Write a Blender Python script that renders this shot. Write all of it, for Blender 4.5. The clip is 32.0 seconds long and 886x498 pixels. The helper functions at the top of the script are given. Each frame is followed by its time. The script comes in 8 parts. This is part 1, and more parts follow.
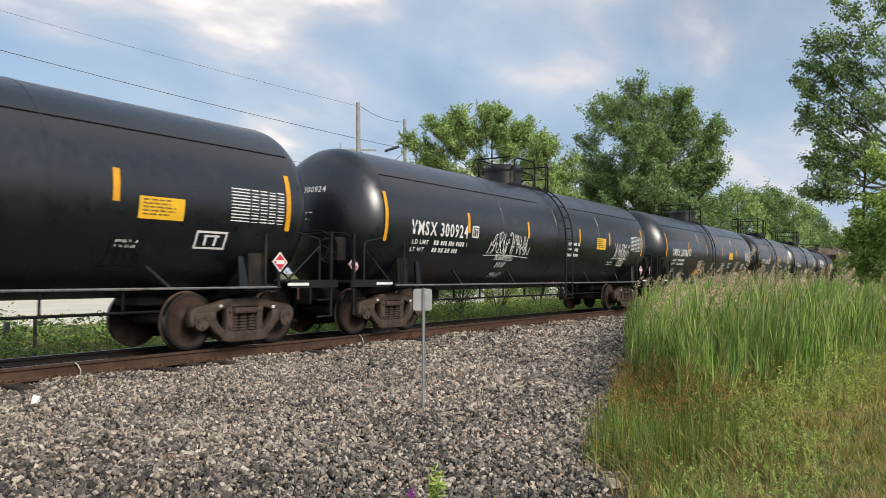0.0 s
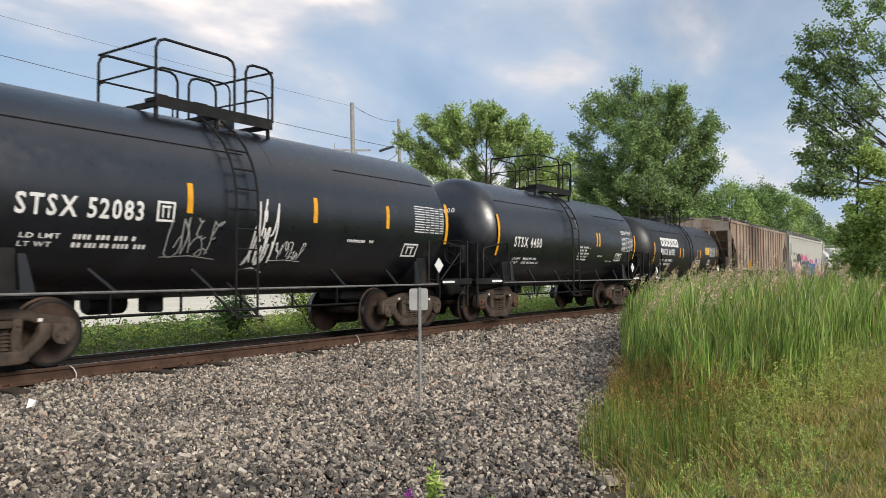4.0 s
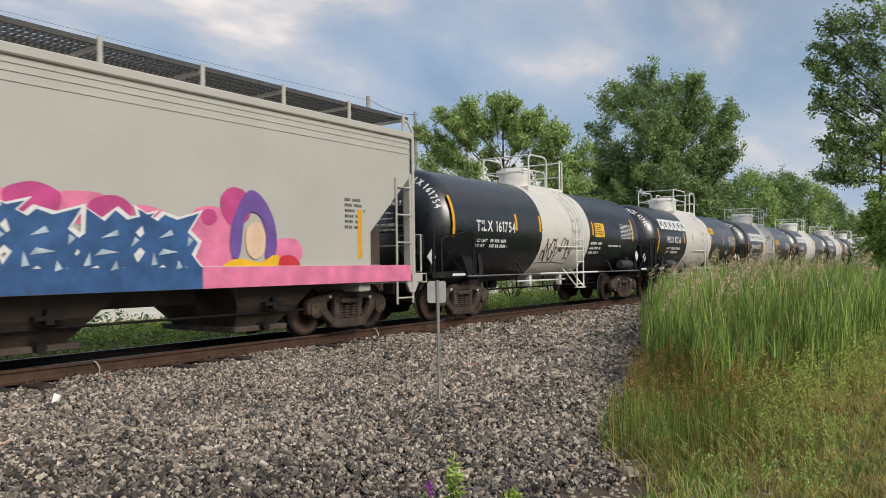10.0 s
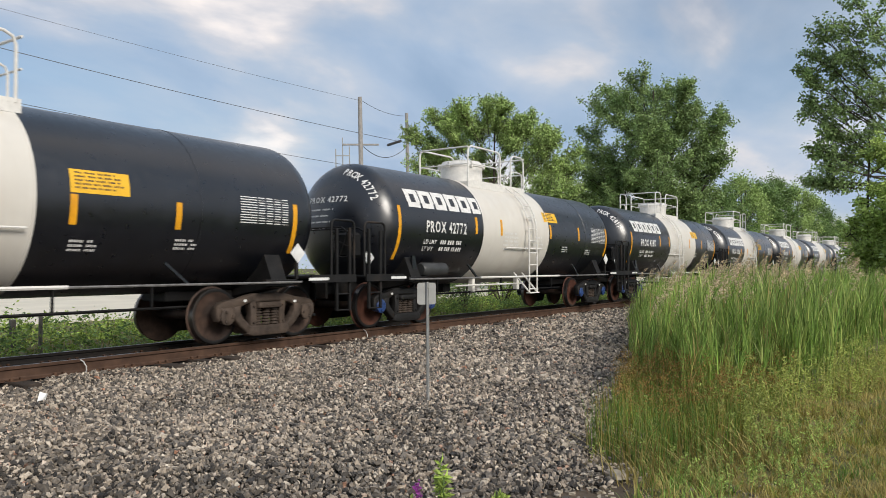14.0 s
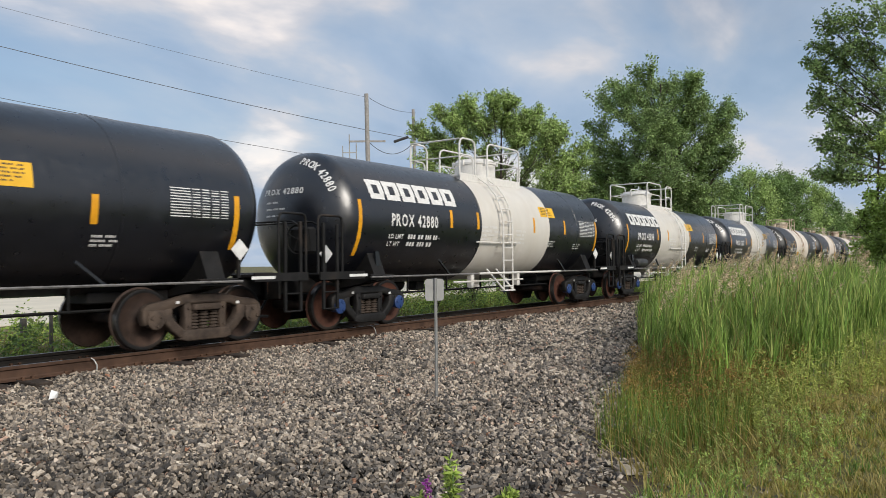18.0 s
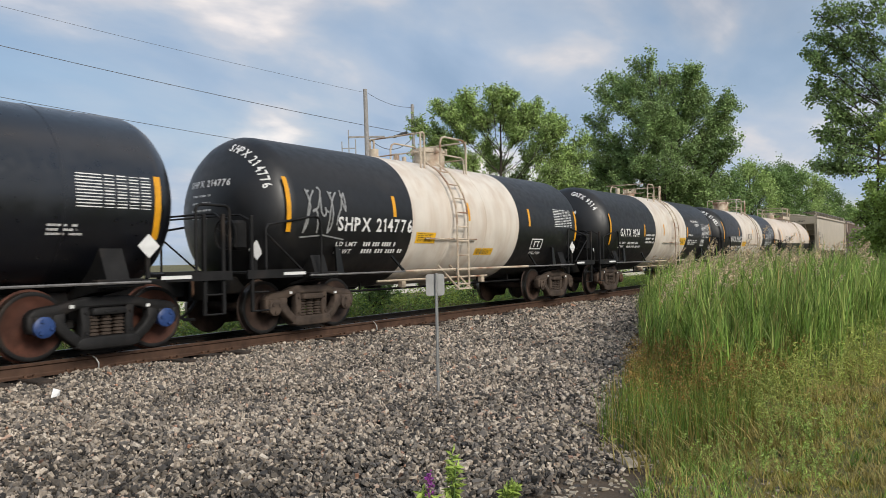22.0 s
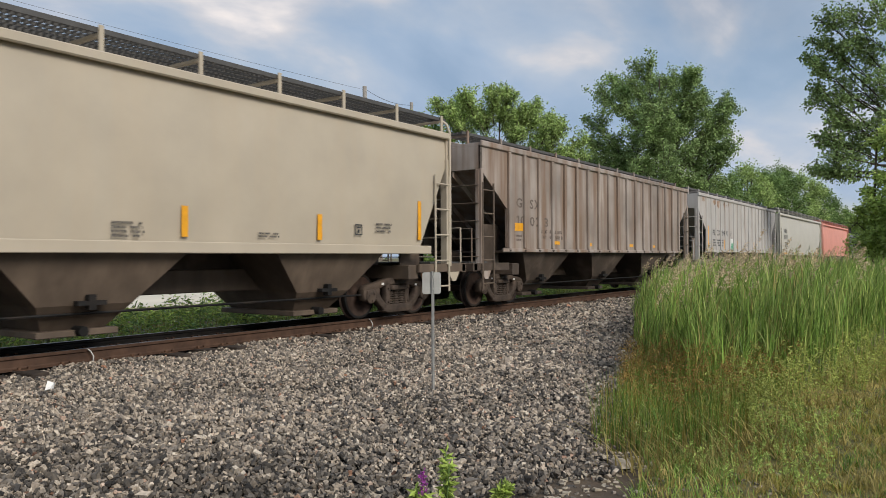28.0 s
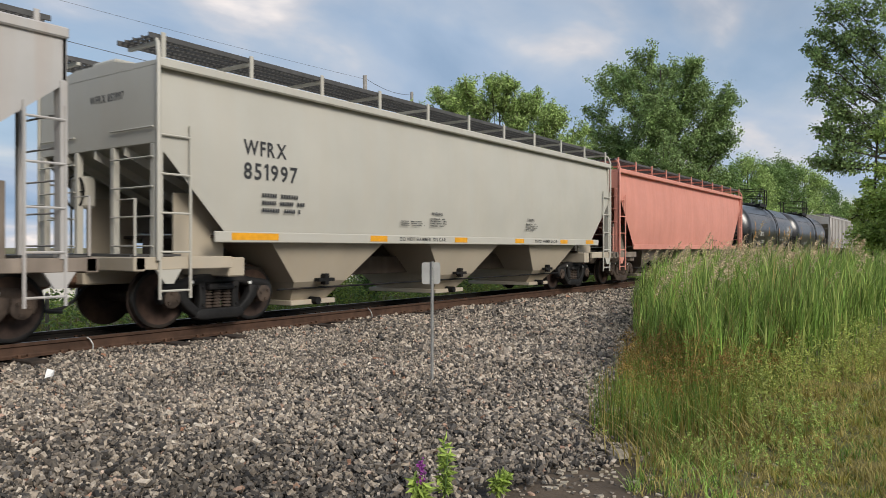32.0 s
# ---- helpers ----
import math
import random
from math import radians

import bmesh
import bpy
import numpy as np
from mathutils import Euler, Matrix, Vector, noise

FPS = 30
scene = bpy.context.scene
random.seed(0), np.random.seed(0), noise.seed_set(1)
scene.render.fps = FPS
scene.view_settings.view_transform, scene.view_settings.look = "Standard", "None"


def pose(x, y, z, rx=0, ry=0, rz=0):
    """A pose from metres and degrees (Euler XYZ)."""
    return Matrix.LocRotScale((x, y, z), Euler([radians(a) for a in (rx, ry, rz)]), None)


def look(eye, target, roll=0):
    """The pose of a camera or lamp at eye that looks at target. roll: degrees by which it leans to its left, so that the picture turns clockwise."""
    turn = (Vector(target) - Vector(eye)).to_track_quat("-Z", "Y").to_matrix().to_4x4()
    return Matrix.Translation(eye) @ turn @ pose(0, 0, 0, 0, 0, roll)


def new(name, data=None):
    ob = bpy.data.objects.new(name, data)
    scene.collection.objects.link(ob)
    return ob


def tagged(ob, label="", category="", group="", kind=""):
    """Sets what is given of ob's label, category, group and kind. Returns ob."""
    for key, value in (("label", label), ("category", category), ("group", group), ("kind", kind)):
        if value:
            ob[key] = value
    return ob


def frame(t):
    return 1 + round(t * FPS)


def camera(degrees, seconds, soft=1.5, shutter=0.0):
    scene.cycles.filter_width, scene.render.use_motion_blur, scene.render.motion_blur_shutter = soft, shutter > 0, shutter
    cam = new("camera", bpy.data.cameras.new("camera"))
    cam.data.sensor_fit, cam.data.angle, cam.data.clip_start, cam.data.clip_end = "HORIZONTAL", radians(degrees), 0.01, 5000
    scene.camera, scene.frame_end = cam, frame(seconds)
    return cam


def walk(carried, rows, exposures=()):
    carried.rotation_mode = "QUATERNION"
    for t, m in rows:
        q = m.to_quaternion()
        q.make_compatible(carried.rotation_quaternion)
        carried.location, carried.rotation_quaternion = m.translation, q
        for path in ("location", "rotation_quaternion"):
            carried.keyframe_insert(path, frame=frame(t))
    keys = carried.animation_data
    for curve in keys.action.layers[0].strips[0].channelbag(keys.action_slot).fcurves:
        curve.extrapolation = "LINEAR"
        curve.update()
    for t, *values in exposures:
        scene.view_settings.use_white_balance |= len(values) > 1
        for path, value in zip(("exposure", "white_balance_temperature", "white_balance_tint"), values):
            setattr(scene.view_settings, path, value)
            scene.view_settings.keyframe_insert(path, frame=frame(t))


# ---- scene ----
cam = camera(61.78, 32.0, 0.4, 0.1)
EYE = Vector((0.0, -10.80, 1.23))


def aim(yaw, pitch, roll):
    """The camera's pose: yaw from the track's line towards it, pitch up, roll to its right, in degrees."""
    a, e = radians(yaw), radians(pitch)
    return look(EYE, EYE + Vector((math.cos(a) * math.cos(e), math.sin(a) * math.cos(e), math.sin(e))), -roll)


PATH = [
    (0.0, 34.36, 1.96, -0.33), (0.5, 34.34, 1.91, -0.11), (1.0, 34.23, 1.84, -0.02), (1.5, 34.14, 1.81, 0.11),
    (2.0, 34.09, 1.83, 0.22), (2.5, 34.06, 1.87, 0.27), (3.0, 34.03, 1.91, 0.25), (3.5, 34.03, 1.91, 0.22),
    (5.5, 33.93, 2.0, 0.33), (6.0, 34.0, 2.03, 0.37), (6.5, 34.07, 1.97, 0.38), (7.0, 34.14, 1.91, 0.45),
    (7.5, 34.26, 1.84, 0.54), (8.0, 34.45, 1.8, 0.64), (8.5, 34.69, 1.71, 0.73), (9.0, 34.98, 1.6, 0.81),
    (9.5, 35.2, 1.44, 0.81), (10.0, 35.37, 1.35, 0.82), (10.5, 35.5, 1.32, 0.86), (11.0, 35.57, 1.33, 0.84),
    (11.5, 35.53, 1.3, 0.81), (12.0, 35.35, 1.26, 0.71), (12.5, 35.09, 1.29, 0.57), (13.0, 34.85, 1.39, 0.43),
    (13.5, 34.69, 1.46, 0.28), (14.0, 34.62, 1.48, 0.22), (14.5, 34.6, 1.42, 0.09), (16.5, 34.95, 1.44, 0.27),
    (17.0, 35.2, 1.34, 0.31), (17.5, 35.31, 1.27, 0.41), (18.0, 35.21, 1.18, 0.66), (18.5, 35.08, 1.1, 0.88),
    (19.0, 35.06, 1.02, 1.0), (19.5, 35.12, 0.94, 1.08), (20.0, 35.2, 0.85, 1.21), (20.5, 35.3, 0.78, 1.23),
    (21.0, 35.34, 0.8, 1.26), (21.5, 35.29, 0.8, 1.21), (22.0, 35.24, 0.79, 1.18), (22.5, 35.26, 0.71, 1.05),
    (23.0, 35.32, 0.63, 0.96), (23.5, 35.39, 0.63, 0.84), (24.0, 35.4, 0.62, 0.69), (24.5, 35.41, 0.63, 0.52),
    (25.0, 35.39, 0.61, 0.36), (25.5, 35.41, 0.58, 0.29), (27.5, 35.05, 0.68, 0.22), (28.0, 35.01, 0.67, 0.27),
    (28.5, 35.06, 0.59, 0.2), (29.0, 35.1, 0.48, 0.12), (29.5, 35.08, 0.38, 0.06), (30.0, 35.0, 0.3, -0.0),
    (30.5, 34.93, 0.19, -0.05), (31.0, 34.85, 0.02, -0.12), (31.5, 34.86, -0.1, -0.11), (32.0, 34.98, -0.09, -0.04),
]
walk(cam, [(t, aim(a, e, r)) for t, a, e, r in PATH],
     exposures=[(0, 0.24), (6.5, 0.26), (8.5, 0.02), (9.5, -0.02), (11, 0.05), (14, 0.14), (19, 0.07), (25, 0.06), (28, 0.02), (32, 0.06)])

# way that the train has gone towards the camera's left, in metres, by seconds
RUN = [
    (0.0, 0.0), (0.5, 5.37), (1.0, 10.71), (1.5, 16.1), (2.0, 21.57), (2.5, 27.01), (3.0, 32.42), (3.5, 37.82),
    (5.5, 59.17), (6.0, 64.46), (6.5, 69.68), (7.0, 75.04), (7.5, 80.47), (8.0, 85.89), (8.5, 91.29), (9.0, 96.7),
    (9.5, 102.09), (10.0, 107.5), (10.5, 112.87), (11.0, 118.26), (11.5, 123.61), (12.0, 128.98), (12.5, 134.38), (13.0, 139.75),
    (13.5, 145.11), (14.0, 150.41), (14.5, 155.68), (16.5, 176.88), (17.0, 182.21), (17.5, 187.56), (18.0, 192.92), (18.5, 198.29),
    (19.0, 203.68), (19.5, 209.04), (20.0, 214.44), (20.5, 219.76), (21.0, 225.07), (21.5, 230.44), (22.0, 235.8), (22.5, 241.16),
    (23.0, 246.53), (23.5, 251.92), (24.0, 257.34), (24.5, 262.75), (25.0, 268.14), (25.5, 273.48), (27.5, 294.97), (28.0, 300.38),
    (28.5, 305.81), (29.0, 311.21), (29.5, 316.59), (30.0, 321.96), (30.5, 327.32), (31.0, 332.69), (31.5, 338.06), (32.0, 343.49),
]

# ---- world and light ----
SUN_AZ, SUN_EL = -106.0, 31.0      # degrees: direction to the sun in the plan, and its height
world = bpy.data.worlds.new("sky")
scene.world = world
world.use_nodes = True
wn, wl = world.node_tree.nodes, world.node_tree.links
wn.clear()


def wnode(kind, **values):
    n = wn.new(kind)
    for k, v in values.items():
        n.inputs[k].default_value = v
    return n


w_out, w_bg = wn.new("ShaderNodeOutputWorld"), wn.new("ShaderNodeBackground")
w_sky = wn.new("ShaderNodeTexSky")
w_sky.sky_type, w_sky.sun_disc = "NISHITA", False
w_sky.sun_elevation, w_sky.sun_rotation = radians(SUN_EL), radians(90 - SUN_AZ)
w_sky.air_density, w_sky.dust_density, w_sky.ozone_density = 1.0, 1.5, 1.6
w_tc, w_sep = wn.new("ShaderNodeTexCoord"), wn.new("ShaderNodeSeparateXYZ")
wl.new(w_tc.outputs["Generated"], w_sep.inputs[0])
w_add = wn.new("ShaderNodeMath")
w_add.operation = "ADD"
w_add.inputs[1].default_value = 0.30
wl.new(w_sep.outputs["Z"], w_add.inputs[0])
w_max = wn.new("ShaderNodeMath")
w_max.operation = "MAXIMUM"
w_max.inputs[1].default_value = 0.05
wl.new(w_add.outputs[0], w_max.inputs[0])
w_com = wn.new("ShaderNodeCombineXYZ")
for k in "XY":
    d = wn.new("ShaderNodeMath")
    d.operation = "DIVIDE"
    wl.new(w_sep.outputs[k], d.inputs[0])
    wl.new(w_max.outputs[0], d.inputs[1])
    wl.new(d.outputs[0], w_com.inputs[k])


def sky_ramp(source, stops):
    r = wn.new("ShaderNodeValToRGB")
    e = r.color_ramp.elements
    while len(e) < len(stops):
        e.new(0.5)
    for el, (p, c) in zip(e, stops):
        el.position, el.color = p, (*c, 1)
    wl.new(source, r.inputs[0])
    return r.outputs[0]


w_noise = wnode("ShaderNodeTexNoise", Scale=0.95, Detail=6.0, Roughness=0.5, Distortion=0.35)
w_noise2 = wnode("ShaderNodeTexNoise", Scale=1.7, Detail=6.0, Roughness=0.5, Distortion=0.3)
w_map = wnode("ShaderNodeMapping", Location=(3.1, 1.4, 0.0), Rotation=(0, 0, 0.5), Scale=(1.0, 1.35, 1.0))
wl.new(w_com.outputs[0], w_map.inputs[0])
wl.new(w_map.outputs[0], w_noise.inputs["Vector"])
wl.new(w_map.outputs[0], w_noise2.inputs["Vector"])
w_cover = sky_ramp(w_noise.outputs["Fac"], [(0.28, (0.25, 0.25, 0.25)), (0.52, (1, 1, 1))])
w_cloud = sky_ramp(w_noise2.outputs["Fac"], [(0.30, (0.235, 0.325, 0.455)), (0.43, (0.30, 0.385, 0.51)), (0.53, (0.39, 0.445, 0.53)), (0.60, (0.55, 0.54, 0.56)), (0.68, (0.90, 0.80, 0.73))])
w_blue = wn.new("ShaderNodeMix")
w_blue.data_type, w_blue.blend_type = "RGBA", "MULTIPLY"
w_blue.inputs["Factor"].default_value = 1.0
wl.new(w_sky.outputs[0], w_blue.inputs["A"])
w_blue.inputs["B"].default_value = (0.095, 0.092, 0.088, 1)
w_mix = wn.new("ShaderNodeMix")
w_mix.data_type = "RGBA"
wl.new(w_cover, w_mix.inputs["Factor"])
wl.new(w_blue.outputs["Result"], w_mix.inputs["A"])
wl.new(w_cloud, w_mix.inputs["B"])
wl.new(w_mix.outputs["Result"], w_bg.inputs["Color"])
w_bg.inputs["Strength"].default_value = 1.25
wl.new(w_bg.outputs[0], w_out.inputs[0])

sun = new("sun", bpy.data.lights.new("sun", "SUN"))
sun.data.energy, sun.data.angle, sun.data.color = 3.1, radians(24), (1.0, 0.935, 0.84)
sa, se = radians(SUN_AZ), radians(SUN_EL)
sun.matrix_world = look((0, 0, 30), Vector((0, 0, 30)) - Vector((math.cos(sa) * math.cos(se), math.sin(sa) * math.cos(se), math.sin(se))))


# ---- materials ----
def material(name, color, rough=0.6, metal=0.0, vary=0.15, scale=6.0, dark=None, streak=0.0, bump=0.0, bscale=40.0, spec=0.5, island=0.0, each=0.0, dirt=None, dirt_at=0.6, coat=0.0):
    """A surface of one base colour with variation at two scales, streaks, patches of dirt or rust, and fine relief."""
    m = bpy.data.materials.new(name)
    m.use_nodes = True
    n, l = m.node_tree.nodes, m.node_tree.links
    b = n["Principled BSDF"]
    b.inputs["Roughness"].default_value, b.inputs["Metallic"].default_value = rough, metal
    b.inputs["Specular IOR Level"].default_value = spec
    b.inputs["Coat Weight"].default_value, b.inputs["Coat Roughness"].default_value = coat, 0.32
    tc = n.new("ShaderNodeTexCoord")

    def noise(sc, detail=5.0, scales=(1, 1, 1)):
        mp, nz = n.new("ShaderNodeMapping"), n.new("ShaderNodeTexNoise")
        mp.inputs["Scale"].default_value = scales
        l.new(tc.outputs["Object"], mp.inputs[0])
        l.new(mp.outputs[0], nz.inputs["Vector"])
        nz.inputs["Scale"].default_value, nz.inputs["Detail"].default_value = sc, detail
        return nz.outputs["Fac"]

    def mixer(fac, a, bb, blend="MIX"):
        x = n.new("ShaderNodeMix")
        x.data_type, x.blend_type = "RGBA", blend
        for k, v in (("Factor", fac), ("A", a), ("B", bb)):
            s = x.inputs[k] if k == "Factor" else [i for i in x.inputs if i.name == k and i.type == "RGBA"][0]
            if isinstance(v, (int, float)):
                s.default_value = v
            elif isinstance(v, tuple):
                s.default_value = (*v, 1)
            else:
                l.new(v, s)
        return [o for o in x.outputs if o.type == "RGBA"][0]

    def ramp(src, lo, hi):
        r = n.new("ShaderNodeMapRange")
        l.new(src, r.inputs[0])
        r.inputs[1].default_value, r.inputs[2].default_value = lo, hi
        return r.outputs[0]

    lo = dark or tuple(c * (1 - vary * 1.6) for c in color)
    col = mixer(ramp(noise(scale), 0.3, 0.7), lo, tuple(min(1, c * (1 + vary * 0.5)) for c in color))
    fine = ramp(noise(scale * 7, 3.0), 0.25, 0.75)
    col = mixer(vary * 0.5, col, mixer(fine, tuple(c * 0.6 for c in color), tuple(min(1, c * 1.25) for c in color)))
    if streak:
        s = ramp(noise(2.2, 6.0, (1.6, 1.6, 0.13)), 0.42, 0.66)
        k = n.new("ShaderNodeMath")
        k.operation = "MULTIPLY"
        k.inputs[1].default_value = streak
        l.new(s, k.inputs[0])
        col = mixer(k.outputs[0], col, dirt or tuple(c * 0.35 for c in color))
    elif dirt:
        col = mixer(ramp(noise(1.7, 7.0), dirt_at, dirt_at + 0.16), col, dirt)
    if island:
        g = n.new("ShaderNodeNewGeometry")
        v = n.new("ShaderNodeMapRange")
        l.new(g.outputs["Random Per Island"], v.inputs[0])
        v.inputs[3].default_value, v.inputs[4].default_value = 1 - island, 1 + island
        hsv = n.new("ShaderNodeHueSaturation")
        l.new(v.outputs[0], hsv.inputs["Value"])
        l.new(col, hsv.inputs["Color"])
        col = hsv.outputs[0]
    if each:
        g = n.new("ShaderNodeObjectInfo")
        v = n.new("ShaderNodeMapRange")
        l.new(g.outputs["Random"], v.inputs[0])
        v.inputs[3].default_value, v.inputs[4].default_value = 1 - each, 1 + each
        hsv = n.new("ShaderNodeHueSaturation")
        l.new(v.outputs[0], hsv.inputs["Value"])
        l.new(col, hsv.inputs["Color"])
        col = hsv.outputs[0]
    l.new(col, b.inputs["Base Color"])
    rr = n.new("ShaderNodeMapRange")
    l.new(fine, rr.inputs[0])
    rr.inputs[3].default_value, rr.inputs[4].default_value = max(0.05, rough - 0.08), min(1, rough + 0.08)
    l.new(rr.outputs[0], b.inputs["Roughness"])
    if bump:
        bp = n.new("ShaderNodeBump")
        bp.inputs["Strength"].default_value, bp.inputs["Distance"].default_value = bump, 0.02
        l.new(noise(bscale, 4.0), bp.inputs["Height"])
        l.new(bp.outputs[0], b.inputs["Normal"])
    return m


M_BLACK = material("black tank paint", (0.0036, 0.0046, 0.0082), 0.33, vary=0.35, scale=1.2, dirt=(0.0085, 0.0096, 0.0135), dirt_at=0.56, spec=0.85, coat=0.2)
M_BLACK2 = material("dull black paint", (0.0052, 0.0052, 0.0058), 0.45, vary=0.3, scale=1.0, dirt=(0.011, 0.0095, 0.0085), dirt_at=0.54, spec=0.6)
M_FRAME = material("grimy black frame", (0.012, 0.0115, 0.0115), 0.65, vary=0.4, scale=5, dirt=(0.035, 0.026, 0.02), dirt_at=0.56, spec=0.25)
M_WHITE = material("off white tank paint", (0.61, 0.58, 0.525), 0.4, vary=0.05, scale=1.5, streak=0.16, dirt=(0.45, 0.37, 0.28))
M_WHITE2 = material("rust stained white paint", (0.66, 0.60, 0.52), 0.5, vary=0.08, scale=1.5, streak=0.42, dirt=(0.42, 0.29, 0.19))
M_CREAM = material("cream tank paint", (0.62, 0.535, 0.45), 0.45, vary=0.06, scale=1.3, streak=0.4, dirt=(0.50, 0.38, 0.27))
M_WPIPE = material("white painted pipe", (0.68, 0.66, 0.62), 0.45, vary=0.08, scale=12, dirt=(0.4, 0.3, 0.2), dirt_at=0.62)
M_WORNPIPE = material("rusty cream pipe", (0.55, 0.46, 0.35), 0.6, vary=0.2, scale=10, dirt=(0.22, 0.11, 0.06), dirt_at=0.5)
M_YELLOW = material("yellow reflective strip", (0.72, 0.33, 0.012), 0.4, vary=0.12, scale=8)
M_SIGN = material("yellow warning panel", (0.78, 0.44, 0.02), 0.5, vary=0.08, scale=5)
M_LETTER = material("white lettering", (0.70, 0.69, 0.665), 0.5, vary=0.1, scale=14)
M_STENCIL = material("worn brown stencil", (0.15, 0.115, 0.095), 0.7, vary=0.4, scale=12)
M_DARKLET = material("black lettering", (0.03, 0.03, 0.032), 0.5, vary=0.2, scale=14)
M_RESERVOIR = material("dark grey painted cylinder", (0.036, 0.037, 0.037), 0.5, vary=0.2, scale=8)
M_RUST = material("rusted steel", (0.10, 0.055, 0.034), 0.75, vary=0.4, scale=8, bump=0.2, bscale=60, spec=0.25)
M_BOGIE = material("dusty brown cast steel", (0.070, 0.052, 0.041), 0.8, vary=0.45, scale=6, dirt=(0.095, 0.068, 0.05), dirt_at=0.5, bump=0.25, bscale=50, spec=0.25)
M_BOGIE2 = material("black cast steel", (0.015, 0.0145, 0.0145), 0.65, vary=0.4, scale=6, dirt=(0.036, 0.029, 0.025), dirt_at=0.55, bump=0.2, bscale=50, spec=0.25)
M_WHEEL = material("oily brown wheel", (0.046, 0.029, 0.022), 0.7, vary=0.4, scale=7, dirt=(0.09, 0.055, 0.04), dirt_at=0.55, spec=0.25)
M_WHEELR = material("rust red wheel", (0.085, 0.033, 0.021), 0.75, vary=0.35, scale=7, dirt=(0.07, 0.035, 0.025), dirt_at=0.58, spec=0.25)
M_TREAD = material("worn steel", (0.22, 0.20, 0.185), 0.4, 1.0, vary=0.2, scale=20)
M_BLUECAP = material("blue bearing cap", (0.02, 0.052, 0.17), 0.5, vary=0.2, scale=20)
M_RAIL = material("brown rusted rail", (0.082, 0.046, 0.030), 0.75, vary=0.35, scale=5, bump=0.1, bscale=30, spec=0.25)
M_TIE = material("tarred wooden sleeper", (0.045, 0.032, 0.024), 0.9, vary=0.4, scale=8, bump=0.5, bscale=20)
M_GREY = material("galvanised steel", (0.36, 0.36, 0.35), 0.5, 0.4, vary=0.15, scale=9)
M_SIGNBACK = material("dull aluminium plate", (0.30, 0.30, 0.29), 0.55, 0.3, vary=0.12, scale=7)
M_HBROWN = material("rust streaked hopper paint", (0.40, 0.335, 0.275), 0.65, vary=0.38, scale=0.7, streak=0.85, dirt=(0.23, 0.12, 0.06))
M_HBEIGE = material("light beige hopper paint", (0.435, 0.42, 0.37), 0.5, vary=0.05, scale=0.9, streak=0.16, dirt=(0.42, 0.36, 0.28))
M_HTAN = material("tan hopper paint", (0.42, 0.365, 0.285), 0.5, vary=0.08, scale=0.9, streak=0.22, dirt=(0.42, 0.34, 0.24))
M_HGREY = material("weathered grey hopper paint", (0.42, 0.405, 0.39), 0.6, vary=0.1, scale=0.9, streak=0.4, dirt=(0.36, 0.29, 0.24))
M_HDARK = material("grimy brown grey hopper paint", (0.35, 0.30, 0.265), 0.65, vary=0.36, scale=0.6, streak=0.95, dirt=(0.19, 0.125, 0.085))
M_HPINK = material("faded pink hopper paint", (0.62, 0.26, 0.20), 0.55, vary=0.06, scale=0.9, streak=0.25, dirt=(0.45, 0.17, 0.12))
M_CHUTE = material("dirty hopper chute", (0.25, 0.205, 0.165), 0.7, vary=0.25, scale=1.6, streak=0.6, dirt=(0.08, 0.06, 0.045))
M_CHUTEC = material("rust brown hopper chute", (0.13, 0.095, 0.068), 0.7, vary=0.3, scale=1.6, streak=0.6, dirt=(0.06, 0.042, 0.03))
# Grime on the chutes; the web between them uses it as painted shade.
M_CHUTEB = material("black grimed chute and gap shade", (0.062, 0.044, 0.032), 0.7, vary=0.35, scale=1.6, dirt=(0.12, 0.09, 0.07), dirt_at=0.55)
M_STAIN = material("flaking rust stain", (0.33, 0.215, 0.14), 0.8, vary=0.35, scale=5, dirt=(0.42, 0.37, 0.33), dirt_at=0.5)
M_MAGENTA = material("magenta spray paint", (0.52, 0.06, 0.22), 0.6, vary=0.2, scale=3)
M_SMOKE = material("grey spray paint", (0.40, 0.385, 0.355), 0.7, vary=0.35, scale=4)
M_ICE = material("pale blue spray paint", (0.42, 0.52, 0.60), 0.6, vary=0.3, scale=5)
M_TEALP = material("faded teal spray paint", (0.33, 0.39, 0.365), 0.7, vary=0.3, scale=5)
M_FADED = material("faded violet spray paint", (0.24, 0.20, 0.215), 0.7, vary=0.4, scale=5)
M_GRATE = material("dark walkway grating", (0.07, 0.068, 0.066), 0.6, vary=0.2, scale=9)
M_RED = material("red placard", (0.55, 0.03, 0.04), 0.5, vary=0.08, scale=9)
M_PALE = material("white placard", (0.70, 0.70, 0.68), 0.5, vary=0.08, scale=9)
M_PURPLE = material("purple spray paint", (0.15, 0.075, 0.30), 0.6, vary=0.15, scale=4)
M_PINKP = material("pink spray paint", (0.72, 0.19, 0.33), 0.6, vary=0.2, scale=3)
M_BLUEP = material("blue spray paint", (0.03, 0.095, 0.24), 0.6, vary=0.25, scale=4)
M_GREENP = material("green spray paint", (0.05, 0.42, 0.22), 0.6, vary=0.2, scale=4)
M_BROWNP = material("dark brown spray paint", (0.05, 0.025, 0.02), 0.6, vary=0.3, scale=4)
M_SKINP = material("peach spray paint", (0.72, 0.50, 0.34), 0.6, vary=0.1, scale=4)


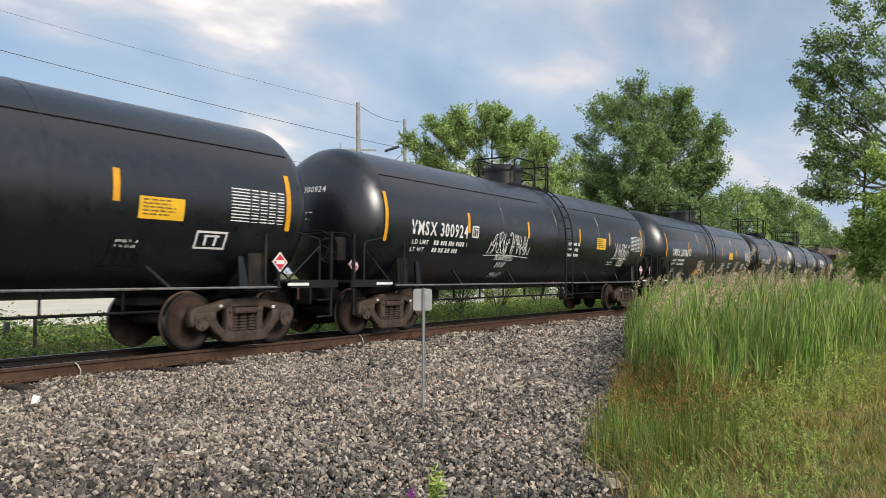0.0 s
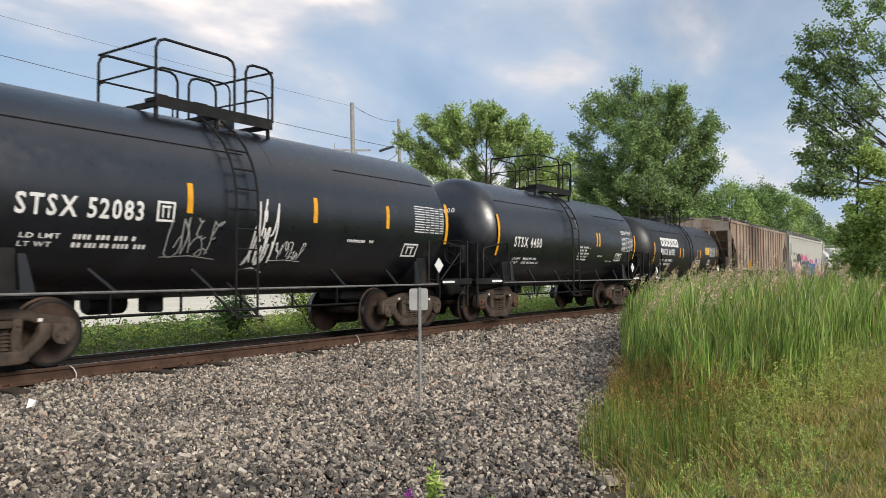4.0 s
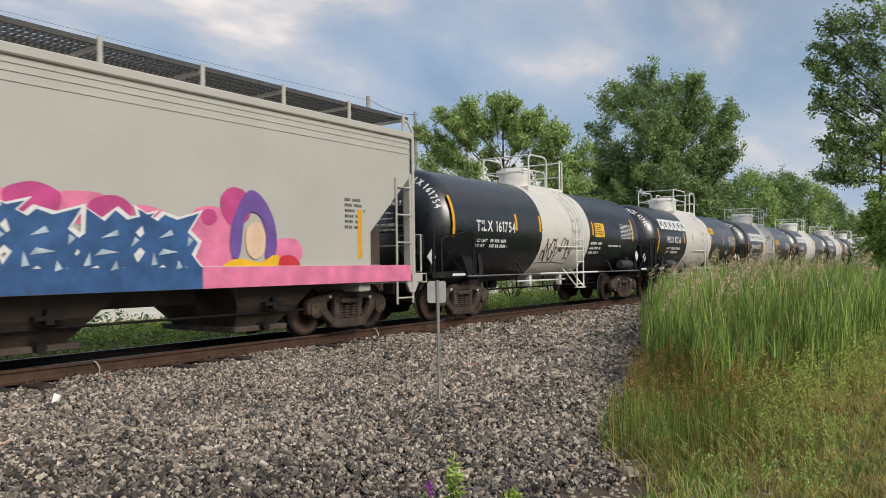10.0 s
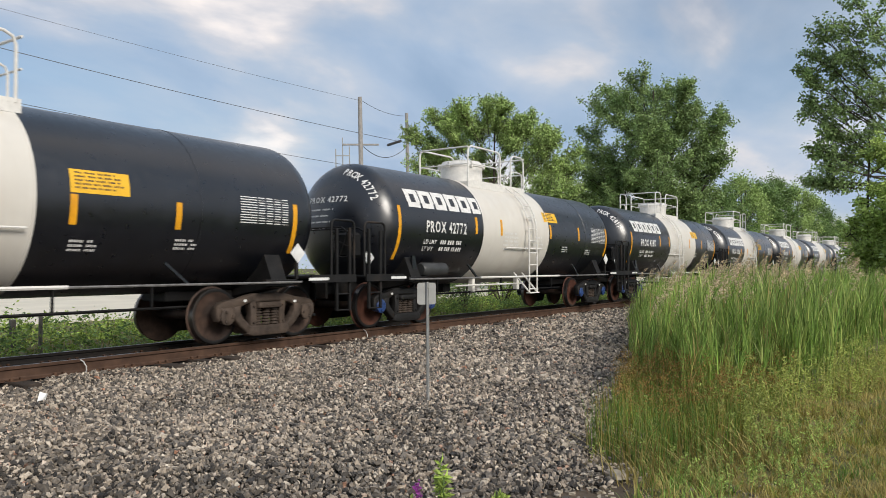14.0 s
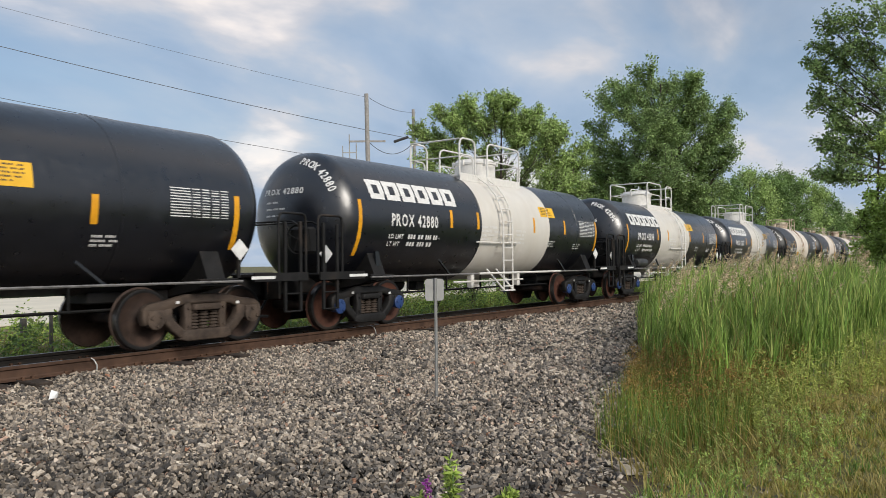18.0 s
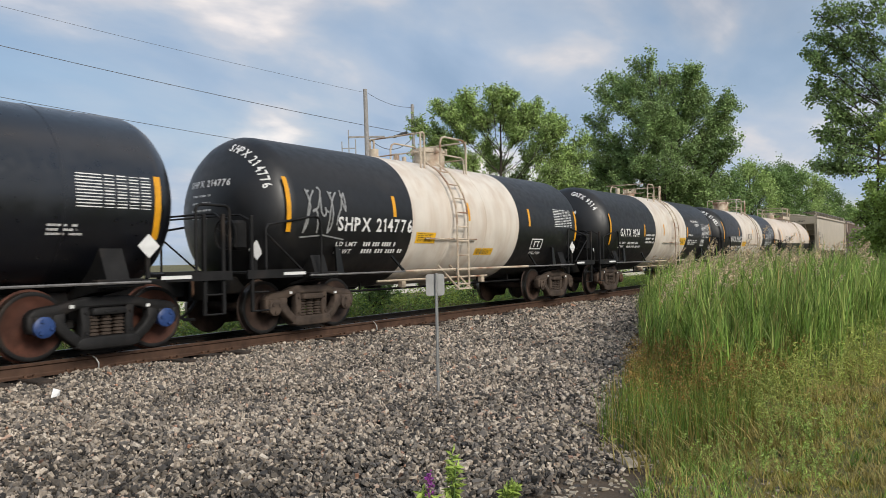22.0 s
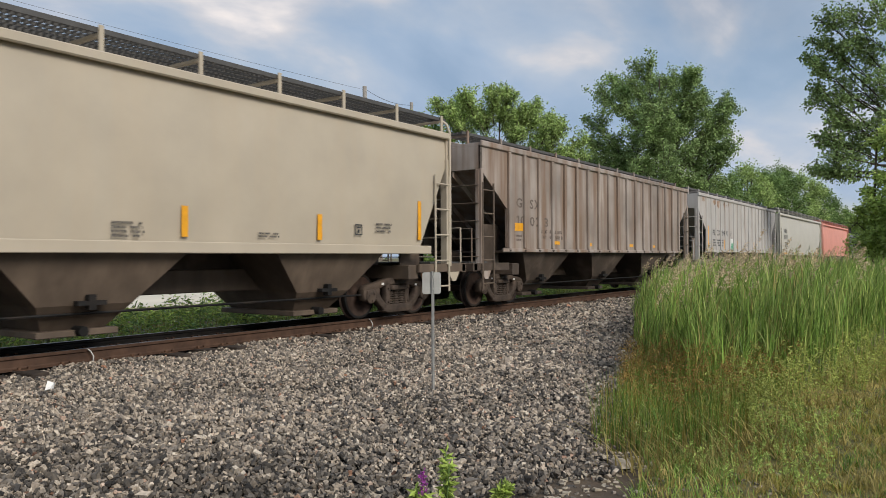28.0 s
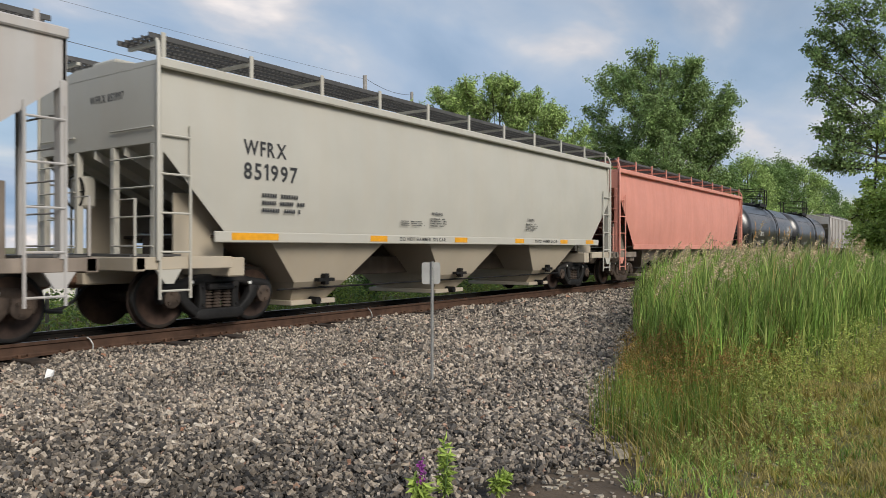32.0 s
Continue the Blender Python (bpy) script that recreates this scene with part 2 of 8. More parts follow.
# ---- mesh tools ----
class Geo:
    """Collects the faces of one mesh."""

    def __init__(self):
        self.v, self.f, self.m = [], [], []

    def add(self, verts, faces, mi=0):
        o = len(self.v)
        self.v += [tuple(p) for p in verts]
        self.f += [tuple(i + o for i in f) for f in faces]
        self.m += [mi] * len(faces)
        return self

    def box(self, x0, x1, y0, y1, z0, z1, mi=0, bev=0.0, rot=None, at=None):
        if bev:
            vs, idx = [], {}
            for sx in (0, 1):
                for sy in (0, 1):
                    for sz in (0, 1):
                        for k in range(3):
                            p = [(x0, x1)[sx], (y0, y1)[sy], (z0, z1)[sz]]
                            for j in range(3):
                                if j != k:
                                    p[j] += bev * (1, -1)[(sx, sy, sz)[j]]
                            idx[sx, sy, sz, k] = len(vs)
                            vs.append(p)
            fs = []
            ring = [(0, 0), (1, 0), (1, 1), (0, 1)]
            for k in range(3):
                a, b = [j for j in range(3) if j != k]
                for s in (0, 1):
                    q = []
                    for u, w in ring:
                        c = [0, 0, 0]
                        c[k], c[a], c[b] = s, u, w
                        q.append(idx[(*c, k)])
                    fs.append(q if (s == 1) == (k != 1) else q[::-1])
                for u in (0, 1):
                    for w in (0, 1):
                        c0, c1 = [0, 0, 0], [0, 0, 0]
                        c0[k], c1[k] = 0, 1
                        c0[a] = c1[a] = u
                        c0[b] = c1[b] = w
                        q = [idx[(*c0, a)], idx[(*c1, a)], idx[(*c1, b)], idx[(*c0, b)]]
                        fs.append(q)
            for sx in (0, 1):
                for sy in (0, 1):
                    for sz in (0, 1):
                        fs.append([idx[sx, sy, sz, k] for k in range(3)])
        else:
            vs = [(x, y, z) for x in (x0, x1) for y in (y0, y1) for z in (z0, z1)]
            fs = [(0, 1, 3, 2), (4, 6, 7, 5), (0, 4, 5, 1), (2, 3, 7, 6), (0, 2, 6, 4), (1, 5, 7, 3)]
        if rot is not None:
            vs = [rot @ Vector(p) for p in vs]
        if at is not None:
            vs = [Vector(p) + Vector(at) for p in vs]
        return self.add(vs, fs, mi)

    def tube(self, pts, r, n=6, mi=0):
        pts = [Vector(p) for p in pts]
        rings, up = [], None
        for i, p in enumerate(pts):
            d = ((pts[min(i + 1, len(pts) - 1)] - p).normalized() + (p - pts[max(i - 1, 0)]).normalized())
            d = d.normalized() if d.length > 1e-6 else Vector((1, 0, 0))
            if up is None:
                up = Vector((0, 0, 1)) if abs(d.z) < 0.9 else Vector((0, 1, 0))
            a = d.cross(up).normalized()
            b = a.cross(d).normalized()
            up = b
            rings.append([p + r * (math.cos(2 * math.pi * k / n) * a + math.sin(2 * math.pi * k / n) * b) for k in range(n)])
        vs = [q for ring in rings for q in ring]
        fs = [(i * n + k, i * n + (k + 1) % n, (i + 1) * n + (k + 1) % n, (i + 1) * n + k) for i in range(len(pts) - 1) for k in range(n)]
        fs += [tuple(range(n))[::-1], tuple((len(pts) - 1) * n + k for k in range(n))]
        return self.add(vs, fs, mi)

    def lathe(self, prof, axis="X", at=(0, 0, 0), n=32, mi=0, a0=0.0, a1=360.0):
        """prof: (along, radius) pairs."""
        full = a1 - a0 >= 359.9
        k = n if full else n + 1
        vs = []
        for s, r in prof:
            for i in range(k):
                a = radians(a0 + (a1 - a0) * i / n)
                c, d = r * math.cos(a), r * math.sin(a)
                vs.append(Vector({"X": (s, c, d), "Y": (c, s, d), "Z": (c, d, s)}[axis]) + Vector(at))
        fs = []
        for j in range(len(prof) - 1):
            for i in range(n):
                a, b = i, (i + 1) % k
                fs.append((j * k + a, j * k + b, (j + 1) * k + b, (j + 1) * k + a))
        if axis == "Y":
            fs = [f[::-1] for f in fs]
        return self.add(vs, fs, mi)

    def prism(self, poly, y0, y1, mi=0):
        """A shape in the x-z plane, given thickness in y."""
        n = len(poly)
        vs = [(x, y0, z) for x, z in poly] + [(x, y1, z) for x, z in poly]
        fs = [tuple(range(n)), tuple(range(2 * n - 1, n - 1, -1))] + [(i, i + n, (i + 1) % n + n, (i + 1) % n) for i in range(n)]
        return self.add(vs, fs, mi)

    def prism_x(self, poly, x0, x1, mi=0):
        """A shape in the y-z plane, given length in x."""
        n = len(poly)
        vs = [(x0, y, z) for y, z in poly] + [(x1, y, z) for y, z in poly]
        fs = [tuple(range(n)), tuple(range(2 * n - 1, n - 1, -1))] + [(i, i + n, (i + 1) % n + n, (i + 1) % n) for i in range(n)]
        return self.add(vs, fs, mi)

    def mesh(self, name, mats, smooth=None):
        me = bpy.data.meshes.new(name)
        me.from_pydata(self.v, [], self.f)
        for m in (mats if isinstance(mats, (list, tuple)) else [mats]):
            me.materials.append(m)
        me.polygons.foreach_set("material_index", self.m)
        if smooth is not None:
            me.polygons.foreach_set("use_smooth", [True] * len(me.polygons))
            me.set_sharp_from_angle(angle=radians(smooth))
        me.update()
        return me


def part(name, geo, mats, parent=None, label="", smooth=None, at=None):
    """Links geo (or a mesh) as one mesh object under a thing or a part."""
    ob = new(name, geo.mesh(name, mats, smooth) if isinstance(geo, Geo) else geo)
    ob.parent = parent
    if at is not None:
        ob.matrix_basis = at if isinstance(at, Matrix) else Matrix.Translation(at)
    return tagged(ob, label)


def raw_mesh(name, verts, faces, mat, smooth=False):
    """A mesh from arrays; faces all of one size."""
    me = bpy.data.meshes.new(name)
    nf, k = faces.shape
    me.vertices.add(len(verts))
    me.vertices.foreach_set("co", np.ascontiguousarray(verts, dtype=np.float32).ravel())
    me.loops.add(nf * k)
    me.loops.foreach_set("vertex_index", np.ascontiguousarray(faces, dtype=np.int32).ravel())
    me.polygons.add(nf)
    me.polygons.foreach_set("loop_start", np.arange(0, nf * k, k, dtype=np.int32))
    me.polygons.foreach_set("loop_total", np.full(nf, k, dtype=np.int32))
    me.polygons.foreach_set("use_smooth", np.full(nf, smooth, dtype=bool))
    for m in (mat if isinstance(mat, (list, tuple)) else [mat]):
        me.materials.append(m)
    me.update()
    return me


# letters of the built-in font, as outlines that can be laid on plates and tanks
GLYPHS = {}
font_obs = {}
for ch in "ABCDEFGHIJKLMNOPQRSTUVWXYZ0123456789-":
    cu = bpy.data.curves.new("glyph", "FONT")
    cu.body, cu.size, cu.resolution_u, cu.offset = ch, 1.0, 2, 0.022
    font_obs[ch] = new("glyph", cu)
bpy.context.view_layer.update()
deps = bpy.context.evaluated_depsgraph_get()
for ch, ob in font_obs.items():
    me = bpy.data.meshes.new_from_object(ob.evaluated_get(deps))
    vs = [tuple(v.co) for v in me.vertices]
    x0, x1 = min(v[0] for v in vs), max(v[0] for v in vs)
    GLYPHS[ch] = ([(v[0] - x0, v[1]) for v in vs], [tuple(p.vertices) for p in me.polygons], x1 - x0)
    bpy.data.meshes.remove(me)
GLYPHS["1"] = ([(0.0, 0.50), (0.0, 0.61), (0.14, 0.72), (0.27, 0.72), (0.27, 0.0), (0.13, 0.0), (0.13, 0.56)], [(0, 6, 2, 1), (6, 5, 4, 3), (6, 3, 2)], 0.27)
GLYPHS["V"] = ([(0.0, 0.72), (0.15, 0.72), (0.30, 0.20), (0.45, 0.72), (0.60, 0.72), (0.38, 0.0), (0.22, 0.0)], [(0, 6, 2, 1), (2, 5, 4, 3), (6, 5, 2)], 0.60)
for ob in font_obs.values():
    cu = ob.data
    bpy.data.objects.remove(ob)
    bpy.data.curves.remove(cu)


def letters(g, text, height, place, width=None, gap=0.13, mi=0, word=None):
    """Lays text on a surface: place(x, y) gives the point for x along and y up, in metres. Capitals are height high."""
    k, x, items, at = height / 0.72, 0.0, [], 0
    for ch in text:
        if ch == " ":
            x += 0.34
            at += 1
            continue
        v, f, w = GLYPHS[ch]
        if word is None or word == at:
            items.append((x, v, f))
        x += w + gap
    sx = (width / (x - gap)) if width else k
    for x0, v, f in items:
        g.add([place((x0 + a) * sx, b * k) for a, b in v], f, mi)


def on_tank(x0, z0, R, zc, off=0.006, side=-1):
    """Places on a tank's shell: from (x0, z0) along x and up round the shell."""
    a0 = math.asin(max(-1, min(1, (z0 - zc) / R)))

    def place(x, y):
        a = a0 + y / R
        return (x0 + x, side * (R + off) * math.cos(a), zc + (R + off) * math.sin(a))
    return place


def on_side(x0, z0, y):
    return lambda a, b: (x0 + a, y, z0 + b)


def patch(g, place, x0, x1, y0, y1, n=6, mi=0):
    """A painted or stuck-on panel on a surface."""
    vs = [place(x, y0 + (y1 - y0) * j / n) for j in range(n + 1) for x in (x0, x1)]
    g.add(vs, [(2 * j, 2 * j + 1, 2 * j + 3, 2 * j + 2) for j in range(n)], mi)


def bars(g, place, width, height, rows, rng, mi=0, words=3, fill=0.55):
    """Small writing: rows of plain bars."""
    for j in range(rows):
        y1 = height - j * height / rows
        x = 0.0
        end = width * rng.uniform(0.7, 1.0)
        while x < end:
            w = min(width / words * rng.uniform(0.5, 1.2), end - x)
            nw = max(1, int(w / (height / rows * fill * 0.85)))
            for c in range(nw):
                patch(g, place, x + w * 0.9 * c / nw, x + w * 0.9 * (c + 0.66) / nw, y1 - height / rows * fill, y1, 1, mi)
            x += w * 1.12


def limits(g, place, width, height, rng, words, mi=0):
    """The two lines of load limit and light weight: their first words, then plain bars."""
    for j, word in enumerate(("LD LMT", "LT WT")):
        y0 = height * (0.5 if j == 0 else 0.0)
        letters(g, word, height * 0.30, lambda p, q: place(p, q + y0), width * (0.27 if j == 0 else 0.22), mi=mi)
        bars(g, lambda p, q: place(p + width * 0.36, q + y0), width * 0.64, height * 0.30, 1, rng, mi, words, 1.0)


LIFT = [0]


def lifted(vs):
    """Each sprayed piece lies a hair above the one before."""
    LIFT[0] = (LIFT[0] + 1) % 24
    return [(v[0], v[1] - 0.0005 * LIFT[0], v[2]) for v in vs]


def blob(g, place, x, y, rx, ry, rng, n=14, rough=0.2, mi=0):
    """A sprayed patch with an uneven outline."""
    vs = [place(x, y)]
    for i in range(n):
        a = 2 * math.pi * i / n
        k = 1 + rng.uniform(-rough, rough)
        vs.append(place(x + rx * k * math.cos(a), y + ry * k * math.sin(a)))
    g.add(lifted(vs), [(0, i + 1, (i + 1) % n + 1) for i in range(n)], mi)


def stroke(g, place, pts, w, mi=0):
    """A sprayed line of width w through pts."""
    for (xa, ya), (xb, yb) in zip(pts, pts[1:]):
        dx, dy = xb - xa, yb - ya
        d = math.hypot(dx, dy) or 1
        nx, ny = -dy / d * w / 2, dx / d * w / 2
        ex, ey = dx / d * w / 3, dy / d * w / 3
        g.add(lifted([place(xa - ex + nx, ya - ey + ny), place(xa - ex - nx, ya - ey - ny), place(xb + ex - nx, yb + ey - ny), place(xb + ex + nx, yb + ey + ny)]), [(0, 1, 2, 3)], mi)


def scrawl(g, place, x, y, w, h, rng, width=0.03, n=5, mi=0):
    """An unreadable tag: bent, spiky strokes that run into one another."""
    for i in range(n):
        x0, cw = x + w * i / n, w / n * 1.25
        lean = rng.uniform(0.0, 0.25) * cw
        spots = [(0.0, 0.0), (0.1, 1.0), (0.5, 0.45), (0.9, 1.0), (1.0, 0.05), (0.5, 0.6), (0.05, 0.5), (0.95, 0.55), (0.5, 0.0), (0.5, 1.05)]
        rng.shuffle(spots)
        raw = spots[:5]
        pts = []
        for (xa, ya), (xb, yb) in zip(raw, raw[1:]):
            for k in range(4):
                t = k / 4
                bow = 0.16 * math.sin(math.pi * t)
                pts.append((x0 + cw * (xa + (xb - xa) * t + bow * (yb - ya)) + lean * ya, y + h * (ya + (yb - ya) * t - bow * (xb - xa))))
        stroke(g, place, pts, width, mi)
    stroke(g, place, [(x - 0.05 * w, y - 0.12 * h), (x + 0.5 * w, y - 0.06 * h), (x + w * 1.05, y - 0.16 * h)], width * 0.8, mi)


# ---- ground, ballast, track ----
nr = np.random.RandomState(11)
EDGE = [(-60, -8.3), (4.6, -8.25), (5.6, -8.2), (7.2, -7.75), (9.4, -7.1), (11.3, -6.5), (16, -4.6), (26, -2.2), (40, -1.9), (2000, -1.9)]


def edge(x):
    """The ballast's lower edge on the camera's side."""
    return np.interp(x, [e[0] for e in EDGE], [e[1] for e in EDGE])


def bed(y):
    """Height of the ballast's surface across the track."""
    return np.interp(y, [-9, -6, -3.5, -1.7, -1.25, -0.9, 0.9, 1.5, 2.6], [-0.44, -0.40, -0.335, -0.255, -0.222, -0.228, -0.245, -0.265, -0.50])


def ground_z(x, y):
    """Height of the ground: flat fields, a shallow ditch under the reeds, the ballast's core."""
    z = np.full(np.shape(x), -0.50)
    z = np.where((y < 2.4) & (y > edge(x)), bed(y) - 0.05, z)
    side = (y <= edge(x)) & (y > -60)
    z = np.where(side, -0.47 - 0.10 * np.exp(-((y - edge(x) + 1.0) / 0.9) ** 2) * (x > 6.2), z)
    return z + 0.012 * np.sin(x * 1.7 + y * 0.9) * np.cos(y * 2.3) * ((y < edge(x)) | (y > 2.6))


def patchwork(x, y, size, seed):
    """Smooth random patches, from -1 to 1, about size metres across."""
    t = np.random.RandomState(seed).uniform(-1, 1, (64, 64))
    u, v = np.asarray(x) / size, np.asarray(y) / size
    i, j = np.floor(u).astype(int), np.floor(v).astype(int)
    f, g_ = u - i, v - j
    f, g_ = f * f * (3 - 2 * f), g_ * g_ * (3 - 2 * g_)
    at = lambda a, b: t[a % 64, b % 64]
    return (at(i, j) * (1 - f) + at(i + 1, j) * f) * (1 - g_) + (at(i, j + 1) * (1 - f) + at(i + 1, j + 1) * f) * g_


def graded(lo, hi, fine_lo, fine_hi, step, grow=1.35):
    a = list(np.arange(fine_lo, fine_hi + 1e-6, step))
    s, v = step, fine_hi
    while v < hi:
        s *= grow
        v = min(hi, v + s)
        a.append(v)
    s, v = step, fine_lo
    while v > lo:
        s *= grow
        v = max(lo, v - s)
        a.insert(0, v)
    return np.array(a)


gx, gy = graded(-3000, 3000, -6, 46, 0.25), graded(-3000, 3000, -14, 10, 0.2)
X, Y = np.meshgrid(gx, gy, indexing="ij")
Z = ground_z(X, Y)
nx, ny = X.shape
idx = np.arange(nx * ny).reshape(nx, ny)
quads = np.stack([idx[:-1, :-1], idx[1:, :-1], idx[1:, 1:], idx[:-1, 1:]], -1).reshape(-1, 4)


def ground_material():
    m = material("grassy earth", (0.135, 0.125, 0.042), 0.95, vary=0.45, scale=9.0, dirt=(0.215, 0.17, 0.08), dirt_at=0.52, bump=0.6, bscale=30)
    return m


M_GROUND = ground_material()
M_DIRT = material("damp brown dirt", (0.092, 0.066, 0.043), 0.9, vary=0.25, scale=3, bump=0.5, bscale=40)
M_YARD = material("pale concrete yard", (0.66, 0.60, 0.48), 0.85, vary=0.08, scale=0.4, bump=0.1)


def stone_material(name, k):
    m = bpy.data.materials.new(name)
    m.use_nodes = True
    n, l = m.node_tree.nodes, m.node_tree.links
    b = n["Principled BSDF"]
    b.inputs["Roughness"].default_value = 0.85
    g = n.new("ShaderNodeNewGeometry")
    r = n.new("ShaderNodeValToRGB")
    stops = [(0.0, (0.05, 0.046, 0.044)), (0.16, (0.13, 0.118, 0.108)), (0.36, (0.22, 0.194, 0.168)), (0.58, (0.33, 0.28, 0.23)), (0.78, (0.48, 0.405, 0.325)), (0.91, (0.60, 0.52, 0.43)), (0.965, (0.68, 0.61, 0.52)), (1.0, (0.42, 0.22, 0.14))]
    e = r.color_ramp.elements
    while len(e) < len(stops):
        e.new(0.5)
    for el, (p, c) in zip(e, stops):
        el.position, el.color = p, (c[0] * k, c[1] * k * 0.985, c[2] * k * 0.955, 1)
    l.new(g.outputs["Random Per Island"], r.inputs[0])
    tc, nz = n.new("ShaderNodeTexCoord"), n.new("ShaderNodeTexNoise")
    l.new(tc.outputs["Object"], nz.inputs["Vector"])
    nz.inputs["Scale"].default_value, nz.inputs["Detail"].default_value = 45, 4
    nb = n.new("ShaderNodeTexNoise")
    l.new(tc.outputs["Object"], nb.inputs["Vector"])
    nb.inputs["Scale"].default_value, nb.inputs["Detail"].default_value = 0.7, 3
    v = n.new("ShaderNodeMapRange")
    l.new(nz.outputs["Fac"], v.inputs[0])
    v.inputs[1].default_value, v.inputs[2].default_value, v.inputs[3].default_value, v.inputs[4].default_value = 0.3, 0.7, 0.72, 1.25
    v2 = n.new("ShaderNodeMapRange")
    l.new(nb.outputs["Fac"], v2.inputs[0])
    v2.inputs[1].default_value, v2.inputs[2].default_value, v2.inputs[3].default_value, v2.inputs[4].default_value = 0.3, 0.7, 0.8, 1.15
    mu = n.new("ShaderNodeMath")
    mu.operation = "MULTIPLY"
    l.new(v.outputs[0], mu.inputs[0])
    l.new(v2.outputs[0], mu.inputs[1])
    h = n.new("ShaderNodeHueSaturation")
    l.new(mu.outputs[0], h.inputs["Value"])
    l.new(r.outputs[0], h.inputs["Color"])
    l.new(h.outputs[0], b.inputs["Base Color"])
    return m


M_STONE, M_DARKSTONE = stone_material("crushed stone", 0.82), stone_material("dark crushed stone", 0.32)
# One dark colour holds both the oil and the train's shade between the rails.
M_OILSHADE = material("oily stones with train shade", (0.028, 0.024, 0.020), 0.8, vary=0.4, scale=9, island=0.5)
# Dusty bed, coloured near-black to give the shade in gaps between stones.
M_BED = material("dusty ballast bed with gap shade", (0.035, 0.030, 0.026), 0.95, vary=0.3, scale=18, bump=0.8, bscale=25)

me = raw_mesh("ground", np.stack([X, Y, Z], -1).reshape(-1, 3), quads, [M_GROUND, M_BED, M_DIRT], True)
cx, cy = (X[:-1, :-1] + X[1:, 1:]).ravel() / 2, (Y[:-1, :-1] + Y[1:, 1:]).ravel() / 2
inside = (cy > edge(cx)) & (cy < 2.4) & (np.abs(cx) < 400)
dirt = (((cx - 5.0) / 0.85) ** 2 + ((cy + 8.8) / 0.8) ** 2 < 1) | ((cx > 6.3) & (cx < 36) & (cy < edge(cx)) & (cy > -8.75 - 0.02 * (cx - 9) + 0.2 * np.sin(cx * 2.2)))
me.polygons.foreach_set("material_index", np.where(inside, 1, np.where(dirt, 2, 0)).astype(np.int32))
ground = tagged(new("ground", me), "grassy ground with a ballast bed darkened as gap shade", "ground", kind="structure")


def stones(name, xs, ys, zs, size, mat, flat=0.62, seed=3):
    """Angular chips, one for each place."""
    r = np.random.RandomState(seed)
    n = len(xs)
    base = np.array([(x, y, z) for x in (-1, 1) for y in (-1, 1) for z in (-1, 1)], float)
    v = base[None] * (1 + r.uniform(-0.62, 0.12, (n, 8, 3)))
    v *= (size[:, None] * np.stack([r.uniform(0.95, 1.75, n), r.uniform(0.65, 1.05, n), r.uniform(0.55, 0.95, n) * flat / 0.62], -1))[:, None] / 2
    q = r.normal(size=(n, 4)) * (np.array([1, 0.62, 0.62, 1]) if flat > 0.5 else np.array([1, 0.05, 0.05, 1]))
    q /= np.linalg.norm(q, axis=1)[:, None]
    w, a, b, c = q.T
    R = np.stack([1 - 2 * (b * b + c * c), 2 * (a * b - c * w), 2 * (a * c + b * w), 2 * (a * b + c * w), 1 - 2 * (a * a + c * c), 2 * (b * c - a * w), 2 * (a * c - b * w), 2 * (b * c + a * w), 1 - 2 * (a * a + b * b)], -1).reshape(n, 3, 3)
    v = np.einsum("nij,nkj->nki", R, v) + np.stack([xs, ys, zs], -1)[:, None]
    f = np.array([(0, 1, 3, 2), (4, 6, 7, 5), (0, 4, 5, 1), (2, 3, 7, 6), (0, 2, 6, 4), (1, 5, 7, 3)])
    return new(name, raw_mesh(name, v.reshape(-1, 3), (f[None] + 8 * np.arange(n)[:, None, None]).reshape(-1, 4), mat))


xs, ys, sz = [], [], []
for x0, x1, per in ((-12.0, -0.6, 110), (-0.6, 5, 1450), (5, 9, 1350), (9, 14, 760), (14, 22, 380), (22, 40, 180), (40, 70, 60)):
    n = int((x1 - x0) * 10.5 * per)
    px, py = nr.uniform(x0, x1, n), nr.uniform(-8.6, 1.9, n)
    fade = nr.uniform(0, 1, n)
    e = edge(px) + 0.25 * np.sin(px * 3.1) + 0.15 * np.sin(px * 7.7)
    ok = (py > e - 0.35 * fade ** 3) & ((np.abs(np.abs(py) - 0.76) > 0.13)) & ((py < -0.85) | (fade < np.where(py > 0.9, 0.3, 0.16)))
    xs.append(px[ok]), ys.append(py[ok]), sz.append(np.full(ok.sum(), 0.09 if x0 < -2 else 0.0325 if x0 < 9 else 0.046 if x0 < 14 else 0.064 if x0 < 40 else 0.1))
xs, ys, sz = np.concatenate(xs), np.concatenate(ys), np.concatenate(sz)
sz = sz * nr.lognormal(0, 0.26, len(sz))
lump = 0.03 * np.sin(xs * 2.1 + ys) * np.sin(ys * 1.9) + 0.015 * np.sin(xs * 6 + 1) * np.cos(ys * 5)
zs = bed(ys) - 0.028 + lump + nr.uniform(-0.02, 0.046, len(xs))
zs = np.where(np.abs(ys) < 0.9, np.minimum(zs, -0.24), zs)
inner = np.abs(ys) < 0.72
tagged(stones("oily_ballast", xs[inner], ys[inner], zs[inner] - 0.01, sz[inner], M_OILSHADE, seed=4), "oily stones between the rails, coloured darker as train shade", "ballast", kind="stuff")
xs, ys, zs, sz = xs[~inner], ys[~inner], zs[~inner], sz[~inner]
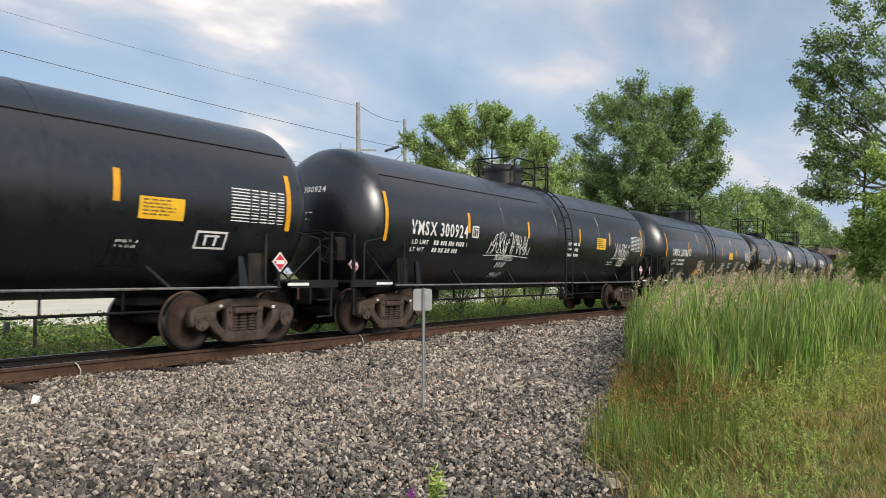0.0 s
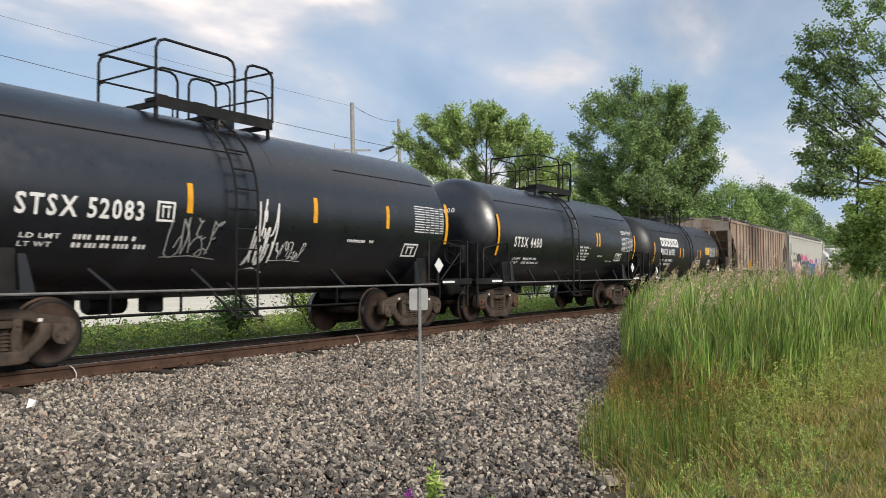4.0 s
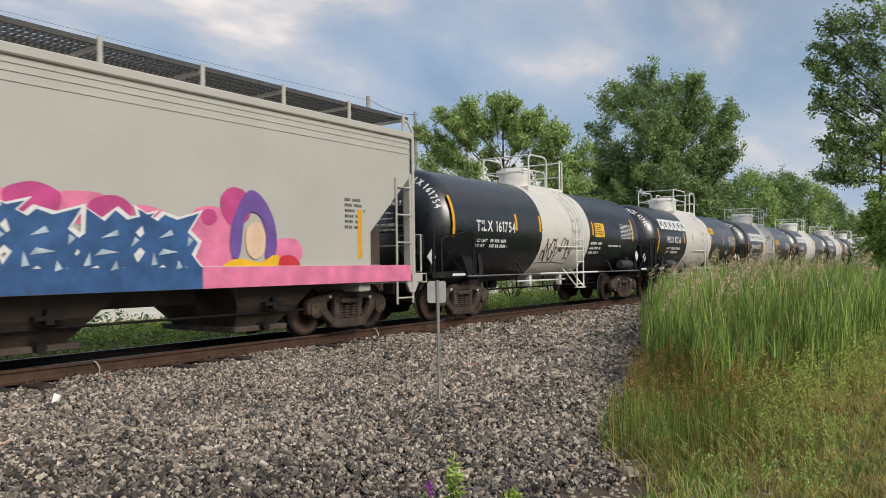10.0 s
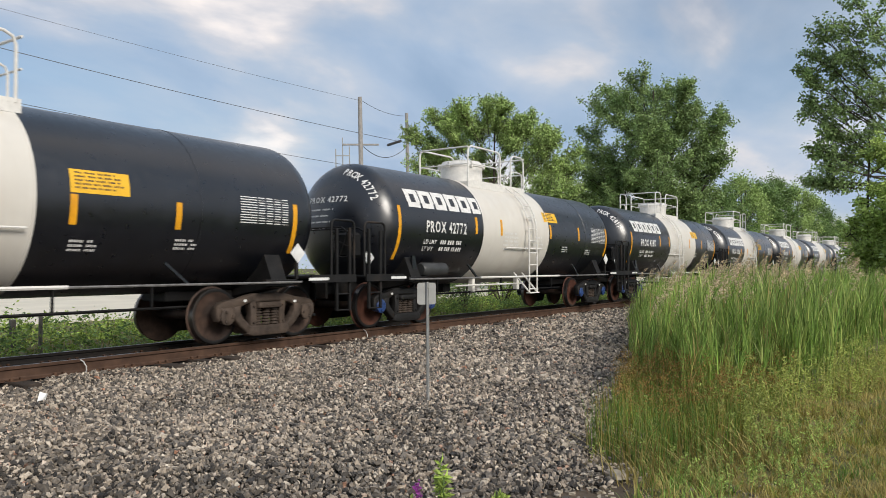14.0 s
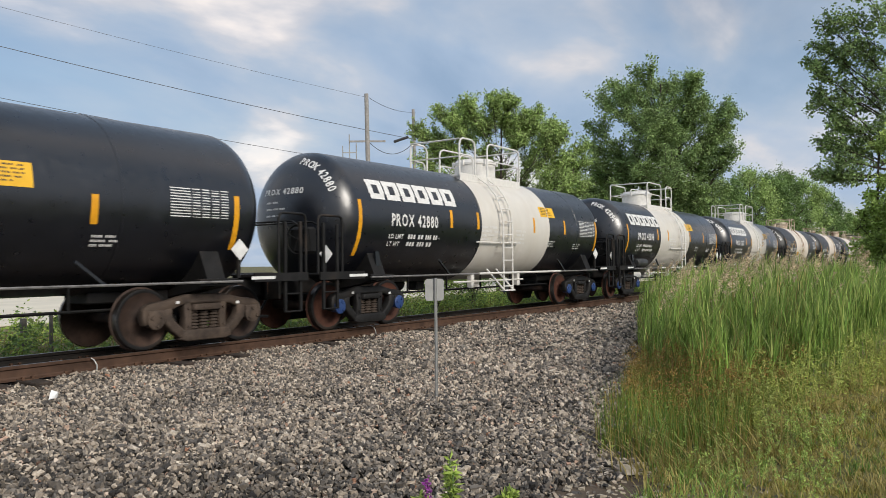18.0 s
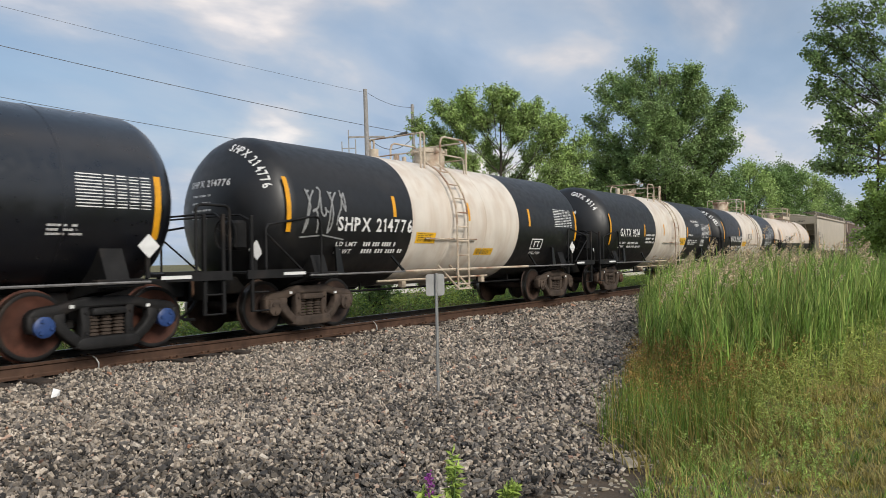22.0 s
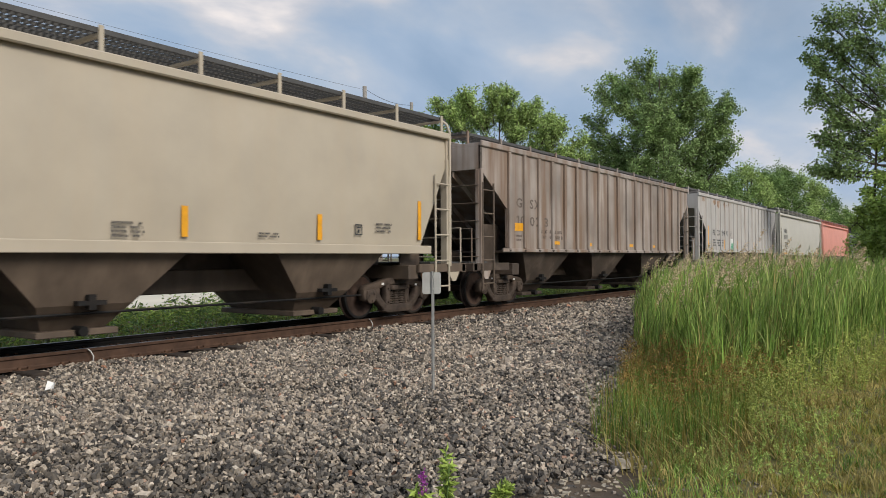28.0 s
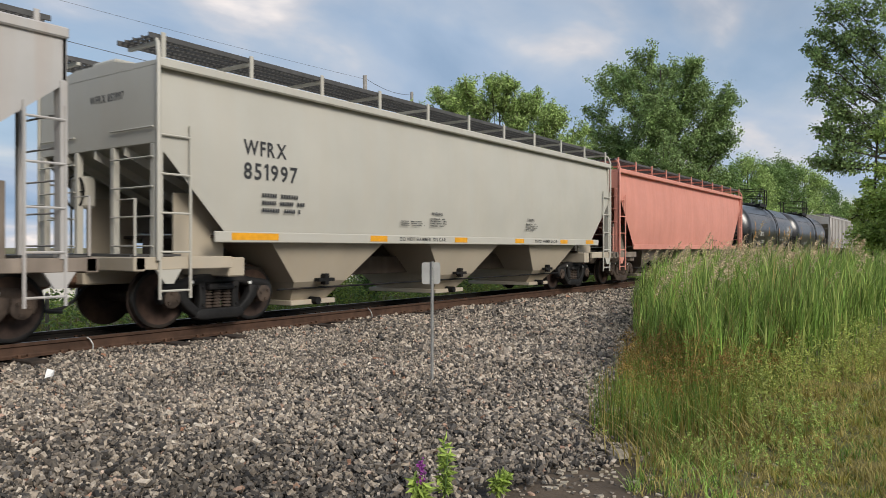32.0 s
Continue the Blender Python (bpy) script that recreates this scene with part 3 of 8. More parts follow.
# Share of darker stones grows towards the near left, in uneven patches.
is_dark = nr.uniform(0, 1, len(xs)) < 0.40 + np.clip(-(0.9 * (xs - 3.2) + 0.5 * (ys + 5)) / 5, -0.36, 0.45) + 0.2 * patchwork(xs, ys, 1.1, 3)
tagged(stones("old_ballast", xs[is_dark], ys[is_dark], zs[is_dark], sz[is_dark], M_DARKSTONE, seed=6), "darker crushed stone, more of it towards the near left", "ballast", kind="stuff")
xs, ys, zs, sz = xs[~is_dark], ys[~is_dark], zs[~is_dark], sz[~is_dark]
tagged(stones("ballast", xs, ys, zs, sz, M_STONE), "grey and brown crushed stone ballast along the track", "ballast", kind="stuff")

# Far rail: grease, with the shade under the cars put into its near-black.
M_OILRAIL_SHADE = material("greasy rail with train shade", (0.018, 0.015, 0.013), 0.6, vary=0.3, scale=5, spec=0.3)
# track: two rails, sleepers, fastenings
track = tagged(new("track"), "rusty steel rails on tarred sleepers in ballast", "railway track", kind="structure")
RAIL = [(-0.069, -0.186), (0.069, -0.186), (0.069, -0.176), (0.02, -0.160), (0.009, -0.14), (0.009, -0.055), (0.034, -0.04), (0.037, -0.008), (0.028, 0.0), (-0.028, 0.0), (-0.037, -0.008), (-0.034, -0.04), (-0.009, -0.055), (-0.009, -0.14), (-0.02, -0.160), (-0.069, -0.176)]
for y, low in ((-0.753, 0.015), (0.753, 0.062)):       # the track is canted
    g = Geo()
    for x0, x1 in ((-60, 0), (0, 60), (60, 420)):
        g.prism_x([(p + y, q - low if q > -0.1 else q - 0.02) for p, q in RAIL][::-1], x0, x1)
    rail = part("rail", g, M_RAIL if y < 0 else M_OILRAIL_SHADE, track, "rusty brown rail with a bright top" if y < 0 else "greasy rail coloured black as train shade, with a bright top")
    part("rail_top", Geo().box(-60, 420, y - 0.026, y + 0.026, -low, 0.0015 - low), M_TREAD, rail)
g = Geo()
g.box(-0.115, 0.115, -1.30, 1.30, -0.38, -0.195, bev=0.012)
SLEEPER = g.mesh("sleeper", M_TIE)
g = Geo()
for y in (-0.753, 0.753):
    g.box(-0.10, 0.10, y - 0.19, y + 0.19, -0.197, -0.185, bev=0.004)
    for dx in (-0.06, 0.06):
        for dy in (-0.11, 0.11):
            g.box(dx - 0.02, dx + 0.02, y + dy - 0.025, y + dy + 0.025, -0.19, -0.155, bev=0.006)
PLATE = g.mesh("tie_plate", M_RUST)
for k in range(-4, 90):
    x = k * 0.53 + 0.12 * math.sin(k * 1.9) * 0.3
    sl = part("sleeper", SLEEPER, None, track, at=pose(x, 0.04 * math.sin(k * 2.7), 0.004 * math.sin(k * 5.1), 0, 0, 0.6 * math.sin(k * 3.3)))
    part("tie_plate", PLATE, None, sl)
for x in (5.62, 11.6):
    g = Geo()
    g.tube([(x, -0.80, -0.02), (x + 0.03, -0.83, -0.05), (x + 0.06, -0.85, -0.12), (x + 0.05, -0.87, -0.18), (x - 0.02, -0.9, -0.21)], 0.011, 6)
    part("bond_wire", g, M_GREY, track, "bare rail bond wire", smooth=60)

# milepost sign
g = Geo()
sign = tagged(new("signpost"), "small blank grey sign on a thin steel post in ballast", "signpost")
PX, PY = 7.45, -5.42
g.box(PX - 0.012, PX + 0.012, PY - 0.006, PY + 0.006, -0.6, 1.06)
g.box(PX - 0.020, PX - 0.012, PY - 0.012, PY + 0.006, -0.6, 1.06)
g.box(PX + 0.012, PX + 0.020, PY - 0.012, PY + 0.006, -0.6, 1.06)
part("post", g, M_GREY, sign, "galvanised steel post")
g = Geo()
cor, w, h = [], 0.12, 0.135
for cx_, cz_, a0 in ((w - 0.03, h - 0.03, 0), (-w + 0.03, h - 0.03, 90), (-w + 0.03, -h + 0.03, 180), (w - 0.03, -h + 0.03, 270)):
    for k in range(4):
        t = radians(a0 + k * 30)
        cor.append((cx_ + 0.03 * math.cos(t), cz_ + 0.03 * math.sin(t)))
g.prism(cor[::-1], -0.002, 0.002)
part("sign_plate", g, M_SIGNBACK, sign, "back of a grey aluminium plate", at=pose(PX, PY + 0.014, 0.915, 0, 0, -38))
for z in (0.84, 0.99):
    part("sign_bolt", Geo().box(PX - 0.012, PX + 0.012, PY - 0.02, PY + 0.0, z - 0.012, z + 0.012, bev=0.004), M_GREY, sign)

# pale stones
M_PALESTONE = material("pale limestone", (0.40, 0.345, 0.265), 0.85, vary=0.15, scale=14, bump=0.3)


def rock(x, y, s, label, seed, flat=0.7):
    ob = stones("stone", np.array([x]), np.array([y]), np.array([0.0]), np.array([s]), M_PALESTONE, flat, seed)
    lo = min(v.co.z for v in ob.data.vertices)
    for v in ob.data.vertices:
        v.co.z += float(ground_z(np.array(x), np.array(y))) - lo - 0.01 + (0.055 if y > edge(x) else 0)
    return tagged(ob, label, "stone")


M_PALESTONE = material("white marble", (0.80, 0.79, 0.76), 0.7, vary=0.06, scale=14)
rock(4.38, -2.22, 0.125, "squarish white stone lying on the ballast", 5)
M_PALESTONE = material("pale limestone", (0.40, 0.345, 0.265), 0.85, vary=0.15, scale=14, bump=0.3)
r_ = random.Random(5)
for k in range(110):
    x = r_.uniform(4.7, 6.4)
    y = -8.30 - 0.30 * abs(r_.gauss(0, 0.7)) - 0.05 * (x - 4.8)
    tagged(rock(x, y, r_.uniform(0.022, 0.062), "flat pale stone on damp dirt", 20 + k, 0.4), group="pale stones by the dirt")
rock(5.70, -8.55, 0.19, "broken pale slab on damp dirt", 12, 0.28)

# yard and low building across the track
g = Geo()
g.box(-60, 160, 13, 70, -0.55, -0.47)
tagged(part("pavement", g, M_YARD), "pale concrete yard beyond the track", "pavement", kind="structure")


# ---- plants ----
def polar(az, dist):
    return EYE.x + dist * math.cos(radians(az)), EYE.y + dist * math.sin(radians(az))


def leaf_material(name, color, island=0.35):
    m = material(name, color, 0.6, vary=0.25, scale=0.7, island=island, spec=0.3)
    n, l = m.node_tree.nodes, m.node_tree.links
    b, out = n["Principled BSDF"], n["Material Output"]
    tr, mx = n.new("ShaderNodeBsdfTranslucent"), n.new("ShaderNodeMixShader")
    src = b.inputs["Base Color"].links[0].from_socket
    l.new(src, tr.inputs["Color"])
    mx.inputs[0].default_value = 0.22
    l.new(b.outputs[0], mx.inputs[1])
    l.new(tr.outputs[0], mx.inputs[2])
    l.new(mx.outputs[0], out.inputs["Surface"])
    return m


M_LEAF = leaf_material("dark broad leaves", (0.27, 0.385, 0.14))
M_LEAF2 = leaf_material("light green leaves", (0.37, 0.50, 0.165))
M_LEAF3 = leaf_material("mid green leaves", (0.185, 0.29, 0.09))
M_BUSH = leaf_material("bright weeds", (0.37, 0.49, 0.105))
M_REED = leaf_material("green reed blades", (0.235, 0.36, 0.075), 0.55)
M_YOUNGREED = leaf_material("pale green reed blades", (0.42, 0.50, 0.14), 0.4)
M_GRASS = leaf_material("grass blades", (0.285, 0.25, 0.052), 0.4)
M_DRY = leaf_material("dry grass stems", (0.44, 0.36, 0.125), 0.35)
M_TASSEL = leaf_material("dusty reed plumes", (0.66, 0.52, 0.35), 0.3)
M_DOCK = leaf_material("reddish brown seed heads", (0.29, 0.18, 0.05), 0.4)
M_RUSH = leaf_material("dark green rushes", (0.145, 0.25, 0.042), 0.35)
M_WILLOW = leaf_material("pale lance leaves", (0.37, 0.42, 0.105), 0.35)
M_SAPLING = leaf_material("yellow green leaves", (0.38, 0.50, 0.13), 0.35)
M_BARK = material("grey brown bark", (0.085, 0.068, 0.052), 0.95, vary=0.35, scale=6, bump=0.7, bscale=14)
M_FLOWER = leaf_material("purple flowers", (0.34, 0.07, 0.34), 0.3)


def leaves(name, pts, size, mat, rs, droop=0.0, slim=0.62, out=None):
    """Small folded leaves, one at each point; out: the way that their faces are turned."""
    n = len(pts)
    d = rs.normal(size=(n, 3))
    d[:, 2] = d[:, 2] * 0.6 - droop
    if out is not None:
        u = out + 0.75 * rs.normal(size=(n, 3))
        u /= np.linalg.norm(u, axis=1)[:, None]
        d -= (d * u).sum(1)[:, None] * u
        d /= np.linalg.norm(d, axis=1)[:, None]
        s = np.cross(u, d)
    else:
        d /= np.linalg.norm(d, axis=1)[:, None]
        s = rs.normal(size=(n, 3))
        s -= (s * d).sum(1)[:, None] * d
        s /= np.linalg.norm(s, axis=1)[:, None]
        u = np.cross(d, s)
    L = size * rs.uniform(0.6, 1.3, n)[:, None]
    v = np.stack([pts, pts + d * L * 0.5 + s * L * slim * 0.5 + u * L * 0.1, pts + d * L, pts + d * L * 0.5 - s * L * slim * 0.5 + u * L * 0.1], 1)
    f = np.arange(4 * n).reshape(n, 4)
    return raw_mesh(name, v.reshape(-1, 3), f, mat)


def sprays(centres, radii, count, rs, subs=9, tight=0.34, squash=0.8):
    """Leaf places in small sprays on the outside of each clump, and the way out of the clump."""
    k = len(centres)
    d = rs.normal(size=(k, subs, 3))
    d[:, :, 2] += 0.12
    d /= np.linalg.norm(d, axis=2)[:, :, None]
    c = centres[:, None] + d * (radii[:, None] * rs.uniform(0.25, 1.08, (k, subs)))[:, :, None] * np.array([1, 1, squash])
    w = np.repeat(radii ** 2, subs)
    pick = rs.choice(k * subs, count, p=w / w.sum())
    j = rs.normal(size=(count, 3))
    pts = c.reshape(-1, 3)[pick] + j * (np.repeat(radii, subs) * tight * 0.6)[pick][:, None] * np.array([1, 1, 0.85])
    return pts, d.reshape(-1, 3)[pick] * 0.6 + np.array([0, -0.15, 0.4]), c.reshape(-1, 3)


def crowned_tree(az, dist, trunk_r, lobes, mat, label, seed, leaf=0.2, count=60000, depth=0.8, subs=16, tight=0.3, squash=0.95, swell=1.3, rise=0.12):
    """A tree whose crown is a set of lobes (across the trunk, height, radius), spread in depth as well."""
    rnd, rs = random.Random(seed), np.random.RandomState(seed)
    x, y = polar(az, dist)
    ax, ay = math.sin(radians(az)), -math.cos(radians(az))
    ob = tagged(new("tree"), label, "tree")
    top = max(q + r * 0.5 for _, q, r in lobes)
    wide = max(abs(p) for p, _, _ in lobes)
    trunk = [Vector((x + 0.15 * math.sin(4 * t + seed), y + 0.15 * math.cos(3 * t + seed), -0.6 + t * (top + 0.6))) for t in np.linspace(0, 1, 11)]
    g = Geo()
    for i in range(10):
        g.tube([trunk[i], trunk[i + 1]], max(0.03, trunk_r * (1 - 0.093 * i)), 9)
    g.lathe([(-0.8, trunk_r * 1.5), (-0.5, trunk_r * 1.25), (0.1, trunk_r)], "Z", (x, y, 0), 9)
    C, R = [], []
    for p, q, r in lobes:
        room = max(0.3, wide - abs(p) * 0.6) * depth
        o = rnd.uniform(-room, room)
        C.append((x + ax * p - ay * o, y + ay * p + ax * o, q)), R.append(r)
        f = max(0.12, min(0.93, (q - r * 0.7 - rise * abs(p)) / top))
        b = trunk[int(f * 10)].lerp(trunk[int(f * 10) + 1], f * 10 % 1)
        c = Vector(C[-1])
        g.tube([b, b.lerp(c, 0.5) + Vector((0, 0, -0.05 * r)), c], max(0.02, trunk_r * 0.16 * (1.25 - f)), 6)
    C, R = np.array(C), np.array(R) * swell
    pts, out, tips = sprays(C, R, count, rs, subs, tight, squash)
    for i, tip in enumerate(tips):
        if i % 2 == 0:
            c = Vector(C[i // subs])
            g.tube([c, c.lerp(Vector(tip), 0.6) + Vector((0, 0, -0.03)), tip], float(0.02 + 0.004 * R[i // subs]), 4)
    part("trunk", g, M_BARK, ob, smooth=60)
    part("crown", leaves("crown", pts, leaf, mat, rs, 0.25, 0.62, out), None, ob, "uneven leafy crown")
    return ob


def branch_tree(az, dist, trunk_r, fork, lobes, mat, label, seed, leaf=0.22, limbs=3, twigs=14, per=34, twig=0.9, depth=0.8, upward=0.25, spread=0.16, core=0.35, droop=0.25):
    """A tree of curved limbs that end in the lobes (across the trunk, height, radius) of its crown; leaves sit along the twigs."""
    rnd, rs = random.Random(seed), np.random.RandomState(seed)
    x, y = polar(az, dist)
    side, back = Vector((math.sin(radians(az)), -math.cos(radians(az)), 0)), Vector((math.cos(radians(az)), math.sin(radians(az)), 0))
    ob = tagged(new("tree"), label, "tree")
    top = max(q + r * 0.3 for _, q, r in lobes)
    wide = max(abs(p) for p, _, _ in lobes)
    stem = [Vector((x + 0.16 * math.sin(4 * t + seed), y + 0.16 * math.cos(3 * t + seed), -0.6 + t * (top + 0.2))) for t in np.linspace(0, 1, 13)]
    g = Geo()
    for i in range(12):
        g.tube([stem[i], stem[i + 1]], max(0.025, trunk_r * (1 - 0.08 * i)), 8)
    g.lathe([(-0.8, trunk_r * 1.5), (-0.5, trunk_r * 1.25), (0.1, trunk_r)], "Z", (x, y, 0), 9)
    A, B = [], []
    for p, q, r in lobes:
        room = max(0.4, wide - 0.7 * abs(p)) * depth
        o = rnd.uniform(-room, room)
        heart = Vector((x, y, q)) + side * p + back * o
        reach = math.hypot(heart.x - x, heart.y - y)
        h = max(fork + 0.6 * rnd.random(), heart.z - 0.3 * r - reach * rnd.uniform(0.7, 1.1))
        f = min(0.97, max(0.05, (h + 0.6) / (top + 0.8))) * 12
        b = stem[int(f)].lerp(stem[min(12, int(f) + 1)], f % 1)
        mid = b.lerp(heart, 0.5) + Vector((rnd.gauss(0, 0.18), rnd.gauss(0, 0.18), -0.10 * reach))
        main = [b * (1 - t) ** 2 + mid * (2 * t * (1 - t)) + heart * t * t + Vector((rnd.gauss(0, 0.05), rnd.gauss(0, 0.05), rnd.gauss(0, 0.05))) * min(1, 4 * t) for t in (0, 0.17, 0.34, 0.5, 0.67, 0.84, 1.0)]
        rad = max(0.022, trunk_r * 0.22 * (1.15 - f / 13))
        for i in range(6):
            g.tube([main[i], main[i + 1]], rad * (1 - 0.14 * i), 5)
        boughs = [(main[3:], 0.0)]
        for k in range(max(limbs, int(limbs * r ** 1.5))):
            d = Vector((rnd.gauss(0, 1), rnd.gauss(0, 1), rnd.gauss(0.3, 0.8))).normalized() * r * rnd.uniform(0.5, 1.05)
            tip = heart + d
            u = rnd.uniform(3.2, 5.6)
            start = main[int(u)].lerp(main[int(u) + 1], u % 1)
            mid = start.lerp(tip, 0.5) + Vector((rnd.gauss(0, 0.1), rnd.gauss(0, 0.1), rnd.gauss(-0.05, 0.1)))
            pts = [start * (1 - t) ** 2 + mid * (2 * t * (1 - t)) + tip * t * t for t in (0, 0.25, 0.5, 0.75, 1.0)]
            for i in range(4):
                g.tube([pts[i], pts[i + 1]], max(0.012, rad * 0.45 * (1 - 0.2 * i)), 4)
            boughs.append((pts, core * 0.5))
        for pts, low in boughs:
            n, ahead = len(pts) - 1, (pts[-1] - pts[0]).normalized()
            for j in range(twigs):
                t = low + (1 - low) * (j + rnd.random()) / twigs
                u = t * n
                base = pts[min(n - 1, int(u))].lerp(pts[min(n, int(u) + 1)], u - min(n - 1, int(u)))
                way = (ahead * 0.55 + Vector((rnd.gauss(0, 0.7), rnd.gauss(0, 0.7), rnd.gauss(upward, 0.5)))).normalized()
                end_ = base + way * twig * rnd.uniform(0.45, 1.1) * (1.15 - 0.45 * t)
                if j % 2 == 0:
                    g.tube([base, end_], 0.010 + 0.0001 * dist, 3)
                A.append(tuple(base)), B.append(tuple(end_))
    part("trunk", g, M_BARK, ob, smooth=60)
    A, B = np.array(A), np.array(B)
    n = len(A) * per
    k = np.repeat(np.arange(len(A)), per)
    t = rs.uniform(0.25, 1.05, n)
    pts = A[k] + (B - A)[k] * t[:, None] + rs.normal(size=(n, 3)) * spread * twig * (1.25 - 0.6 * t)[:, None]
    out = (B - A)[k] * 0.4 + np.array([0, -0.2, 0.55])
    part("crown", leaves("crown", pts, leaf, mat, rs, droop, 0.66, out), None, ob, "uneven leafy crown")
    return ob


def tree(x, y, z, height, trunk_r, mat, label, seed, leaf=0.2, count=16000, radius=3.0, first=0.25, clumps=50, clump=0.9, droop=0.25, lean=(0, 0), spiky=0.0, power=0.75, hollow=0.0):
    """A tapered trunk, limbs out to clumps of leaves inside an uneven crown."""
    rnd, rs = random.Random(seed), np.random.RandomState(seed)
    g = Geo()
    ob = tagged(new("tree"), label, "tree")
    trunk = [Vector((x + lean[0] * t * height + 0.12 * math.sin(5 * t + seed), y + lean[1] * t * height + 0.12 * math.cos(4 * t + seed), z + t * height * 0.9)) for t in np.linspace(0, 1, 9)]
    for i in range(8):
        g.tube([trunk[i], trunk[i + 1]], max(0.03, trunk_r * (1 - 0.9 * i / 8)), 9)
    g.lathe([(z - 0.3, trunk_r * 1.5), (z, trunk_r * 1.25), (z + 0.5, trunk_r)], "Z", (x, y, 0), 9)
    cs, ws = [], []
    for k in range(clumps):
        t = (k + rnd.uniform(0, 1)) / clumps
        r = radius * max(0.12, math.sin(math.pi * (0.12 + 0.86 * t)) ** power) * (hollow + (1 - hollow) * rnd.uniform(0.25, 1.0) ** 0.6) * rnd.uniform(0.8, 1.12)
        a = k * 2.399 + rnd.uniform(-0.5, 0.5)
        h = first + (1 - first) * t
        i = min(7, int(max(0.08, h * 0.88 - 0.08) * 8))
        c = Vector((x + lean[0] * h * height + r * math.cos(a), y + lean[1] * h * height + r * math.sin(a), z + height * (h - 0.03)))
        b = trunk[i].lerp(trunk[i + 1], rnd.uniform(0, 1))
        mid = b.lerp(c, 0.5) + Vector((rnd.gauss(0, 0.15), rnd.gauss(0, 0.15), -0.06 * r))
        g.tube([b, mid, c], max(0.018, trunk_r * 0.28 * (1.2 - h)), 5)
        cs.append((b.lerp(c, 0.35), mid, c)), ws.append(1)
        for j in range(2):
            e = c + Vector((rnd.gauss(0, 1), rnd.gauss(0, 1), abs(rnd.gauss(0.1, 0.4)))) * clump * 0.45
            g.tube([mid.lerp(c, 0.6), e], 0.016, 4)
    part("trunk", g, M_BARK, ob, smooth=60)
    C = np.array([tuple(q) for _, _, q in cs])
    pts, out, _ = sprays(C, clump * rs.uniform(0.6, 1.35, clumps), count, rs, 10, 0.36)
    if spiky:
        pts[:, 2] += spiky * clump * rs.uniform(0, 1, count) ** 3
    part("crown", leaves("crown", pts, leaf, mat, rs, droop, 0.62, out), None, ob, "uneven leafy crown")
    return ob


def blades(name, px, py, pz, h, w, lean, mat, rs, seg=3, azim=None):
    """Tapered, bent blades standing on the ground."""
    n = len(px)
    a = rs.uniform(0, 2 * math.pi, n) if azim is None else azim
    bx, by = np.cos(a) * lean, np.sin(a) * lean
    t = a + math.pi / 2 + rs.uniform(-0.6, 0.6, n)
    sx, sy = np.cos(t) * w / 2, np.sin(t) * w / 2
    rows = []
    for k in range(seg + 1):
        f = k / seg
        cx_, cy_, cz_ = px + bx * f ** 2, py + by * f ** 2, pz + h * (f - 0.18 * (lean / np.maximum(h, 0.01)) * f ** 2)
        wk = 1 - 0.92 * f ** 1.5
        rows += [np.stack([cx_ - sx * wk, cy_ - sy * wk, cz_], -1), np.stack([cx_ + sx * wk, cy_ + sy * wk, cz_], -1)]
    v = np.stack(rows, 1).reshape(-1, 3)
    f = np.array([(2 * k, 2 * k + 1, 2 * k + 3, 2 * k + 2) for k in range(seg)])
    return raw_mesh(name, v, (f[None] + (2 * seg + 2) * np.arange(n)[:, None, None]).reshape(-1, 4), mat)


rs = np.random.RandomState(21)


def scatter(n, x0, x1, y0, y1, keep):
    px, py = rs.uniform(x0, x1, n), rs.uniform(y0, y1, n)
    k = keep(px, py)
    return px[k], py[k]


# reeds beside the track
def reed_zone(x, y):
    lo = -9.25 - 0.04 * (x - 9)
    return (x > 9.3 + 0.5 * np.sin(y * 4)) & (y < np.maximum(edge(x) - 0.15, -7.4 + 0.20 * (x - 9)) * 1.0 - 0.0) & (y < edge(x) + 0.1 * np.sin(x * 5)) & (y > lo + 0.25 * np.sin(x * 2.2))


WIND = math.atan2(-0.82, 0.57)
px, py = scatter(21000, 9, 34, -10.5, -2.0, reed_zone)
keep = (patchwork(px, py, 0.55, 5) + rs.uniform(-0.6, 1.2, len(px)) > -0.25) & (rs.uniform(0, 1, len(px)) < np.clip(1.25 - 0.045 * (px - 9), 0.35, 1))
px, py = px[keep], py[keep]
n = len(px)
swell = 0.97 + 0.14 * patchwork(px, py, 1.3, 6)
hh = rs.normal(1.34, 0.16, n) * swell * np.clip(0.66 + 0.34 * np.minimum((px - 9.3) / 1.5, 1), 0.5, 1) * np.clip(0.42 + 0.75 * (edge(px) - py + 0.25 * np.sin(px * 3.3)), 0.42, 1)
gz = ground_z(px, py) - 0.05
bend = rs.uniform(0.03, 0.26, n)
bent = WIND + rs.normal(0, 0.8, n)
tagged(new("reed_stalks", blades("reed_stalks", px, py, gz, hh, rs.uniform(0.008, 0.012, n), bend, M_REED, rs, 3, bent)), "upright green reed stalks beside the ballast", "reeds", kind="stuff")
q = np.repeat(np.arange(n), 7)
up = rs.uniform(0.12, 1.0, len(q)) ** 0.75
ll = rs.uniform(0.30, 0.58, len(q))
tone = rs.uniform(0, 1, n)[q]
azb = np.where(rs.uniform(0, 1, len(q)) < 0.5, WIND + rs.normal(0, 0.7, len(q)), rs.uniform(0, 6.28, len(q)))
lean_ = ll * rs.uniform(0.08, 0.62, len(q))
wide_ = rs.uniform(0.010, 0.019, len(q))
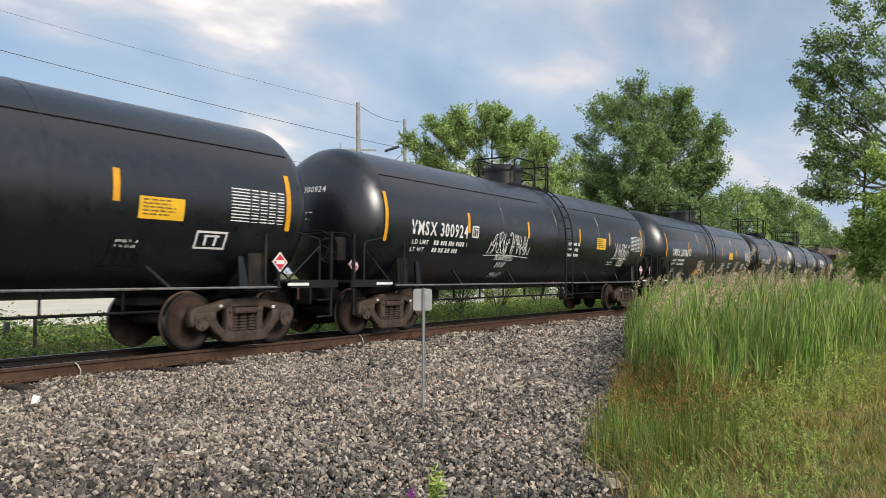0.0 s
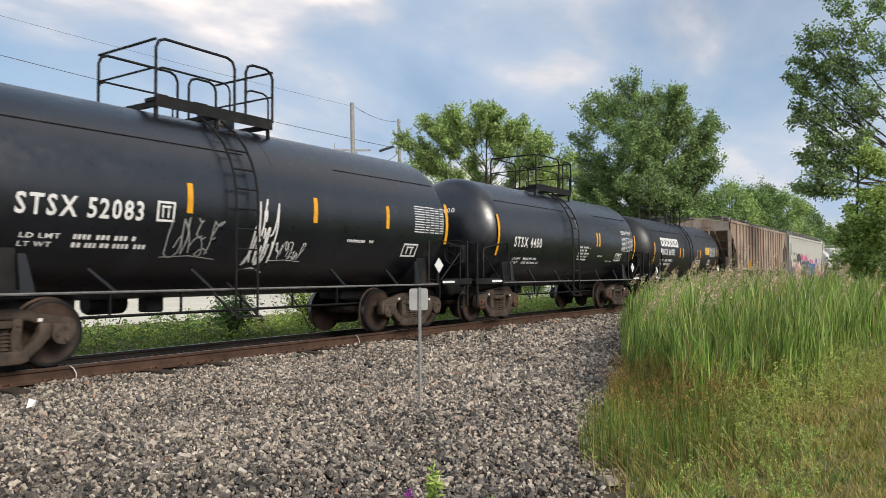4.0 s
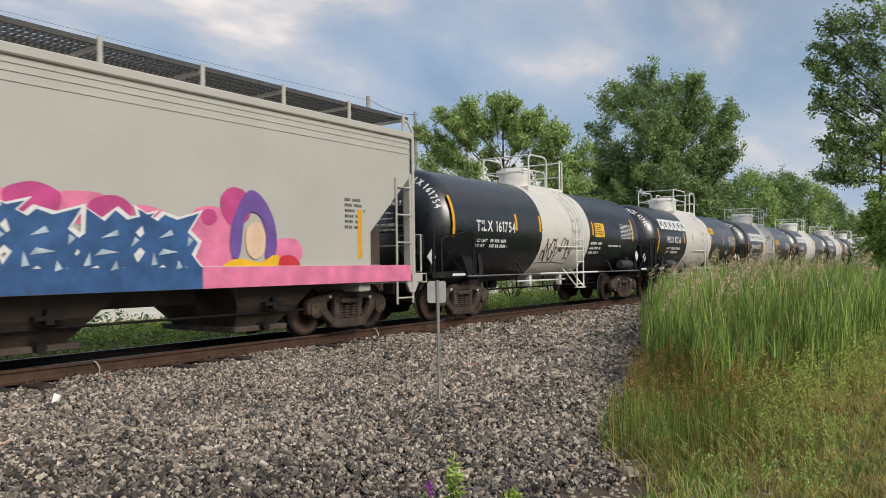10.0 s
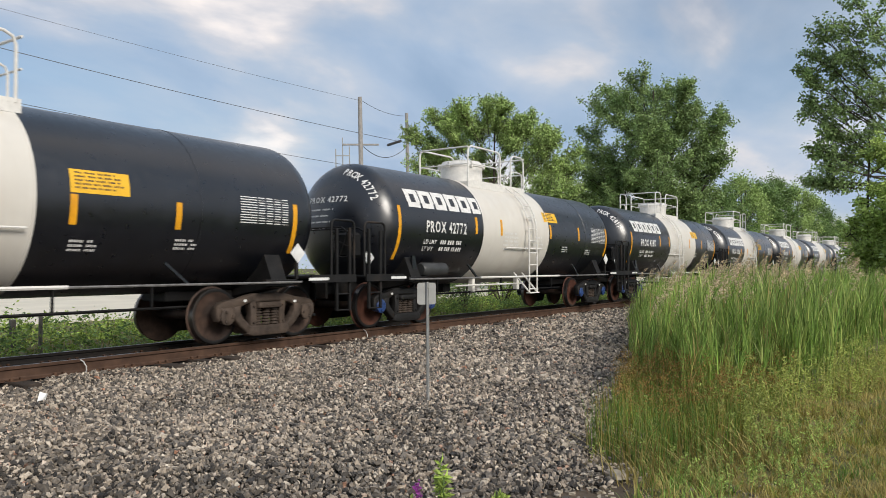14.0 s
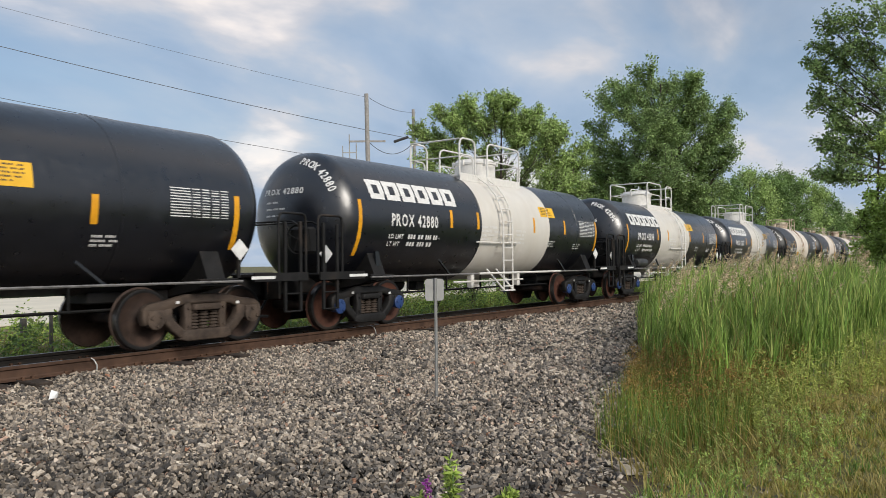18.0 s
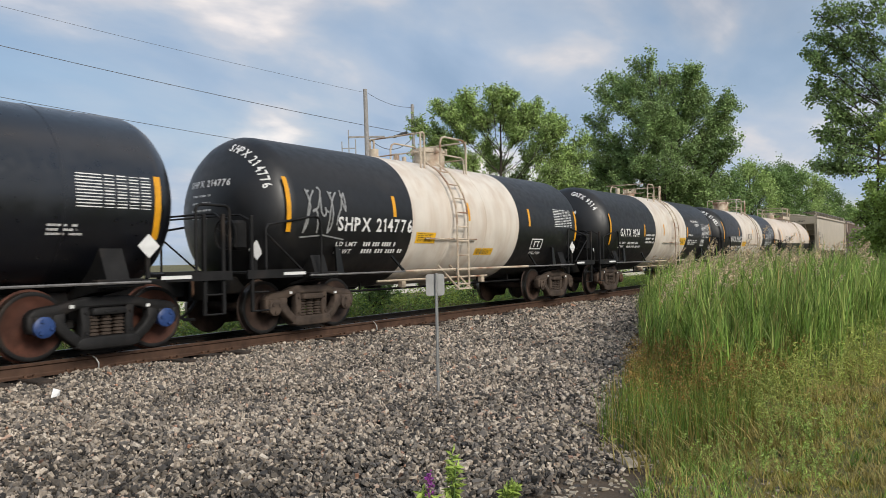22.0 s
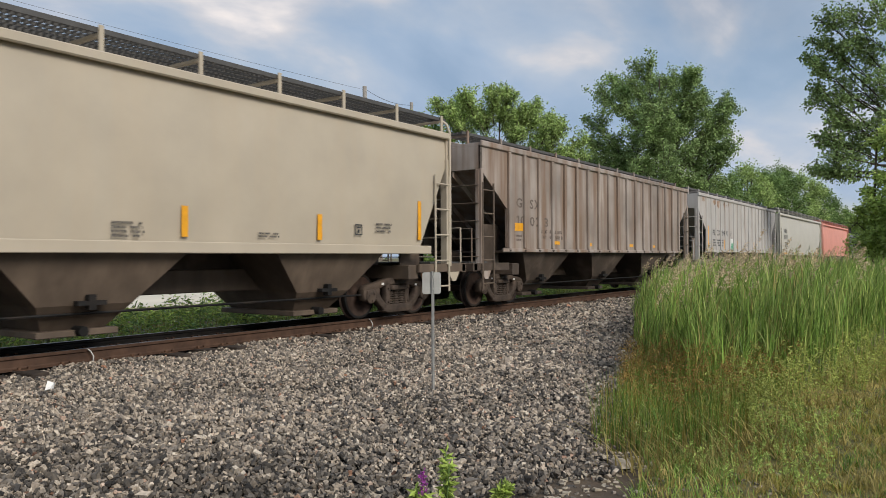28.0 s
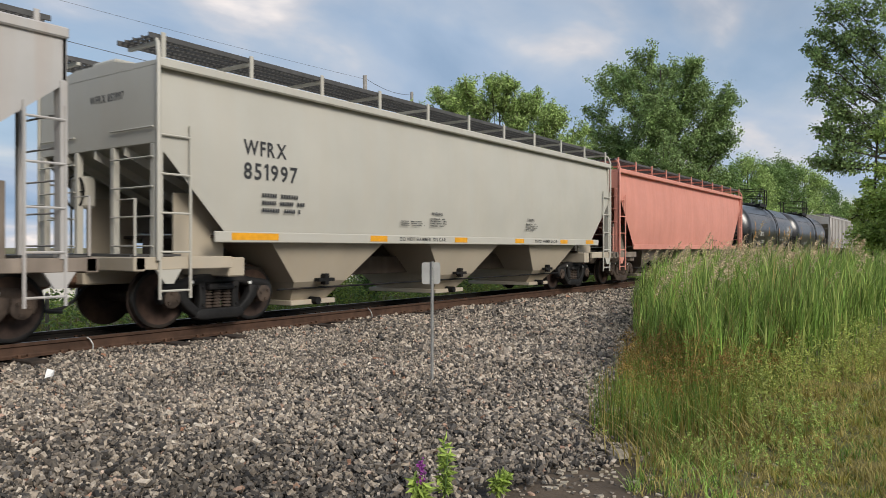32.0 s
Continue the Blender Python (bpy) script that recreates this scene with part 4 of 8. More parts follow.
for nm, mt, lab, keep in (("reeds", M_REED, "dense stand of tall green reeds beside the ballast", tone < 0.72), ("young_reeds", M_YOUNGREED, "paler young reeds among the tall ones", (tone >= 0.72) & (tone < 0.95)), ("dry_reeds", M_DRY, "last year's dry reed blades", tone >= 0.95)):
    k = q[keep]
    tagged(new(nm, blades(nm, px[k] + np.cos(bent[k]) * bend[k] * up[keep] ** 2, py[k] + np.sin(bent[k]) * bend[k] * up[keep] ** 2, gz[k] + hh[k] * up[keep] * 0.93, ll[keep], wide_[keep], lean_[keep], mt, rs, 3, azb[keep])), lab, "reeds", kind="stuff")
k = (rs.uniform(0, 1, n) < np.where(py > -8.4 + 0.03 * (px - 9), 0.085, 0.02) * (1 + 0.6 * patchwork(px, py, 1.6, 8)) * (edge(px) - py > 0.3) * (px > 10.4))
th = hh[k] * rs.uniform(1.0, 1.14, k.sum()) + 0.13
tp = np.stack([px[k], py[k], gz[k] + th], -1)
m_ = 52
j = rs.uniform(0, 1, m_ * len(tp))
tuft = np.repeat(tp, m_, 0) + np.stack([0.57 * 0.12 * j ** 2, -0.82 * 0.12 * j ** 2, 0.27 * (j - 0.35)], -1) + rs.normal(size=(m_ * len(tp), 3)) * 0.024 * (1.15 - j)[:, None]
tagged(new("reed_plumes", leaves("reed_plumes", tuft, 0.05, M_TASSEL, rs, -0.3, 0.34)), "dusty pink brown plumes over the reeds", "reed plumes", kind="stuff")
tagged(new("reed_stems", blades("reed_stems", tp[:, 0], tp[:, 1], gz[k], th + 0.05, np.full(len(tp), 0.009), np.full(len(tp), 0.02), M_DRY, rs, 2)), "thin dry reed stems", "reed stems", kind="stuff")

# a thicket of rushes in front of the reeds, rusty seed heads on its back half
def rush_zone(x, y):
    return (y < edge(x) - 0.08 + 0.1 * np.sin(x * 6)) & (y > -8.85 - 0.10 * np.sin(x * 2.7) - 0.06 * (x - 6)) & (x > 5.95 + 0.35 * np.sin(y * 5.0)) & (x < 10.6)


px, py = scatter(17000, 5.8, 10.8, -9.6, -6.4, rush_zone)
keep = np.sin(px * 3.1 + 2 * py) * np.sin(py * 4.3 - px) + rs.uniform(-0.7, 1.3, len(px)) > -0.2
px, py = px[keep], py[keep]
n = len(px)
hh = np.clip(rs.normal(0.46, 0.10, n) + 0.10 * np.sin(px * 2.1 + 1) * np.sin(py * 2.9), 0.12, 0.8)
gz = ground_z(px, py) - 0.03
tone = rs.uniform(0, 1, n)
for nm, mt, lab, keep in (("rushes", M_RUSH, "thicket of upright dark green rushes", tone < 0.62), ("tall_grass", M_GRASS, "uneven tall green grass beside the ballast", (tone >= 0.62) & (tone < 0.93)), ("straw_grass", M_DRY, "pale straw-coloured grass stems", tone >= 0.93)):
    m_ = keep.sum()
    tagged(new(nm, blades(nm, px[keep], py[keep], gz[keep], hh[keep], rs.uniform(0.005, 0.010, m_), rs.uniform(0.02, 0.35, m_) * hh[keep], mt, rs, 3)), lab, "grass", kind="stuff")
k = (rs.uniform(0, 1, n) < np.clip((px - 7.0) / 1.2, 0, 1) * 0.15 + 0.006) & (px < 10.5)
tp = np.stack([px[k], py[k], gz[k] + hh[k] * 1.08], -1)
tuft = np.repeat(tp, 18, 0) + rs.normal(size=(18 * len(tp), 3)) * np.array([0.03, 0.03, 0.035])
tagged(new("rush_seed_heads", leaves("rush_seed_heads", tuft, 0.024, M_DOCK, rs, 0, 0.55)), "rusty brown seed heads over the rushes", "weeds", kind="stuff")


def sprigs(name, n, zone, box, h0, h1, per, size, mat, label, slim=0.26, spread=0.25):
    """Leafy stems: narrow leaves set along bent stems."""
    px, py = scatter(n, *box, zone)
    n = len(px)
    hh, az_ = rs.uniform(h0, h1, n), rs.uniform(0, 6.28, n)
    ln = hh * rs.uniform(0.05, spread * 2, n)
    gz = ground_z(px, py) - 0.02
    tagged(new(name + "_stems", blades(name + "_stems", px, py, gz, hh, np.full(n, 0.007), ln, M_DRY, rs, 3, az_)), "thin stems of leafy weeds", "weeds", kind="stuff")
    q = np.repeat(np.arange(n), per)
    t = rs.uniform(0.22, 1.0, len(q))
    p = np.stack([px[q] + np.cos(az_[q]) * ln[q] * t ** 2, py[q] + np.sin(az_[q]) * ln[q] * t ** 2, gz[q] + hh[q] * (t - 0.18 * ln[q] / hh[q] * t ** 2)], -1)
    tagged(new(name, leaves(name, p, size, mat, rs, -0.35, slim)), label, "weeds", kind="stuff")


sprigs("willow_weeds", 900, lambda x, y: np.abs(y + 8.95 + 0.19 * (x - 7.9)) < 0.36, (7.5, 13.5, -10.6, -8.3), 0.3, 0.85, 32, 0.052, M_WILLOW, "pale narrow-leaved weeds among the grass")
sprigs("bank_weeds", 90, lambda x, y: (y < edge(x) - 0.1) & (y > -9.3), (5.9, 8.4, -9.3, -7.6), 0.15, 0.5, 26, 0.032, M_SAPLING, "small leafy green weeds at the ballast's edge", 0.36)
sprigs("lawn_weeds", 190, lambda x, y: (y > -9.95) & (y < -8.75) & (y < -8.75 - 0.2 * (x - 5.7)), (5.6, 8.6, -9.95, -8.7), 0.08, 0.32, 24, 0.027, M_SAPLING, "low leafy weeds at the lawn's edge", 0.4)
# pale arching stems by the dirt
px, py = scatter(460, 5.5, 7.3, -9.7, -8.4, lambda x, y: (np.abs(y + 8.62 + 0.38 * (x - 5.6)) < 0.24))
n = len(px)
hh = rs.uniform(0.22, 0.62, n)
tagged(new("dry_stems", blades("dry_stems", px, py, ground_z(px, py) - 0.02, hh, rs.uniform(0.008, 0.014, n), hh * rs.uniform(0.5, 1.3, n), M_DRY, rs, 5, rs.normal(2.6, 0.8, n))), "pale arching dry grass stems by the dirt", "dry grass", kind="stuff")
fx, fy = scatter(420, 5.0, 6.7, -9.75, -8.5, lambda x, y: (y < -8.86 + 0.30 * (x - 5.2)) & (y > -9.55 + 0.35 * (x - 5.2)))
q = np.repeat(np.arange(len(fx)), 9)
n = len(q)
hh = rs.uniform(0.04, 0.20, n)
px, py = fx[q] + rs.normal(0, 0.03, n), fy[q] + rs.normal(0, 0.03, n)
for nm, mt, lab, keep in (("fringe_grass", M_REED, "fresh green grass tufts along the dirt", q % 5 > 1), ("fringe_straw", M_DRY, "pale straw tufts along the dirt", q % 5 < 2)):
    m_ = keep.sum()
    tagged(new(nm, blades(nm, px[keep], py[keep], ground_z(px[keep], py[keep]) - 0.02, hh[keep], rs.uniform(0.006, 0.012, m_), hh[keep] * rs.uniform(0.2, 0.9, m_), mt, rs, 4)), lab, "grass", kind="stuff")
# short lawn in patches
px, py = scatter(210000, 4.9, 24, -13.5, -8.7, lambda x, y: (y < -8.75 - 0.07 * (x - 6.5)) & ~(((x - 5.0) / 0.95) ** 2 + ((y + 8.4) / 0.52) ** 2 < 1) & (rs.uniform(0, 1, len(x)) < np.clip(12 / (x + 2), 0.25, 1)))
patchy = patchwork(px, py, 0.45, 11) + 0.5 * patchwork(px, py, 0.16, 12)
keep = patchy + rs.normal(0, 0.4, len(px)) > -0.75
px, py, patchy = px[keep], py[keep], patchy[keep]
n = len(px)
tone = 0.9 * patchwork(px, py, 0.8, 13) + rs.normal(0, 0.5, n) + 0.2
for nm, mt, lab, keep in (("lawn", M_GRASS, "short yellowish green mown grass", tone < 0.10), ("dry_lawn", M_DRY, "dry patches in the mown grass", tone >= 0.38), ("green_lawn", M_REED, "fresh green patches in the mown grass", (tone >= 0.10) & (tone < 0.38))):
    m_ = keep.sum()
    tagged(new(nm, blades(nm, px[keep], py[keep], ground_z(px[keep], py[keep]) - 0.02, rs.uniform(0.03, 0.085, m_) * (1 + 0.7 * np.clip(patchy[keep], 0, 1)) + 0.10 * (rs.uniform(0, 1, m_) < 0.015), rs.uniform(0.006, 0.011, m_), rs.uniform(0.015, 0.08, m_), mt, rs, 2)), lab, "grass", kind="stuff")
cx_, cy_ = scatter(4600, 5.7, 16, -12.5, -8.8, lambda x, y: (y < -8.9 - 0.07 * (x - 6.5)) & (patchwork(x, y, 0.7, 14) + rs.uniform(-0.5, 1, len(x)) > 0.1))
q = np.repeat(np.arange(len(cx_)), 16)
n = len(q)
tall = rs.uniform(0.05, 0.15, len(cx_))[q]
pick = rs.uniform(0, 1, len(cx_))[q]
px, py = cx_[q] + rs.normal(0, 0.025, n), cy_[q] + rs.normal(0, 0.025, n)
for nm, mt, lab, keep in (("lawn_tufts", M_GRASS, "small olive tufts in the mown grass", pick < 0.32), ("dark_tufts", M_RUSH, "darker tufts in the mown grass", (pick >= 0.32) & (pick < 0.52)), ("straw_tufts", M_DRY, "straw-coloured tufts in the mown grass", pick >= 0.52)):
    m_ = keep.sum()
    tagged(new(nm, blades(nm, px[keep], py[keep], ground_z(px[keep], py[keep]) - 0.02, tall[keep] * rs.uniform(0.6, 1.1, m_), rs.uniform(0.006, 0.012, m_), tall[keep] * rs.uniform(0.2, 1.0, m_), mt, rs, 3)), lab, "grass", kind="stuff")
# pebbles on the dirt
px, py = scatter(520, 4.2, 6.5, -9.7, -8.1, lambda x, y: (y < edge(x) + 0.05))
tagged(stones("pebbles", px, py, ground_z(px, py) + 0.004, rs.uniform(0.012, 0.04, len(px)), M_STONE, 0.5, 8), "loose pebbles on damp dirt", "pebbles", kind="stuff")

# weeds on the far side of the track
px, py = scatter(6400, -4, 75, 2.7, 9.5, lambda x, y: np.ones(len(x), bool))
hmax = 0.85 * np.clip(0.10 + 0.75 * (patchwork(px, py, 1.7, 15) + 0.35) + 0.25 * patchwork(px, py, 0.7, 16), 0.18, 1.15) * np.clip((py - 2.2) / 1.6, 0.35, 1)
tp = np.repeat(np.stack([px, py, np.full(len(px), -0.5)], -1), 16, 0)
f = rs.uniform(0.03, 1, len(tp))
tp = tp + rs.normal(size=tp.shape) * np.array([0.13, 0.13, 0.02]) * (1.2 - f)[:, None] + np.stack([0 * f, 0 * f, f * np.repeat(hmax, 16)], -1)
tone = np.repeat(rs.uniform(0, 1, len(px)) + 0.4 * patchwork(px, py, 1.5, 17), 16)
for nm, mt, lab, keep in (("trackside_weeds", M_BUSH, "bright green weeds along the far side of the track", tone < 0.62), ("dark_weeds", M_LEAF3, "darker leafy weeds along the far side of the track", tone >= 0.62)):
    tagged(new(nm, leaves(nm, tp[keep], 0.10, mt, rs, 0.0, 0.42)), lab, "weeds", kind="stuff")
px, py = scatter(13000, -4, 60, 2.2, 9.0, lambda x, y: np.ones(len(x), bool))
tagged(new("far_grass", blades("far_grass", px, py, np.full(len(px), -0.52), rs.uniform(0.1, 0.38, len(px)), np.full(len(px), 0.016), rs.uniform(0.02, 0.2, len(px)), M_GRASS, rs, 2)), "rough grass beyond the rails", "grass", kind="stuff")
# old fence posts beyond the rails
M_POST = material("weathered fence post", (0.20, 0.18, 0.155), 0.85, vary=0.3, scale=9)
for x, y, h, w in ((7.76, 4.5, 0.80, 0.032), (7.45, 5.0, 0.72, 0.05)):
    g = Geo()
    g.box(x - w, x + w, y - w, y + w, -0.6, h - 0.5, bev=0.012)
    tagged(part("fence_post", g, M_POST), "weathered fence post among weeds", "fence post")


def bush(x, y, h, w, mat, label, seed, count=2500, leaf=0.12, z=-0.5):
    rs_ = np.random.RandomState(seed)
    rnd = random.Random(seed)
    ob = tagged(new("bush"), label, "bush")
    c = []
    for k in range(7):
        g = Geo()
        a = rnd.uniform(0, 6.28)
        tip = Vector((x + math.cos(a) * w * rnd.uniform(0.1, 0.8), y + math.sin(a) * w * rnd.uniform(0.1, 0.8), z + h * rnd.uniform(0.55, 0.95)))
        mid = Vector((x, y, z)).lerp(tip, 0.5) + Vector((0, 0, h * 0.08))
        g.tube([(x + rnd.uniform(-0.1, 0.1), y + rnd.uniform(-0.1, 0.1), z - 0.05), mid, tip], 0.02 + 0.006 * h, 5)
        part("stem", g, M_BARK, ob)
        c += [tuple(mid), tuple(tip), tuple(mid.lerp(tip, 0.5))]
    c = np.array(c)
    p = c[rs_.randint(0, len(c), count)] + rs_.normal(size=(count, 3)) * np.array([w * 0.24, w * 0.24, h * 0.15])
    p[:, 2] = np.maximum(p[:, 2], z + 0.02)
    part("foliage", leaves("foliage", p, leaf, mat, rs_, 0.0, 0.5, np.array([0, 0, 0.8])), mat, ob)
    return ob


for az, d, h, w, s in ((50, 20, 1.3, 0.9, 1), (44, 22, 1.5, 1.1, 2), (40.5, 24, 1.4, 1.0, 3), (36, 27, 1.7, 1.3, 4), (33, 30, 1.6, 1.4, 5), (30, 34, 1.8, 1.6, 6), (27, 40, 2.2, 2.0, 7), (24, 46, 2.4, 2.2, 8)):
    bush(*polar(az, d), h, w, M_LEAF3 if s % 2 else M_BUSH, "bushy green shrub beyond the rails", s, 2200, 0.10)

# trees
def plant(az, dist, *rest, **more):
    x, y = polar(az, dist)
    return tree(x, y, -0.5, *rest, **more)


branch_tree(30.7, 46, 0.2, 3.2, [(-1.0, 9.7, 0.7), (-2.9, 9.7, 0.7), (1.1, 9.6, 0.7), (2.4, 9.6, 0.6), (-1.9, 10.2, 0.5), (0.9, 10.2, 0.5), (3.4, 9.1, 0.6), (-3.9, 8.9, 0.6), (-2.5, 10.9, 0.35), (-1.7, 10.4, 0.4), (-3.5, 10.1, 0.45), (-5.0, 9.2, 0.4), (-4.1, 8.8, 0.6), (-0.4, 10.8, 0.5), (0.6, 10.8, 0.4), (0.1, 9.9, 0.7), (1.5, 10.0, 0.5), (2.5, 10.8, 0.35), (3.4, 10.0, 0.3), (4.1, 9.0, 0.4), (3.1, 8.8, 0.5), (5.3, 8.6, 0.4), (4.9, 7.5, 0.6), (-2.4, 9.1, 0.7), (-3.3, 8.1, 0.8), (-4.6, 7.4, 0.7), (-1.1, 8.6, 0.9), (1.0, 8.5, 0.8), (2.3, 7.7, 0.9), (3.8, 7.3, 0.7), (-2.2, 7.0, 0.9), (-3.9, 6.2, 0.8), (0.0, 7.0, 0.9), (1.6, 6.4, 0.9), (3.3, 6.0, 0.9), (4.9, 5.9, 0.8), (-1.4, 5.6, 0.9), (-3.2, 4.8, 0.8), (0.6, 5.0, 0.9), (2.6, 4.5, 0.9)],
            M_LEAF2, "broad light green tree with spiky upright shoots", 12, leaf=0.135, limbs=4, twigs=15, per=30, twig=1.15, depth=0.75, upward=0.75, spread=0.075, core=0.2)
plant(25.4, 58, 9.4, 0.2, M_LEAF2, "smaller light green tree beside the broad one", 14, leaf=0.18, count=13000, radius=2.4, first=0.25, clumps=36, clump=0.8, spiky=0.6)
branch_tree(18.6, 58, 0.42, 3.0, [(-4.3, 13.6, 1.0), (-4.9, 12.0, 0.9), (-3.4, 14.3, 1.1), (-2.1, 14.6, 1.1), (-0.9, 14.7, 1.0), (0.6, 14.6, 1.1), (2.1, 14.0, 0.9), (3.0, 13.1, 0.8), (4.6, 12.9, 0.6), (4.6, 11.3, 0.8), (5.0, 9.4, 0.8), (-5.4, 9.0, 0.7), (-1.0, 14.2, 1.53), (-2.8, 13.2, 1.44), (0.8, 13.7, 1.44), (2.4, 13.9, 1.10), (-1.3, 11.6, 1.95), (1.5, 11.6, 1.78), (3.2, 12.2, 1.10), (5.0, 12.2, 0.72), (4.4, 11.1, 0.93), (3.6, 10.1, 1.27), (4.8, 9.0, 0.93), (-2.0, 9.2, 1.95), (2.7, 8.2, 1.70), (-3.9, 9.7, 1.44), (-5.2, 10.1, 0.85), (-4.9, 8.0, 1.36), (-2.9, 6.8, 1.53), (-0.6, 6.5, 1.70), (1.6, 6.2, 1.61), (3.9, 7.2, 1.27), (-5.5, 6.8, 1.06), (-3.7, 4.8, 1.44), (-1.3, 4.3, 1.53), (1.3, 4.3, 1.53), (3.5, 5.0, 1.36), (-0.8, 10.7, 3.00), (1.4, 9.7, 3.00), (-2.5, 8.2, 2.60), (0.3, 7.2, 3.40), (-3.1, 5.6, 2.60), (2.5, 5.2, 2.80), (-0.5, 4.0, 3.20)], M_LEAF, "tall green cottonwood with a rounded broken crown", 8,
            leaf=0.175, limbs=3, twigs=11, per=38, twig=1.0, depth=0.8, upward=0.2, spread=0.18, core=0.5)
for k, (az, d, h) in enumerate(((22.5, 75, 9.5), (17.5, 80, 9), (14.0, 85, 9.4), (12.6, 90, 11.0), (11.4, 95, 10.8), (10.2, 100, 11.6), (9.0, 108, 11.2), (8.0, 120, 10.8), (7.2, 140, 9.8), (6.4, 150, 8.8), (5.4, 160, 9.2), (4.4, 150, 9.4), (3.2, 140, 9.5), (34.5, 70, 6.4), (28, 72, 7.5))):
    plant(az, d, h * 1.08, 0.2, M_LEAF3 if k % 3 else M_LEAF2, "mid green tree in the wood edge beyond the track", 30 + k, leaf=0.24, count=15000, radius=3.2, first=0.06, clumps=44, clump=1.0, spiky=0.9)
# near tree that leans in over the reeds, and saplings below it
branch_tree(1.6, 45, 0.34, 5.5, [(-5.1, 13.1, 0.63), (-5.7, 12.3, 0.37), (-4.6, 12.5, 0.74), (-3.4, 12.8, 0.86), (-4.9, 11.4, 0.69), (-3.7, 11.1, 1.03), (-2.6, 11.7, 1.14), (-2.9, 9.9, 1.09), (-4.3, 9.9, 0.69), (-5.1, 9.6, 0.49), (-4.6, 8.8, 0.57), (-5.1, 7.4, 0.43), (-4.6, 7.5, 0.63), (-3.7, 8.5, 0.86), (-2.6, 8.2, 0.97), (-3.4, 7.2, 0.69), (-4.3, 6.6, 0.57), (-5.0, 5.9, 0.43), (-4.2, 5.9, 0.40), (-5.5, 6.1, 0.26), (-2.3, 13.7, 1.14), (-3.7, 14.2, 1.03), (-4.9, 14.2, 0.63), (-1.7, 10.5, 1.14), (-1.1, 12.5, 1.43), (-5.3, 10.5, 0.29), (-3.3, 15.7, 1.14), (-1.7, 15.9, 1.43)], M_LEAF, "tall dark leaved tree on the near side of the track", 5,
            leaf=0.18, limbs=4, twigs=8, per=16, twig=0.75, depth=0.35, upward=0.0, spread=0.17, core=0.55, droop=0.5)
crowned_tree(4.4, 25, 0.06, [(-0.1, 4.5, 0.20), (0.2, 4.8, 0.24), (0.4, 4.3, 0.34), (-0.2, 2.7, 0.27), (0.2, 2.8, 0.34), (-0.1, 2.3, 0.27), (0.3, 2.2, 0.44), (-0.1, 1.7, 0.34), (0.2, 1.5, 0.44), (-0.6, 2.2, 0.20), (-0.4, 1.5, 0.30), (0.1, 3.5, 0.24), (0.4, 3.3, 0.34), (-0.3, 3.1, 0.17), (-0.5, 2.6, 0.15)], M_SAPLING, "light green sapling behind the reeds", 61, leaf=0.095, count=15000, subs=14, tight=0.45, squash=0.8, swell=1.35)
for k, (az, d, h) in enumerate(((1.0, 24, 4.2), (3.0, 36, 5.0))):
    plant(az, d, h, 0.07, M_LEAF2, "light green sapling behind the reeds", 62 + k, leaf=0.14, count=6000, radius=1.1, first=0.08, clumps=26, clump=0.45, spiky=0.8)

# ---- power line ----
M_POLE = material("weathered grey pole wood", (0.30, 0.285, 0.27), 0.9, vary=0.2, scale=5, bump=0.3, bscale=25)
M_WIRE = material("dark cable", (0.05, 0.05, 0.055), 0.6, vary=0.1, scale=5)
p1, p2 = polar(40.8, 66), polar(37.2, 72)
h1, h2 = 1.23 + 66 * math.tan(radians(12.97)), 1.23 + 72 * math.tan(radians(11.82))


def cable(name, a, b, sag, r, label):
    g = Geo()
    g.tube([Vector(a).lerp(Vector(b), t) - Vector((0, 0, sag * 4 * t * (1 - t))) for t in np.linspace(0, 1, 25)], r, 5)
    return tagged(part(name, g, M_WIRE, smooth=60), label, "power cable")


def power_pole(x, y, h, r, label, tilt):
    ob = tagged(new("power_pole"), label, "power pole")
    g = Geo()
    g.lathe([(-0.6, r), (h, r * 0.72), (h + 0.02, 0.001)], "Z", (0, 0, 0), 14)
    part("pole", g, M_POLE, ob, smooth=40)
    ob.matrix_basis = pose(x, y, 0, *tilt)
    return ob


pa = power_pole(*p1, h1, 0.25, "tall grey wooden power pole with a switch bracket", (0, -1.3, 0))
pb = power_pole(*p2, h2, 0.20, "grey wooden power pole with dark insulators", (0, -1.5, 0))
g = Geo()
g.box(-1.6, 1.6, -0.08, 0.08, h1 - 4.3, h1 - 4.15)
part("cross_arm", g, M_POLE, pa, at=pose(0, 0, 0, 0, 0, -48))
g = Geo()
dx = Vector((math.cos(radians(130.8)), math.sin(radians(130.8)), 0))
for s0, s1, z0, z1 in ((0.2, 2.4, -6.6, -6.3), (0.9, 2.4, -6.3, -6.3), (1.0, 1.0, -6.3, -4.4), (2.2, 2.2, -6.3, -4.6), (1.0, 2.2, -5.2, -5.2), (1.6, 1.6, -6.3, -3.6), (2.4, 3.2, -6.3, -8.4), (0.9, 0.3, -6.3, -8.2)):
    g.tube([dx * s0 + Vector((0, 0, h1 + z0)), dx * s1 + Vector((0, 0, h1 + z1))], 0.05, 5)
part("switch_bracket", g, M_GREY, pa)
